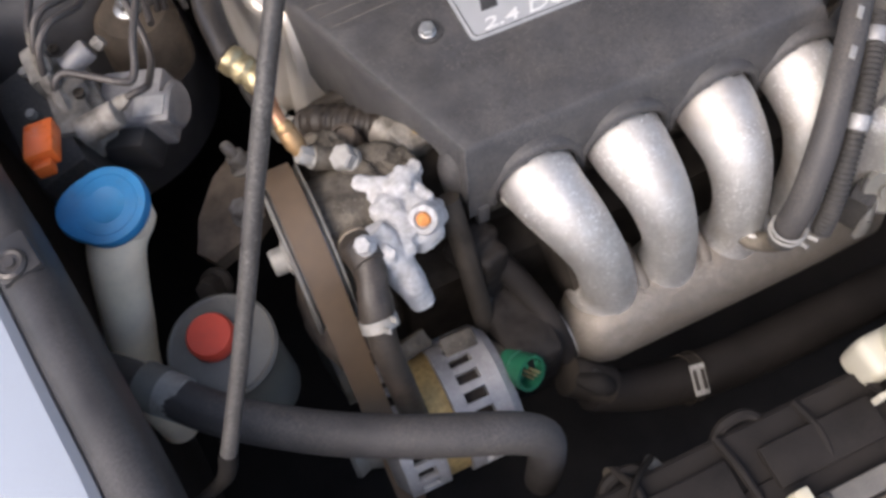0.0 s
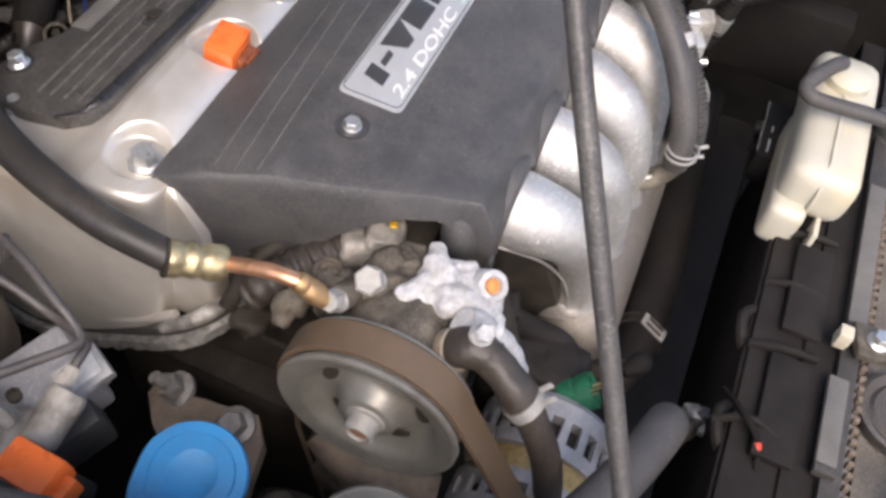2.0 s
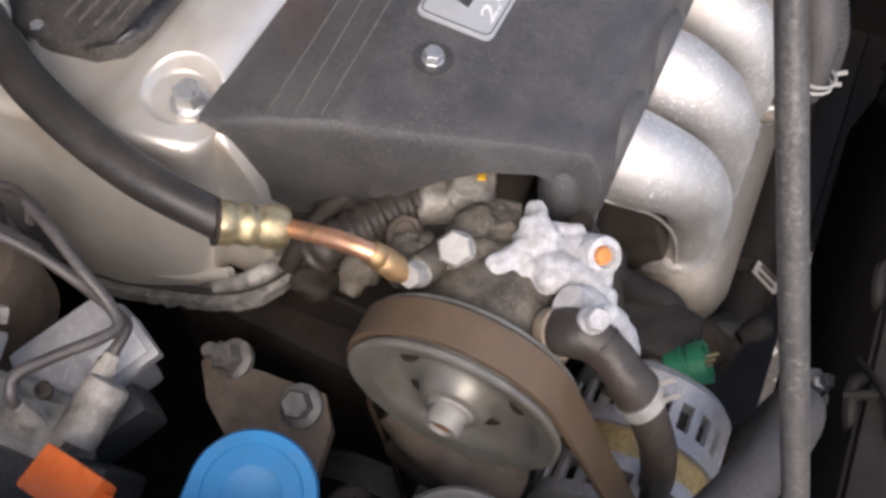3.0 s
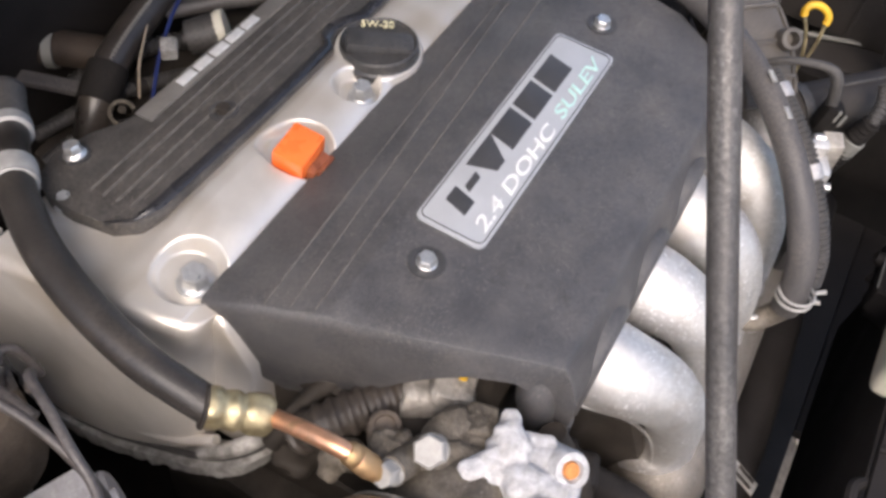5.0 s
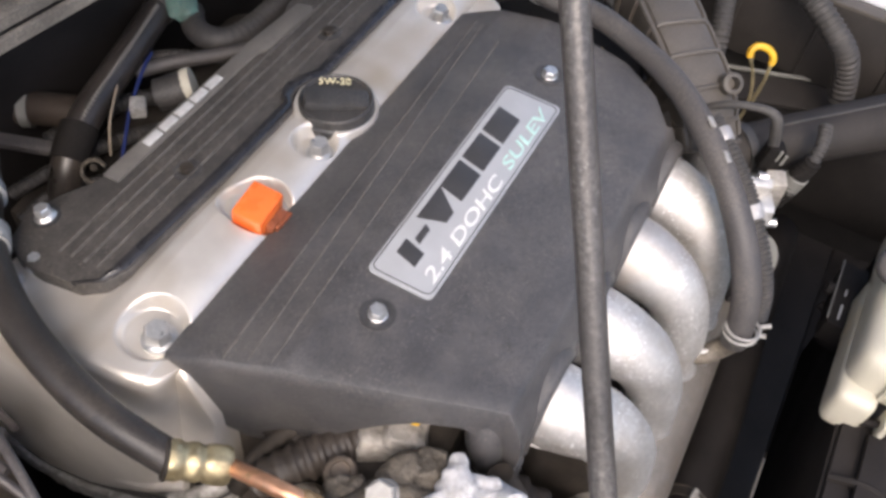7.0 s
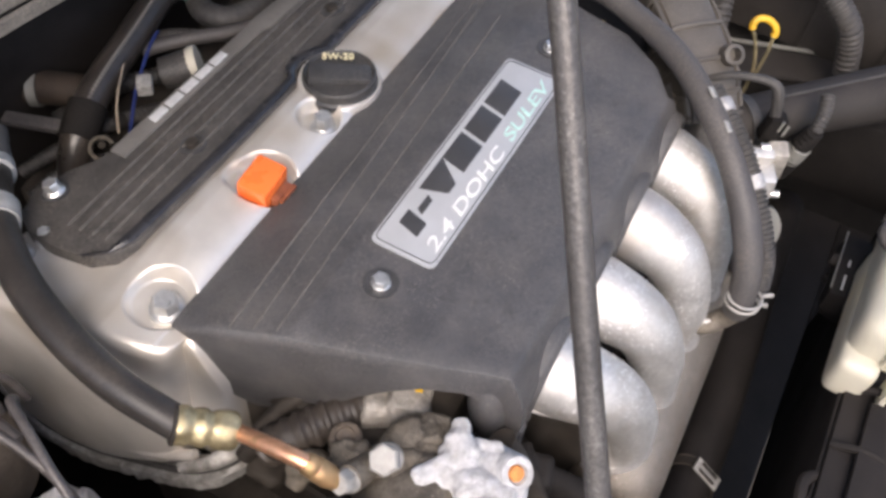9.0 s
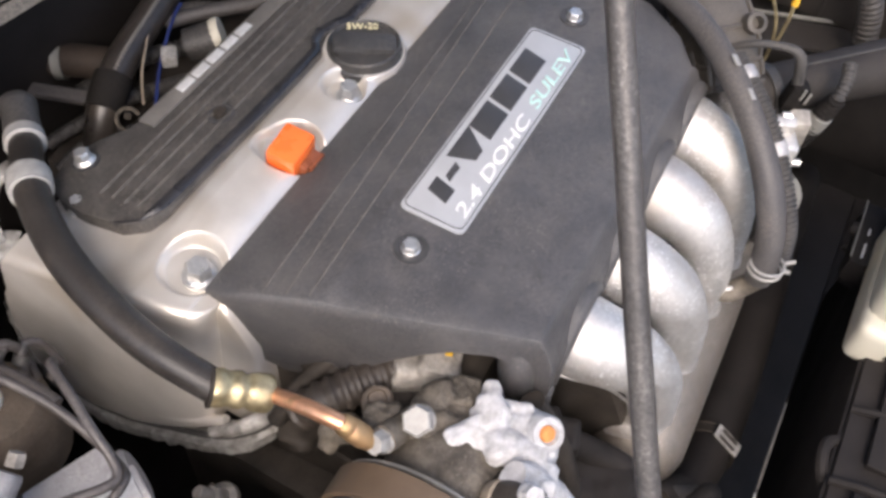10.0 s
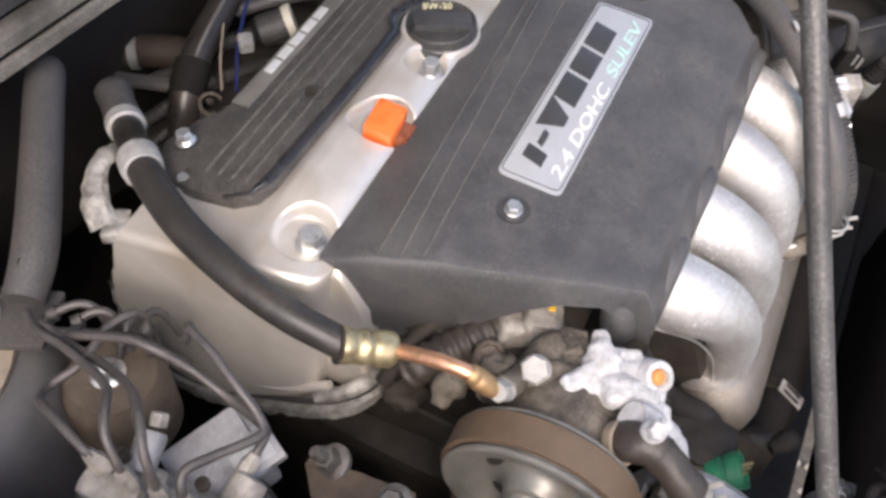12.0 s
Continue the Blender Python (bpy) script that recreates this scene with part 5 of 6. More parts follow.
# long grey hose across the front corner
gh = thing("coolant_hose", (-0.2, -0.28, 0.8), "thick greyed rubber hose across the bay's corner", "hose")
part("hose", tube([(-0.40, -0.10, 0.815), (-0.346, -0.158, 0.845), (-0.292, -0.215, 0.852), (-0.225, -0.263, 0.852), (-0.165, -0.295, 0.850), (-0.115, -0.315, 0.843), (-0.074, -0.328, 0.827), (-0.048, -0.335, 0.790), (-0.040, -0.338, 0.72), (-0.038, -0.338, 0.62)], 0.0185, 22, 7), GREY_RUBBER, gh)
part("sleeve", lathe([(0.0186, -0.014), (0.0204, -0.013), (0.0200, 0.013), (0.0186, 0.014)], (-0.326, -0.179, 0.8485), (0.7, -0.7, 0.05), 28), PALE_STEEL, gh, "pale worn sleeve")
part("band", lathe([(0.0185, -0.012), (0.0215, -0.010), (0.0215, 0.010), (0.0185, 0.012)], (-0.338, -0.166, 0.847), (0.7, -0.7, 0.05), 24), GREY_PLASTIC, gh)

# prop rod
rod = thing("hood_prop_rod", (-0.29, -0.307, 0.98), "worn steel hood prop rod rising from the rail", "prop rod")
p0, pd = V(-0.2797, -0.3037, 1.0), V(0.1668, 0.1693, 0.30)
part("shaft", tube([p0 + pd * k + V(0.0012 * math.sin(7 * k), 0, 0) for k in np.linspace(0, 2.37, 14)], 0.0056, 14, 2), ROD, rod)
part("foot", tube([p0 + pd * 0.02, p0 - V(0.004, 0.004, 0.008), p0 - V(0.022, 0.006, 0.026), p0 - V(0.090, 0.012, 0.060)], [0.0066, 0.0060, 0.0045, 0.004], 12), DEEP, rod, "black pivot at the foot")

# ---- rear side: hydraulic unit, strut tower, brace ----
absu = thing("brake_hydraulic_unit", (-0.29, 0.12, 0.78), "grey brake hydraulic unit with thin dark pipes", "brake unit")
part("motor", box((-0.264, 0.121, 0.843), (0.068, 0.062, 0.05), 0.006, rot(8, -12, -28)), ALT, absu, "speckled silver motor housing")
part("raised_plate", box((-0.254, 0.098, 0.8655), (0.045, 0.032, 0.012), 0.002, rot(8, -12, -28)), ALT, absu, "silver raised plate")
part("sticker", box((-0.2545, 0.097, 0.8725), (0.032, 0.021, 0.002), 0.0006, rot(8, -12, -28)), DULL_WHITE, absu, "dull white label")
part("end_cap", lathe([(0.024, -0.004), (0.024, 0.005), (0.021, 0.008), (0.001, 0.009)], (-0.2335, 0.109, 0.846), (0.87, -0.47, 0.2), 28), ALT, absu)
part("duct_plug", box((-0.285, 0.087, 0.835), (0.05, 0.03, 0.045), 0.006, rot(0, -12, -28)), BADGE_DARK, absu, "dark plug under the motor")
block_top = prism([(-0.034, 0.042), (-0.024, 0.047), (0.000, 0.040), (0.008, 0.002), (-0.001, -0.002), (0.008, -0.040), (-0.004, -0.052), (-0.028, -0.048), (-0.030, 0.0)], 0.050, Matrix.Translation((-0.308, 0.133, 0.894)), 0.004)
part("valve_block", lumps(dense(block_top, 1), 0.0012, 70), BEIGE, absu, "beige-grey valve block")
part("side_lobe", box((-0.333, 0.157, 0.899), (0.022, 0.046, 0.034), 0.007, rot(0, -8, 4)), BEIGE, absu)
part("lower_block", box((-0.318, 0.133, 0.845), (0.050, 0.09, 0.06), 0.006, rot(0, 0, 4)), BEIGE, absu)
part("solenoid", lathe([(0.0135, -0.030), (0.0140, 0.004), (0.0130, 0.008), (0.009, 0.010), (0.001, 0.010)], (-0.288, 0.078, 0.900), (0.85, -0.05, 0.25), 24), BEIGE, absu)
part("solenoid", lathe([(0.0110, -0.020), (0.0115, 0.006), (0.0100, 0.009), (0.001, 0.009)], (-0.292, 0.156, 0.905), (0.85, 0.18, 0.30), 24), ALT, absu)
part("cap_nut", hexagon((-0.278, 0.159, 0.905), (0.8, 0.2, 0.5), 0.0070, 0.010), BEIGE, absu, "pale cap nut")
for p in ((-0.312, 0.160, 0.921), (-0.304, 0.100, 0.921)):
    part("screw", lathe([(0.0052, -0.004), (0.0052, 0.001), (0.0032, 0.0014), (0.0028, -0.001), (0.001, -0.001)], p, (-0.05, 0, 1), 14), DARK, absu, "dark countersunk screw")
part("control_box", box((-0.346, 0.118, 0.842), (0.052, 0.135, 0.085), 0.006, rot(0, -14, 8)), BLACK, absu, "black control box")
for p in ((-0.350, 0.172, 0.892), (-0.355, 0.120, 0.893)):
    part("screw", lathe([(0.0048, -0.004), (0.0048, 0.003), (0.001, 0.0036)], p, (-0.1, 0, 1), 12), PALE_STEEL, absu)
for pts in ([(-0.325, 0.170, 0.926), (-0.325, 0.178, 0.936), (-0.318, 0.202, 0.938), (-0.310, 0.227, 0.933), (-0.303, 0.236, 0.926), (-0.290, 0.240, 0.918), (-0.266, 0.231, 0.920), (-0.234, 0.234, 0.920), (-0.213, 0.226, 0.918), (-0.206, 0.222, 0.905)],
            [(-0.326, 0.146, 0.926), (-0.325, 0.149, 0.938), (-0.316, 0.163, 0.953), (-0.302, 0.174, 0.957), (-0.283, 0.190, 0.946), (-0.271, 0.220, 0.932), (-0.262, 0.255, 0.922), (-0.258, 0.282, 0.915), (-0.245, 0.305, 0.905)],
            [(-0.325, 0.120, 0.926), (-0.324, 0.121, 0.940), (-0.316, 0.131, 0.960), (-0.299, 0.146, 0.966), (-0.276, 0.175, 0.945), (-0.262, 0.214, 0.925), (-0.257, 0.248, 0.916), (-0.250, 0.285, 0.910)],
            [(-0.320, 0.099, 0.922), (-0.319, 0.104, 0.936), (-0.308, 0.108, 0.942), (-0.290, 0.098, 0.940), (-0.268, 0.083, 0.937), (-0.256, 0.080, 0.934), (-0.248, 0.090, 0.938), (-0.241, 0.109, 0.947), (-0.229, 0.137, 0.953), (-0.218, 0.164, 0.950), (-0.212, 0.172, 0.938), (-0.214, 0.178, 0.915)],
            [(-0.274, 0.084, 0.906), (-0.262, 0.082, 0.914), (-0.249, 0.084, 0.914), (-0.243, 0.094, 0.909), (-0.234, 0.128, 0.902), (-0.233, 0.160, 0.918), (-0.238, 0.190, 0.934), (-0.240, 0.215, 0.930), (-0.250, 0.260, 0.912)]):
    pipe = part("pipe", tube(pts, 0.0036, 10, 8), PIPE, absu, "thin dark brake pipe")
    part("fitting", lathe([(0.0072, -0.010), (0.0072, 0.003), (0.0056, 0.005), (0.0052, 0.010), (0.004, 0.011)], pts[0], V(*pts[1]) - V(*pts[0]), 6), BEIGE, pipe, "dull steel pipe nut")
con = thing("orange_connector", (-0.35, 0.05, 0.90), "bright orange plastic connector lock on the brake unit", "connector")
part("lever", box((-0.345, 0.051, 0.932), (0.027, 0.044, 0.018), 0.003, rot(-14, -6, -6)), ORANGE, con)
part("toe", box((-0.348, 0.024, 0.934), (0.016, 0.010, 0.013), 0.002, rot(-14, -6, -6)), ORANGE, con)

tower = thing("strut_tower", (-0.26, 0.32, 0.60), "painted strut tower with bolted flange", "strut tower")
part("shell", lathe([(0.17, -0.32), (0.14, -0.06), (0.128, -0.02), (0.115, -0.004), (0.10, 0.0), (0.001, 0.0)], (-0.345, 0.385, 0.878), (0, 0, 1), 40), TOWER, tower, "dirty shell in car paint darkened for shade")
part("flange", lathe([(0.098, -0.004), (0.098, 0.003), (0.06, 0.006), (0.056, 0.002), (0.03, 0.002), (0.028, 0.008), (0.001, 0.009)], (-0.325, 0.385, 0.880), (0, 0, 1), 40), TAN, tower, "tan dusty top plate")
for x, y, s in ((-0.257, 0.337, 1.0), (-0.240, 0.372, 1.0), (-0.236, 0.388, 0.85), (-0.30, 0.318, 1.0)):
    bolt("bolt", (x, y, 0.886), (0, 0, 1), 0.0085 * s, 0.010, STEEL, tower, 1.6, shank=0.008)
part("cup", lathe([(0.026, 0.0), (0.027, 0.006), (0.022, 0.009), (0.012, 0.007), (0.011, 0.016), (0.001, 0.017)], (-0.305, 0.365, 0.884), (0, 0, 1), 28), STEEL, tower, "pale steel cup washer")
dome = thing("engine_side_mount", (-0.24, 0.245, 0.76), "brown dusty side mount dome with a bright nut", "engine mount")
part("dome", lathe([(0.046, -0.08), (0.044, -0.012), (0.036, -0.001), (0.02, 0.002), (0.001, 0.002)], (-0.238, 0.245, 0.845), (0, 0, 1), 32), material("dark_brown_dust", (0.085, 0.067, 0.051), 0.8, vary=0.35, scale=40, dust=0.4, bump=0.5, bump_scale=300, spec=0.3), dome)
bolt("nut", (-0.24, 0.247, 0.848), (0, 0, 1), 0.010, 0.009, STEEL, dome, 1.5, shank=0.006)
brace = thing("strut_brace", (-0.15, 0.38, 0.88), "dull grey tubular strut brace", "brace")
part("tube", tube([(-0.043, 0.448, 0.918), (-0.045, 0.442, 0.931), (-0.056, 0.433, 0.937), (-0.075, 0.420, 0.934), (-0.13, 0.382, 0.920), (-0.195, 0.338, 0.907), (-0.235, 0.320, 0.896)], [0.012, 0.0155, 0.0170, 0.0175, 0.0178, 0.0185, 0.017], 20, 6), GREY_RUBBER, brace)
part("plate", box((-0.245, 0.315, 0.886), (0.06, 0.05, 0.008), 0.003, rot(0, 10, 25)), GREY_RUBBER, brace)
part("hole", lathe([(0.0045, -0.002), (0.0052, 0.0), (0.0045, 0.0012), (0.001, 0.0008)], (-0.2165, 0.3295, 0.9185), (-0.25, -0.2, 0.9), 16, squash=0.7), DEEP, brace, "dark drilled hole")
for pts in ([(-0.252, 0.302, 0.880), (-0.233, 0.294, 0.893), (-0.216, 0.279, 0.896), (-0.212, 0.266, 0.886), (-0.215, 0.252, 0.855)],
            [(-0.248, 0.268, 0.880), (-0.228, 0.274, 0.890), (-0.213, 0.262, 0.894), (-0.212, 0.250, 0.884), (-0.217, 0.240, 0.855)],
            [(-0.225, 0.245, 0.855), (-0.221, 0.238, 0.882), (-0.208, 0.238, 0.893), (-0.200, 0.232, 0.885), (-0.204, 0.222, 0.855)],
            [(-0.212, 0.224, 0.855), (-0.206, 0.226, 0.884), (-0.196, 0.228, 0.893), (-0.188, 0.222, 0.885), (-0.184, 0.214, 0.855)],
            [(-0.250, 0.302, 0.886), (-0.236, 0.268, 0.890), (-0.224, 0.236, 0.892), (-0.220, 0.208, 0.893), (-0.222, 0.172, 0.894)]):
    ob = thing("brake_pipe", pts[1][:2] + (0.86,), "thin dark brake pipe behind the hydraulic unit", "pipe", "brake pipes")
    part("pipe", tube(pts, 0.0037, 10, 8), PIPE, ob)
    part("clip", lathe([(0.0042, -0.004), (0.0065, -0.004), (0.0065, 0.004), (0.0042, 0.004)], pts[1], V(*pts[2]) - V(*pts[1]), 12), BLACK, ob, "black pipe clip")

# ---- far side and front ----
# black hose over the manifold
vac = thing("breather_hose", (0.3, -0.15, 0.86), "long black breather hose over the manifold", "hose")
part("hose", tube([(0.47, 0.14, 0.945), (0.445, 0.085, 0.955), (0.430, 0.045, 0.958), (0.432, -0.005, 0.958), (0.414, -0.055, 0.957), (0.386, -0.107, 0.955), (0.344, -0.152, 0.952), (0.306, -0.196, 0.932), (0.276, -0.232, 0.90), (0.254, -0.256, 0.862), (0.240, -0.265, 0.828), (0.241, -0.266, 0.812)], [0.0120] * 3 + [0.0122] * 2 + [0.0128] * 3 + [0.0138] * 4, 20, 7), GREY_RUBBER, vac)
for off in (-0.004, 0.004):
    part("clamp", ring((0.239, -0.267, 0.832 + off), (-0.1, -0.1, -1), 0.0158, 0.0016, 32), PALE_STEEL, vac, "white-grey clamp wire")
for off in (-0.004, 0.004):
    part("ear", tube([(0.247 + off * 0.6, -0.282, 0.832 + off), (0.250 + off, -0.290, 0.834 + off)], 0.0022, 8, 1), PALE_STEEL, vac, "bent clamp ear")
hose_clamp((0.437, 0.060, 0.957), (0.2, 1, 0), 0.0132, vac, PALE_STEEL, "white-grey spring clamp", ear_dir=(0, 0, 1))
for p in ((0.338, -0.158, 0.9665), (0.318, -0.184, 0.953)):
    part("fleck", box(p, (0.006, 0.012, 0.002), 0.0006, rot(15, 20, -40)), PALE_STEEL, vac, "pale paint fleck")
cnd = thing("wiring_conduit", (0.3, -0.2, 0.88), "ribbed black wiring conduit beside the hose", "conduit")
part("conduit", tube([(0.370, -0.155, 0.945), (0.330, -0.205, 0.925), (0.300, -0.242, 0.892), (0.280, -0.268, 0.855), (0.272, -0.278, 0.82)], 0.0085, 12, 8, ribs=0.0016, pitch=0.005), RUBBER, cnd)
for p, a in (((0.356, -0.172, 0.940), (-0.6, -0.7, -0.3)), ((0.312, -0.227, 0.908), (-0.5, -0.6, -0.6))):
    part("tape", lathe([(0.0100, -0.007), (0.0105, -0.006), (0.0105, 0.006), (0.0100, 0.007)], p, a, 18), ALT, cnd, "pale tape wrap")

for p in ((0.404, -0.025, 0.935), (0.401, -0.051, 0.93)):
    ob = thing("vacuum_nipple", (p[0], p[1], 0.90), "small brass vacuum nipple beyond the cover", "nipple", "vacuum nipples")
    part("stem", lathe([(0.0045, -0.03), (0.0045, 0.0), (0.0055, 0.003), (0.003, 0.008), (0.001, 0.008)], p, (0, 0, 1), 10), BRASS, ob)
# throttle body with sensors
tbody = thing("throttle_body", (0.40, -0.22, 0.70), "bright aluminium throttle body with black sensors", "throttle body")
part("bore", lathe([(0.045, -0.05), (0.046, 0.04), (0.042, 0.05), (0.036, 0.05), (0.03, 0.02), (0.001, 0.02)], (0.425, -0.19, 0.82), (0.5, 0.2, 0.8), 32), CAST, tbody)
part("housing", lumps(dense(box((0.380, -0.222, 0.815), (0.055, 0.045, 0.11), 0.008, rot(0, 0, 25)), 2), 0.002, 60), CAST, tbody)
part("flange", box((0.383, -0.219, 0.862), (0.012, 0.034, 0.052), 0.003, rot(0, -15, 25)), CAST, tbody, "bright machined flange")
part("sensor", box((0.402, -0.240, 0.862), (0.020, 0.020, 0.046), 0.003, rot(-8, -10, 25)), BEIGE, tbody, "olive-grey sensor block")
part("cover_block", box((0.432, -0.186, 0.877), (0.020, 0.024, 0.024), 0.003, rot(0, -10, 20)), ALT, tbody, "pale grey plastic block")
part("plug", box((0.410, -0.223, 0.896), (0.018, 0.019, 0.032), 0.004, rot(8, 0, 25)), DEEP, tbody, "black sensor plug")
for k in (-1, 0, 1):
    part("plug_rib", box((0.4045 + 0.003 * k, -0.2305 + 0.0055 * k, 0.904), (0.002, 0.003, 0.014), 0.0006, rot(8, 0, 25)), GREY_PLASTIC, tbody)
part("plug", tube([(0.430, -0.264, 0.895), (0.430, -0.258, 0.870), (0.428, -0.254, 0.846), (0.426, -0.251, 0.826)], [0.0085, 0.0105, 0.0105, 0.008], 14, 8, ribs=0.0012, pitch=0.006), DEEP, tbody, "black ribbed sensor plug")
part("collar", lathe([(0.0112, -0.011), (0.0122, -0.010), (0.0122, 0.010), (0.0112, 0.011)], (0.4295, -0.2565, 0.860), (0.02, -0.2, 1), 18), GREY_PLASTIC, tbody)
part("cable", tube([(0.46, -0.26, 0.918), (0.445, -0.264, 0.910), (0.430, -0.264, 0.893)], 0.006, 10, 8, ribs=0.0015, pitch=0.005), RUBBER, tbody)
for p, l_ in (((0.386, -0.222, 0.886), 0.010), ((0.386, -0.234, 0.846), 0.012), ((0.386, -0.244, 0.828), 0.020)):
    part("screw", tube([p, V(*p) + V(0.3, -0.8, 0.15) * l_], 0.0046, 10, 1), STEEL, tbody, "bright screw end")
part("cam", lathe([(0.024, -0.006), (0.025, 0.0), (0.022, 0.004), (0.010, 0.004), (0.009, 0.009), (0.001, 0.009)], (0.368, -0.262, 0.800), (-0.35, -0.7, 0.6), 28), GREY_PLASTIC, tbody, "dark throttle cam disc")
part("cam_rim", ring((0.368, -0.263, 0.801), (-0.35, -0.7, 0.6), 0.0235, 0.0022, 28, 0.55, 2.6), GREY_RUBBER, tbody, "worn throttle cam rim")
part("lever", tube([(0.352, -0.265, 0.795), (0.350, -0.270, 0.778), (0.348, -0.276, 0.758), (0.345, -0.276, 0.745)], [0.005, 0.006, 0.006, 0.004], 10), STEEL, tbody, "bright throttle lever")
part("linkage", box((0.350, -0.255, 0.775), (0.03, 0.025, 0.05), 0.006, rot(0, 0, 30)), BLACK, tbody)
part("wire", tube([(0.40, -0.140, 0.925), (0.405, -0.165, 0.940), (0.410, -0.195, 0.946), (0.411, -0.210, 0.942), (0.411, -0.217, 0.925), (0.410, -0.221, 0.908)], [0.0036, 0.0040, 0.0045, 0.0055, 0.0060, 0.0060], 10), RUBBER, tbody, "dark wire to the plug")

# ribbed intake duct
duct = thing("air_intake_duct", (0.45, -0.1, 0.86), "matt grey ribbed air intake duct", "duct")
ctr = [(0.57, 0.015, 0.935), (0.525, -0.034, 0.940), (0.47, -0.082, 0.935), (0.425, -0.128, 0.915), (0.40, -0.155, 0.88)]
rings = []
q = smooth_path(ctr, 14)
for i, c in enumerate(q):
    t = Vector(q[min(i + 1, len(q) - 1)] - q[max(i - 1, 0)]).normalized()
    s = t.cross(V(0, 0, 1)).normalized()
    n = s.cross(t)
    swell = 1.0 if i % 7 in (0, 6) else 1.025
    ring_i = []
    for a in np.linspace(0, 2 * math.pi, 40, endpoint=False):
        ca, sa = math.cos(a), math.sin(a)
        flute = 0.955 if abs(abs(sa) - abs(ca)) < 0.16 else 1.0
        ring_i.append(Vector(c) + s * (0.0325 * swell * flute * math.copysign(abs(ca) ** 0.45, ca)) + n * (0.0290 * swell * flute * math.copysign(abs(sa) ** 0.45, sa)))
    rings.append(ring_i)
part("shell", bridge(bmesh.new(), rings), TUBE_GREY, duct)
for sgn in (4, 16):
    pts = [Vector(q[i]) + (rings[i][sgn] - Vector(q[i])) * 1.04 for i in range(2, len(q) - 2)]
    part("rib", tube(pts, 0.0026, 6, 1), TUBE_GREY, duct)
for i in range(0, len(q), 7):
    hoop = [Vector(q[i]) + (p - Vector(q[i])) * 1.05 for p in rings[i]]
    part("cross_rib", tube([*hoop, hoop[0]], 0.0027, 6, 1), TUBE_GREY, duct)
part("nipple", lathe([(0.011, -0.02), (0.011, 0.014), (0.009, 0.0155), (0.0068, 0.0155), (0.0062, 0.004), (0.001, 0.004)], (0.432, -0.153, 0.940), (-0.55, -0.45, 0.7), 20), TUBE_GREY, duct)
rings_f = [[Vector(q[i]) + (p - Vector(q[i])) * 1.06 for p in rings[i]] for i in (0, 3, 6, 9, 12)]
part("foil", lumps(dense(bridge(bmesh.new(), rings_f, caps=False), 2), 0.002, 60), FOIL, duct, "crinkled silver tape")

# battery and its case
bat = thing("battery", (0.78, -0.23, 0.74), "car battery with white label and red terminal cover", "battery")
part("case", box((0.785, -0.24, 0.83), (0.19, 0.27, 0.18), 0.006), BLACK, bat)
lid = part("lid", box((0.783, -0.268, 0.928), (0.185, 0.17, 0.012), 0.003), LABEL_WHITE, bat, "white printed label")
for k in range(5):
    part("print", box((0.742, -0.203 - 0.022 * k, 0.9345), (0.030, 0.015, 0.002), 0.0004), LABEL_BLUE, lid, "blue printed block")
for k in range(7):
    part("print", box((0.708, -0.212 - 0.0055 * k, 0.9345), (0.012, 0.0016 + 0.001 * (k % 3), 0.002), 0.0003), BADGE_DARK, lid, "dark bar of a printed code")
part("terminal_cover", box((0.715, -0.160, 0.932), (0.055, 0.038, 0.028), 0.006), LABEL_RED, bat, "red plastic terminal cover")
part("vent", box((0.708, -0.160, 0.9475), (0.022, 0.016, 0.006), 0.002), LABEL_RED, bat)
tray = thing("battery_box", (0.66, -0.24, 0.74), "black plastic battery box wall with a ledge", "battery box")
part("wall", box((0.668, -0.24, 0.868), (0.010, 0.36, 0.105), 0.003, rot(0, 5, 0)), INLET, tray)
for y in (-0.12, -0.215, -0.31):
    part("rib", box((0.662, y, 0.868), (0.004, 0.005, 0.10), 0.001, rot(0, 5, 0)), INLET, tray)
part("rim", box((0.676, -0.24, 0.923), (0.018, 0.36, 0.006), 0.002), TUBE_GREY, tray)
part("ledge", box((0.625, -0.22, 0.813), (0.05, 0.36, 0.006), 0.002, rot(0, 0, 20)), INLET, tray)
part("edge", box((0.649, -0.205, 0.8185), (0.0045, 0.20, 0.004), 0.001, rot(0, 0, 20.9)), GREY_PLASTIC, tray)
# box front blackened in colour for the shade below the ledge
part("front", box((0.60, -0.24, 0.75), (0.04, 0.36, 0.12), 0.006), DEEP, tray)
part("opening", lathe([(0.024, -0.004), (0.026, 0.0), (0.025, 0.003), (0.019, 0.003), (0.018, 0.0), (0.001, 0.0)], (0.672, -0.302, 0.82), (0, 0, 1), 24), DEEP, tray, "dark round cable opening")
c2 = thing("battery_cable_conduit", (0.61, -0.27, 0.82), "corrugated dark conduit dropping past the battery box", "conduit")
part("conduit", tube([(0.648, -0.172, 0.944), (0.634, -0.192, 0.94), (0.618, -0.231, 0.92), (0.617, -0.255, 0.898), (0.617, -0.267, 0.872), (0.612, -0.276, 0.84)], 0.0125, 14, 8, ribs=0.002, pitch=0.007), RUBBER, c2)
part("sleeve", tube([(0.70, -0.115, 0.945), (0.672, -0.140, 0.947), (0.645, -0.178, 0.944)], 0.0155, 12), BLACK, c2)
c3 = thing("corrugated_conduit", (0.58, -0.12, 0.82), "dark corrugated conduit behind the duct", "conduit")
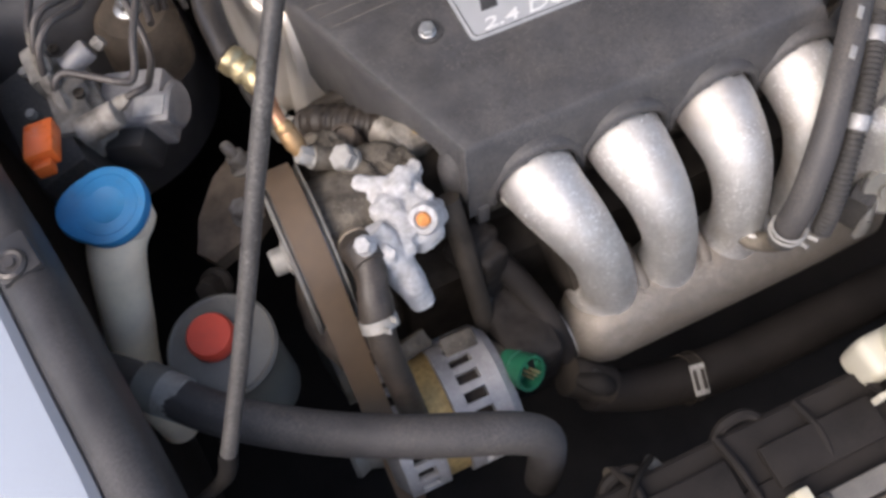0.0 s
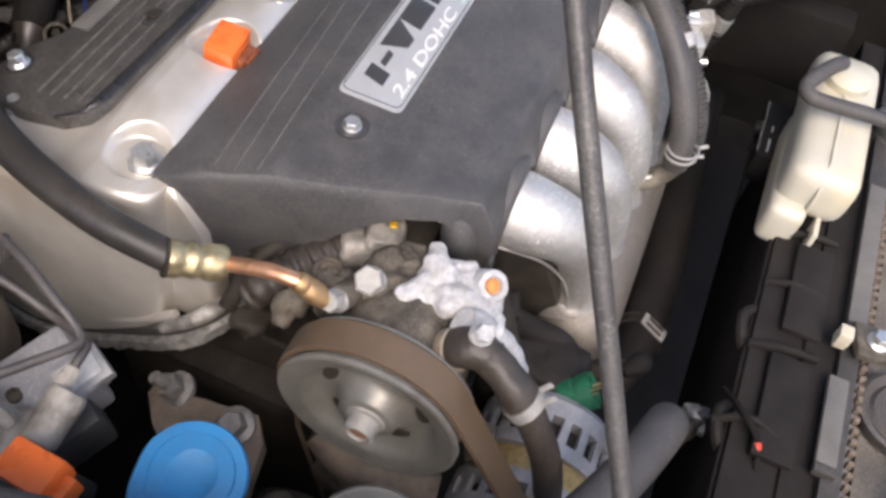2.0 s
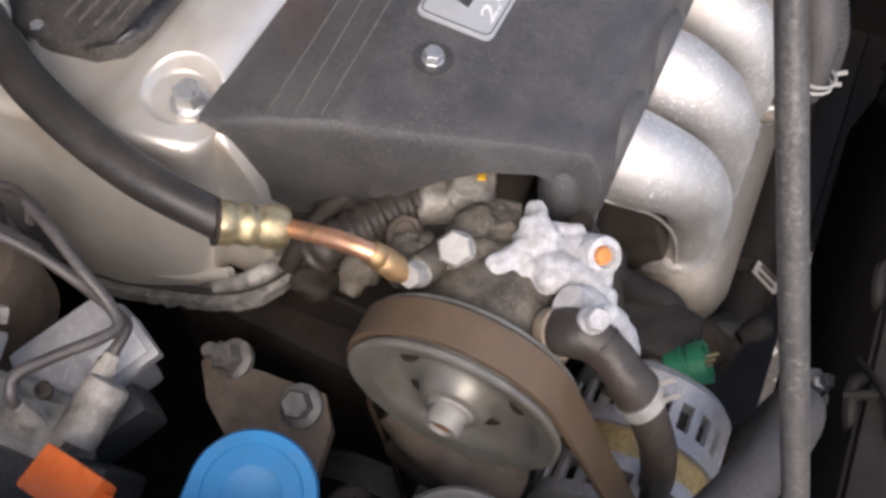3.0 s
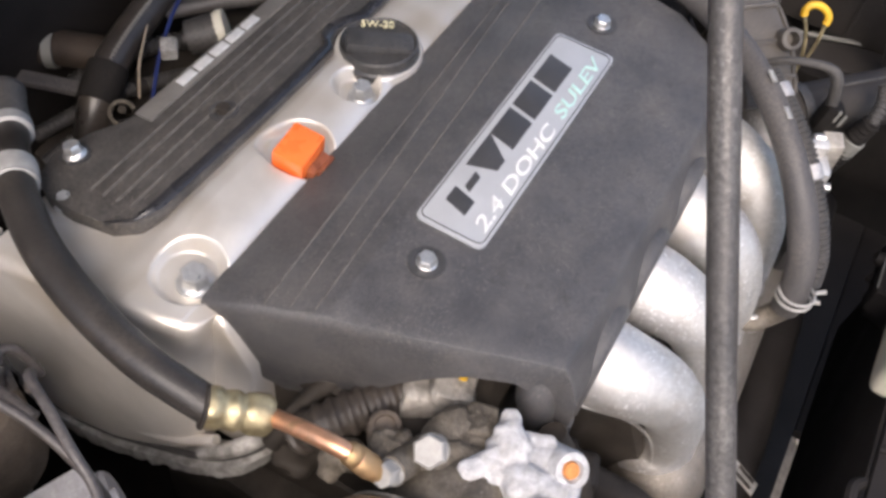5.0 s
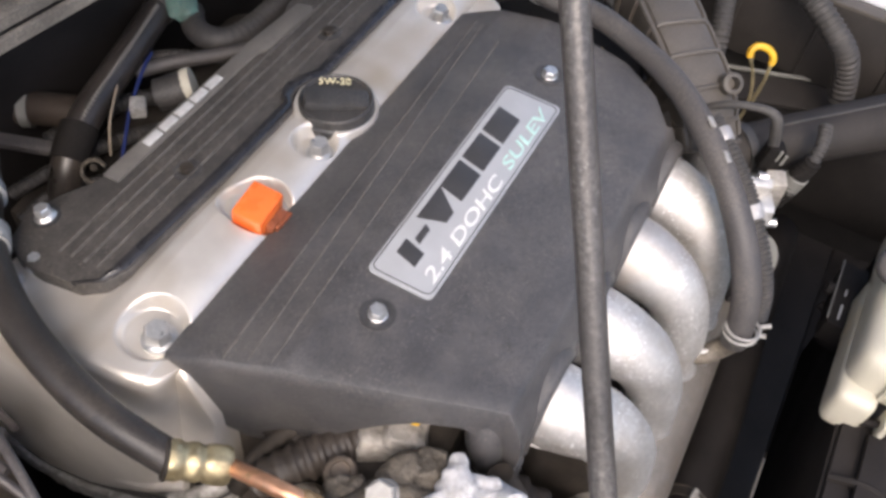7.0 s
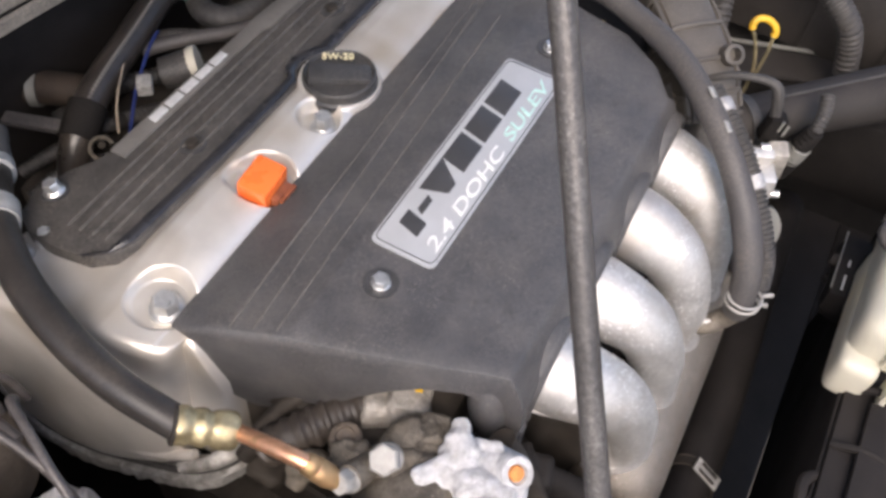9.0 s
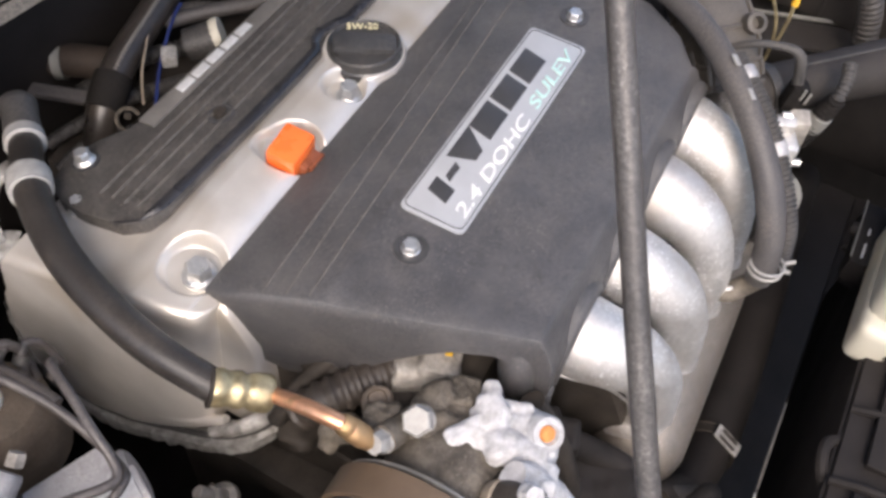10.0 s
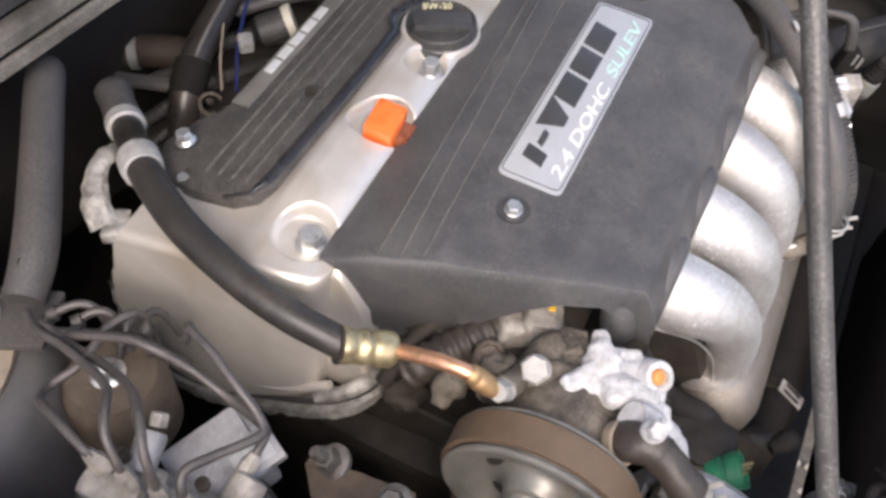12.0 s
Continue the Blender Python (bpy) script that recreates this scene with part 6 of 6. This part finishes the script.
part("conduit", tube([(0.68, -0.085, 0.94), (0.646, -0.098, 0.93), (0.60, -0.110, 0.91), (0.572, -0.120, 0.885), (0.56, -0.124, 0.84)], 0.0105, 12, 8, ribs=0.0018, pitch=0.006), RUBBER, c3)
ydip = thing("transmission_dipstick", (0.55, -0.18, 0.80), "yellow looped transmission dipstick handle", "dipstick")
loop = [V(0.559, -0.172, 0.895) + V(0.25, -0.75, -0.25).normalized() * 0.0145 * math.cos(a) + V(0.35, 0, 0.95) * 0.011 * math.sin(a) for a in np.linspace(-0.3, math.pi + 0.5, 14)]
part("loop", tube(loop, 0.0042, 10, 3, flat=1.0), YELLOW, ydip)
part("wire", tube([loop[-1], V(0.556, -0.172, 0.87), V(0.552, -0.180, 0.84), V(0.55, -0.18, 0.80)], 0.0022, 6), BRASS, ydip)
part("wire", tube([loop[0], V(0.556, -0.186, 0.87), V(0.552, -0.184, 0.84)], 0.0022, 6), BRASS, ydip)
big = thing("air_inlet_tube", (0.5, -0.27, 0.8), "wide dark inlet tube in front of the battery", "tube")
part("tube", tube([(0.42, -0.180, 0.862), (0.45, -0.212, 0.868), (0.50, -0.262, 0.872), (0.56, -0.325, 0.878), (0.64, -0.40, 0.88)], [0.027, 0.028, 0.029, 0.031, 0.033], 24, 6), INLET, big)
hose_clamp((0.435, -0.196, 0.865), (0.7, -0.7, 0.1), 0.029, big, BLACK, "black band", ears=False)
part("seam", tube([(0.45, -0.212, 0.8965), (0.50, -0.262, 0.9015), (0.56, -0.325, 0.9095), (0.64, -0.40, 0.913)], 0.0016, 6, 6), RUBBER, big)

# upper radiator hose with clamp
rh = thing("radiator_hose", (0.25, -0.31, 0.58), "dark thick radiator hose under the manifold", "hose")
part("hose", tube([(0.04, -0.285, 0.668), (0.10, -0.300, 0.634), (0.165, -0.308, 0.611), (0.24, -0.310, 0.598), (0.36, -0.307, 0.582), (0.50, -0.303, 0.565), (0.68, -0.30, 0.545)], [0.022, 0.024, 0.0265, 0.028, 0.0285, 0.0285, 0.0285], 22, 6), SHROUD, rh)
for off in (-0.007, 0.007):
    part("clamp", ring((0.160 + off, -0.3076, 0.6125 - off * 0.3), (1, -0.1, -0.3), 0.0275, 0.0012, 40), DARK, rh, "dull clamp wire")
part("band", lathe([(0.0268, -0.007), (0.0276, -0.006), (0.0276, 0.006), (0.0268, 0.007)], (0.160, -0.3076, 0.6125), (1, -0.1, -0.3), 40), DARK, rh, "dark clamp band")
clip_turn = rot(24, 6, -8)
tongue = part("clip", box((0.161, -0.3195, 0.6385), (0.017, 0.034, 0.003), 0.001, clip_turn), ROUGH_ALU, rh, "folded clamp tongue")
for off in (-0.0045, 0.0045):
    part("slot", box(V(0.161, -0.3195, 0.6385) + clip_turn @ V(off, 0, 0.0012), (0.004, 0.022, 0.002), 0.0004, clip_turn), DARK, tongue, "dark slot")
part("fitting", tube([(0.02, -0.27, 0.70), (0.06, -0.29, 0.672)], 0.021, 14, 1), DARK, rh)

# radiator, fan shroud, front panel
rad = thing("radiator", (0.3, -0.47, 0.40), "dark radiator with a plastic top tank", "radiator")
part("tank", box((0.27, -0.475, 0.742), (0.74, 0.055, 0.04), 0.006), SHROUD, rad, "grey-black top tank")
part("core", box((0.27, -0.475, 0.59), (0.72, 0.03, 0.28), 0.002), BAY, rad)
part("strip", box((0.27, -0.490, 0.766), (0.74, 0.020, 0.010), 0.003), RUBBER, rad, "worn flat strip")
first = part("crimp", box((-0.09, -0.507, 0.762), (0.006, 0.006, 0.010), 0.001, segments=1), RUSTY, rad, "dull crimped tab")
for k in range(1, 60):
    crimp = new("crimp", first.data)
    crimp.parent = rad
    crimp.matrix_parent_inverse = first.matrix_parent_inverse
    crimp.location.x = 0.0122 * k
shroud = thing("fan_shroud", (0.2, -0.41, 0.45), "black plastic radiator fan shroud", "fan shroud")
part("top", box((0.22, -0.425, 0.748), (0.62, 0.055, 0.018), 0.004), SHROUD, shroud)
part("face", box((0.22, -0.400, 0.622), (0.62, 0.012, 0.256), 0.003), SHROUD, shroud)
for x in (0.0, 0.12):
    pts = [(x - 0.02, -0.400, 0.735), (x - 0.005, -0.388, 0.75), (x + 0.02, -0.388, 0.75), (x + 0.035, -0.405, 0.745)]
    part("hook", tube(pts, 0.006, 8), SHROUD, shroud)
for pts in ([(0.099, -0.396, 0.758), (0.101, -0.43, 0.768), (0.104, -0.462, 0.766)], [(0.184, -0.398, 0.756), (0.186, -0.43, 0.766), (0.183, -0.455, 0.764)], [(0.255, -0.40, 0.757), (0.258, -0.43, 0.768), (0.261, -0.46, 0.766)], [(0.003, -0.381, 0.752), (0.010, -0.41, 0.768), (0.004, -0.44, 0.764)]):
    part("strut", tube(pts, 0.0042, 8, 4), SHROUD, shroud)
for x0, x1, y, z in ((-0.03, 0.10, -0.437, 0.764), (0.12, 0.25, -0.441, 0.764)):
    part("panel", box(((x0 + x1) / 2, y, z), (x1 - x0 - 0.012, 0.040, 0.008), 0.003), SHROUD, shroud)
part("fan_motor", lathe([(0.03, -0.03), (0.034, 0.0), (0.02, 0.012), (0.006, 0.012), (0.006, 0.026), (0.001, 0.026)], (0.41, -0.375, 0.715), (0.3, 1, 0.2), 24), SHROUD, shroud)
plug = part("motor_plug", box((0.416, -0.370, 0.735), (0.096, 0.030, 0.034), 0.004), SHROUD, shroud)
part("edge_bar", tube([(0.464, -0.3545, 0.7525), (0.372, -0.3545, 0.7545)], 0.0012, 6, 1), GREY_PLASTIC, plug, "grey moulded edge")
for x_, l_ in ((0.388, 0.022), (0.418, 0.010)):
    part("mark", box((x_, -0.366, 0.7525), (l_, 0.0022, 0.0014), 0.0004), DULL_WHITE, plug, "white printed bar")
part("knob", lathe([(0.008, -0.012), (0.009, 0.0), (0.006, 0.006), (0.001, 0.006)], (0.425, -0.352, 0.742), (0, 1, 0.2), 16), SHROUD, plug)
for x0, x1, y in ((-0.012, 0.086, -0.481), (0.156, 0.360, -0.4895)):
    bar = thing("radiator_strip", ((x0 + x1) / 2, y, 0.768), "flat grey plastic strip on the radiator", "strip", "radiator strips")
    part("strip", box(((x0 + x1) / 2, y, 0.7745), (x1 - x0, 0.020, 0.008), 0.003), STRIP, bar)
    part("end", box((x0 - 0.005, y, 0.774), (0.010, 0.021, 0.010), 0.002), RUBBER, bar)
wr = thing("fan_wire", (-0.015, -0.42, 0.75), "dark fan wire with a red sleeve", "wire")
part("wire", tube([(0.04, -0.385, 0.752), (0.012, -0.400, 0.772), (-0.012, -0.422, 0.768), (-0.04, -0.43, 0.75)], 0.0032, 8), DEEP, wr)
part("sleeve", tube([(-0.012, -0.422, 0.768), (-0.018, -0.4245, 0.765)], 0.0035, 8, 1), RED, wr, "red sleeve")
clip = thing("radiator_bracket", (0.13, -0.50, 0.76), "grey metal radiator bracket with a bolt", "bracket")
part("plate", box((0.135, -0.505, 0.782), (0.040, 0.040, 0.010), 0.003, rot(8, 0, 12)), GRIMY_ALU, clip)
part("ear", box((0.128, -0.475, 0.785), (0.016, 0.014, 0.022), 0.003), NATURAL, clip, "cream bush")
bolt("bolt", (0.135, -0.507, 0.789), (0, 0, 1), 0.009, 0.008, STEEL, clip, 1.3)
lug = thing("fan_bracket", (0.045, -0.39, 0.62), "dull metal bracket and bolt on the fan shroud", "bracket")
part("plate", box((0.050, -0.388, 0.668), (0.045, 0.02, 0.008), 0.003, rot(10, 20, 30)), PALE_STEEL, lug)
part("arm", tube([(0.01, -0.372, 0.69), (0.03, -0.38, 0.675), (0.05, -0.388, 0.664), (0.085, -0.39, 0.62)], [0.006, 0.008, 0.008, 0.006], 10), GRIMY_ALU, lug)
bolt("bolt", (0.052, -0.389, 0.672), (0.2, -0.2, 1), 0.008, 0.008, STEEL, lug, 1.3)
pan = thing("front_panel", (0.25, -0.56, 0.70), "grey-brown dirty front panel ahead of the radiator", "panel")
part("sheet", box((0.25, -0.59, 0.735), (0.9, 0.14, 0.012), 0.003), COWL, pan)
part("horn_cup", lathe([(0.045, 0.0), (0.046, 0.012), (0.042, 0.014), (0.034, 0.008), (0.030, 0.012), (0.022, 0.012), (0.018, 0.006), (0.001, 0.006)], (0.09, -0.555, 0.745), (0, 0, 1), 36), GREY_RUBBER, pan, "round grey rubber cup")
part("grille_edge", tube([(-0.4, -0.60, 0.79), (-0.1, -0.585, 0.795), (0.0, -0.59, 0.795), (0.2, -0.64, 0.79), (0.5, -0.66, 0.79)], 0.03, 16, 5, flat=0.6), PAINT, pan, "white painted front edge")

# coolant reserve tank
tank = thing("coolant_tank", (0.33, -0.41, 0.66), "yellowed white plastic coolant reserve tank", "tank")


def tank_body(x0, x1, y0, y1, z0, z1, bev):
    return box(((x0 + x1) / 2, (y0 + y1) / 2, (z0 + z1) / 2), (x1 - x0, y1 - y0, z1 - z0), bev, segments=4)


part("body", tank_body(0.268, 0.488, -0.453, -0.376, 0.774, 0.842, 0.024), NATURAL, tank)
part("lower_body", tank_body(0.250, 0.42, -0.416, -0.375, 0.738, 0.795, 0.014), NATURAL, tank)
part("seam", tube([(0.266, -0.413, 0.79), (0.266, -0.413, 0.82), (0.288, -0.413, 0.8425), (0.32, -0.413, 0.8432), (0.40, -0.413, 0.8432), (0.466, -0.413, 0.8425), (0.489, -0.413, 0.82)], 0.0018, 6, 4), NATURAL, tank)
part("cap", lathe([(0.026, -0.004), (0.027, 0.010), (0.022, 0.014), (0.001, 0.015)], (0.430, -0.412, 0.842), seg=28), NATURAL, tank, "round cream cap")
part("spur", box((0.258, -0.430, 0.765), (0.03, 0.006, 0.04), 0.002), NATURAL, tank)
th = thing("overflow_hose", (0.4, -0.44, 0.84), "bent grey overflow hose on the tank", "hose")
part("hose", tube([(0.432, -0.398, 0.862), (0.408, -0.386, 0.871), (0.370, -0.366, 0.871), (0.354, -0.367, 0.868), (0.351, -0.384, 0.866), (0.362, -0.440, 0.862), (0.38, -0.51, 0.85)], 0.0085, 14, 6), GREY_RUBBER, th)

# ---- behind the engine ----
rhose = thing("heater_hose", (0.17, 0.4, 0.8), "dusty ribbed black hose behind the engine", "hose")
part("hose", tube([(0.285, 0.440, 0.866), (0.262, 0.434, 0.866), (0.188, 0.413, 0.866), (0.108, 0.395, 0.860), (0.058, 0.380, 0.842), (0.03, 0.375, 0.79)], 0.0165, 20, 8), HOSE, rhose)
part("seam", tube([(0.262, 0.428, 0.8812), (0.188, 0.407, 0.8812), (0.108, 0.389, 0.8752), (0.07, 0.380, 0.8617)], 0.0014, 6, 8, ribs=0.0012, pitch=0.005), STRIP, rhose, "grey stitched line")
part("fitting", crust((0.292, 0.428, 0.872), [((0.292, 0.428, 0.876), 0.022), ((0.300, 0.444, 0.876), 0.018), ((0.280, 0.408, 0.872), 0.017), ((0.312, 0.430, 0.868), 0.016)], 0.005, 90, 2.0), TEAL, rhose, "green-grey oxidised fitting")
part("strap", box((0.318, 0.462, 0.884), (0.05, 0.016, 0.004), 0.001, rot(0, -12, 55)), PALE_STEEL, rhose, "pale metal strap")
part("band", lathe([(0.0172, -0.006), (0.0185, -0.005), (0.0185, 0.005), (0.0172, 0.006)], (0.272, 0.4365, 0.866), (0.95, 0.28, 0), 24), RUBBER, rhose)
part("sleeve", tube([(0.092, 0.391, 0.857), (0.058, 0.380, 0.842)], 0.0195, 16, 1), DEEP, rhose)
r2 = thing("curved_hose", (0.28, 0.36, 0.8), "curved dark hose beside the coil cover", "hose")
part("hose", tube([(0.30, 0.415, 0.855), (0.284, 0.402, 0.86), (0.270, 0.382, 0.86), (0.272, 0.358, 0.86), (0.290, 0.344, 0.86), (0.325, 0.338, 0.862), (0.38, 0.335, 0.868)], 0.0135, 16, 6, ribs=0.0005, pitch=0.008), RUBBER, r2)
r3 = thing("thin_pipe", (0.24, 0.36, 0.8), "thin brown-grey pipe behind the coil cover", "pipe")
part("pipe", tube([(0.19, 0.405, 0.85), (0.215, 0.382, 0.855), (0.25, 0.345, 0.86), (0.28, 0.318, 0.862)], 0.008, 12), GREY_RUBBER, r3)
r4 = thing("firewall_hose", (0.12, 0.46, 0.8), "dark hose stub with clamp at the firewall", "hose")
part("hose", tube([(0.085, 0.52, 0.815), (0.103, 0.494, 0.82), (0.125, 0.446, 0.822), (0.145, 0.415, 0.815)], 0.0185, 16), material("brown_dusty_rubber", (0.03, 0.022, 0.017), 0.7, vary=0.3, dust=0.2, spec=0.25), r4)
hose_clamp((0.107, 0.484, 0.8205), (0.4, -0.7, 0.05), 0.0192, r4, GREY_PLASTIC, "dull clamp", ears=False)
sens = thing("oxygen_sensor_plug", (0.19, 0.33, 0.82), "cream-ringed black plug behind the coil cover", "connector")
part("body", tube([(0.170, 0.360, 0.855), (0.190, 0.338, 0.862)], [0.017, 0.019], 16, 1), BLACK, sens)
part("collar", lathe([(0.0185, -0.004), (0.020, 0.0), (0.0195, 0.006), (0.001, 0.007)], (0.192, 0.336, 0.863), (0.6, -0.7, 0.25), 20), NATURAL, sens, "cream ring")
wire = thing("blue_wire", (0.16, 0.37, 0.84), "blue wire with a grey connector", "wire")
part("wire", tube([(0.205, 0.392, 0.872), (0.185, 0.385, 0.872), (0.160, 0.375, 0.868), (0.13, 0.362, 0.86), (0.085, 0.335, 0.85)], 0.0019, 8), BLUE_WIRE, wire)
part("plug", box((0.138, 0.356, 0.866), (0.020, 0.016, 0.014), 0.003, rot(0, 0, 40)), ROUGH_ALU, wire, "dull grey plug")
tw = thing("thin_wire", (0.14, 0.385, 0.82), "thin beige wire hanging behind the coil cover", "wire")
part("wire", tube([(0.205, 0.425, 0.868), (0.180, 0.410, 0.872), (0.143, 0.387, 0.870), (0.110, 0.370, 0.858), (0.095, 0.362, 0.83)], 0.0013, 6), TAN, tw)
hook = thing("spring_clip", (0.06, 0.35, 0.82), "dark wire clip with a worn edge behind the cover", "clip")
part("hoop", ring((0.060, 0.350, 0.846), (-0.5, -0.3, 0.8), 0.011, 0.0022, 28, 0.75, 0.4), GRIMY_ALU, hook)
part("stem", tube([(0.066, 0.356, 0.842), (0.085, 0.372, 0.825), (0.10, 0.385, 0.79)], 0.004, 8), DARK, hook)
for pts, thick in (([(0.02, 0.43, 0.80), (0.06, 0.40, 0.822), (0.11, 0.385, 0.818), (0.17, 0.37, 0.80), (0.22, 0.36, 0.77)], 0.007), ([(0.10, 0.46, 0.79), (0.15, 0.43, 0.81), (0.20, 0.395, 0.812), (0.25, 0.37, 0.79)], 0.009), ([(0.21, 0.45, 0.82), (0.235, 0.41, 0.838), (0.262, 0.375, 0.835), (0.30, 0.36, 0.81)], 0.006), ([(0.0, 0.40, 0.80), (0.035, 0.385, 0.815), (0.075, 0.362, 0.812), (0.12, 0.345, 0.79)], 0.005)):
    loom = thing("wiring_loom", V(*pts[1]) - V(0, 0, 0.04), "dusty dark wiring loom in the gap behind the engine", "cable", "looms behind the engine")
    part("loom", tube(pts, thick, 10, 8, ribs=thick * 0.12, pitch=0.006), RUBBER, loom)
    part("tape", tube([pts[2], V(*pts[2]) * 0.8 + V(*pts[3]) * 0.2], thick * 1.25, 10, 1), INLET, loom, "black tape wrap")
clutter = thing("sensor_plug", (0.37, 0.39, 0.85), "grey wire plug on a bent bracket behind the engine", "connector")
part("plug", box((0.372, 0.386, 0.884), (0.022, 0.026, 0.018), 0.003, rot(10, 0, 38)), ROUGH_ALU, clutter)
part("latch", box((0.366, 0.377, 0.894), (0.008, 0.014, 0.004), 0.001, rot(10, 0, 38)), TAN, clutter)
part("wire", tube([(0.380, 0.396, 0.885), (0.400, 0.405, 0.892), (0.425, 0.39, 0.885), (0.44, 0.35, 0.86)], 0.003, 8), RUBBER, clutter)
rail2 = thing("firewall_bracket", (0.05, 0.42, 0.82), "dark metal bar with a taped end", "bracket")
part("bar", box((0.049, 0.424, 0.850), (0.016, 0.062, 0.008), 0.003, rot(0, 0, 20)), GREY_RUBBER, rail2)
gl = thing("green_cap", (0.35, 0.385, 0.86), "small lime green service cap on a pipe", "cap")
part("cap", lathe([(0.009, -0.01), (0.0098, 0.005), (0.007, 0.009), (0.001, 0.010)], (0.346, 0.383, 0.900), (-0.3, -0.3, 1), 20), LIME, gl)
part("pipe", tube([(0.346, 0.383, 0.895), (0.355, 0.392, 0.885), (0.40, 0.42, 0.86)], 0.013, 12), GREY_RUBBER, gl)
pl = thing("sensor_bracket", (0.40, 0.33, 0.86), "dark bracket plate with a pale edge and tag", "bracket")
part("plate", box((0.395, 0.330, 0.884), (0.05, 0.085, 0.004), 0.001, rot(4, 0, 38)), DARK, pl)
part("edge", box((0.378, 0.309, 0.887), (0.004, 0.085, 0.004), 0.001, rot(4, 0, 38)), PALE_STEEL, pl, "pale bent edge")
part("tag", box((0.400, 0.346, 0.888), (0.012, 0.020, 0.003), 0.0006, rot(4, 0, 38)), NATURAL, pl, "cream tag")
for x, y, z, r in ((0.47, 0.30, 0.90, 0.012), (0.50, 0.22, 0.90, 0.015), (0.52, 0.10, 0.90, 0.012)):
    ob = thing("transmission_hose", (x, y, 0.8), "dark hose beyond the engine's far end", "hose", "hoses at the far end")
    part("hose", tube([(x - 0.02, y + 0.05, z - 0.03), (x, y, z), (x + 0.05, y - 0.03, z), (x + 0.15, y - 0.02, z - 0.03)], r, 12), GREY_RUBBER, ob)
rc = part("cap", lathe([(0.022, -0.02), (0.030, -0.006), (0.030, 0.0), (0.024, 0.006), (0.001, 0.007)], (0.462, -0.500, 0.795), (0, 0, 1), 32), STEEL, rad, "metal radiator cap with a red and white disc")
part("label", lathe([(0.021, 0.0065), (0.020, 0.0085), (0.001, 0.009)], (0.462, -0.500, 0.795), (0, 0, 1), 28), LABEL_RED, rc, "red disc label")
for k in (-1, 0, 1):
    part("print", box((0.462 + 0.008 * k, -0.500, 0.8045), (0.004, 0.022, 0.001), 0.0003), LABEL_WHITE, rc, "white bar of unreadable print")
part("neck", lathe([(0.024, -0.05), (0.022, -0.01)], (0.462, -0.500, 0.795), (0, 0, 1), 24), GREY_PLASTIC, rad)
# transmission colour holds the deep shade beyond the engine
gear = thing("transmission", (0.58, 0.1, 0.35), "transmission case beyond the engine, blackened for deep shade", "transmission")
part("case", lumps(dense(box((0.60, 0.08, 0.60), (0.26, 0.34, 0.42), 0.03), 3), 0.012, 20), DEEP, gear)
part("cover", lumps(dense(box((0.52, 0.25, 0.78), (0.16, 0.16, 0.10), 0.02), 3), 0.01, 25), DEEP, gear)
exh = thing("exhaust_manifold", (0.2, 0.38, 0.6), "dark dirty exhaust shield behind the head", "exhaust")
part("shield", lumps(dense(box((0.2, 0.37, 0.70), (0.40, 0.12, 0.20), 0.03), 3), 0.01, 22), DARK, exh)
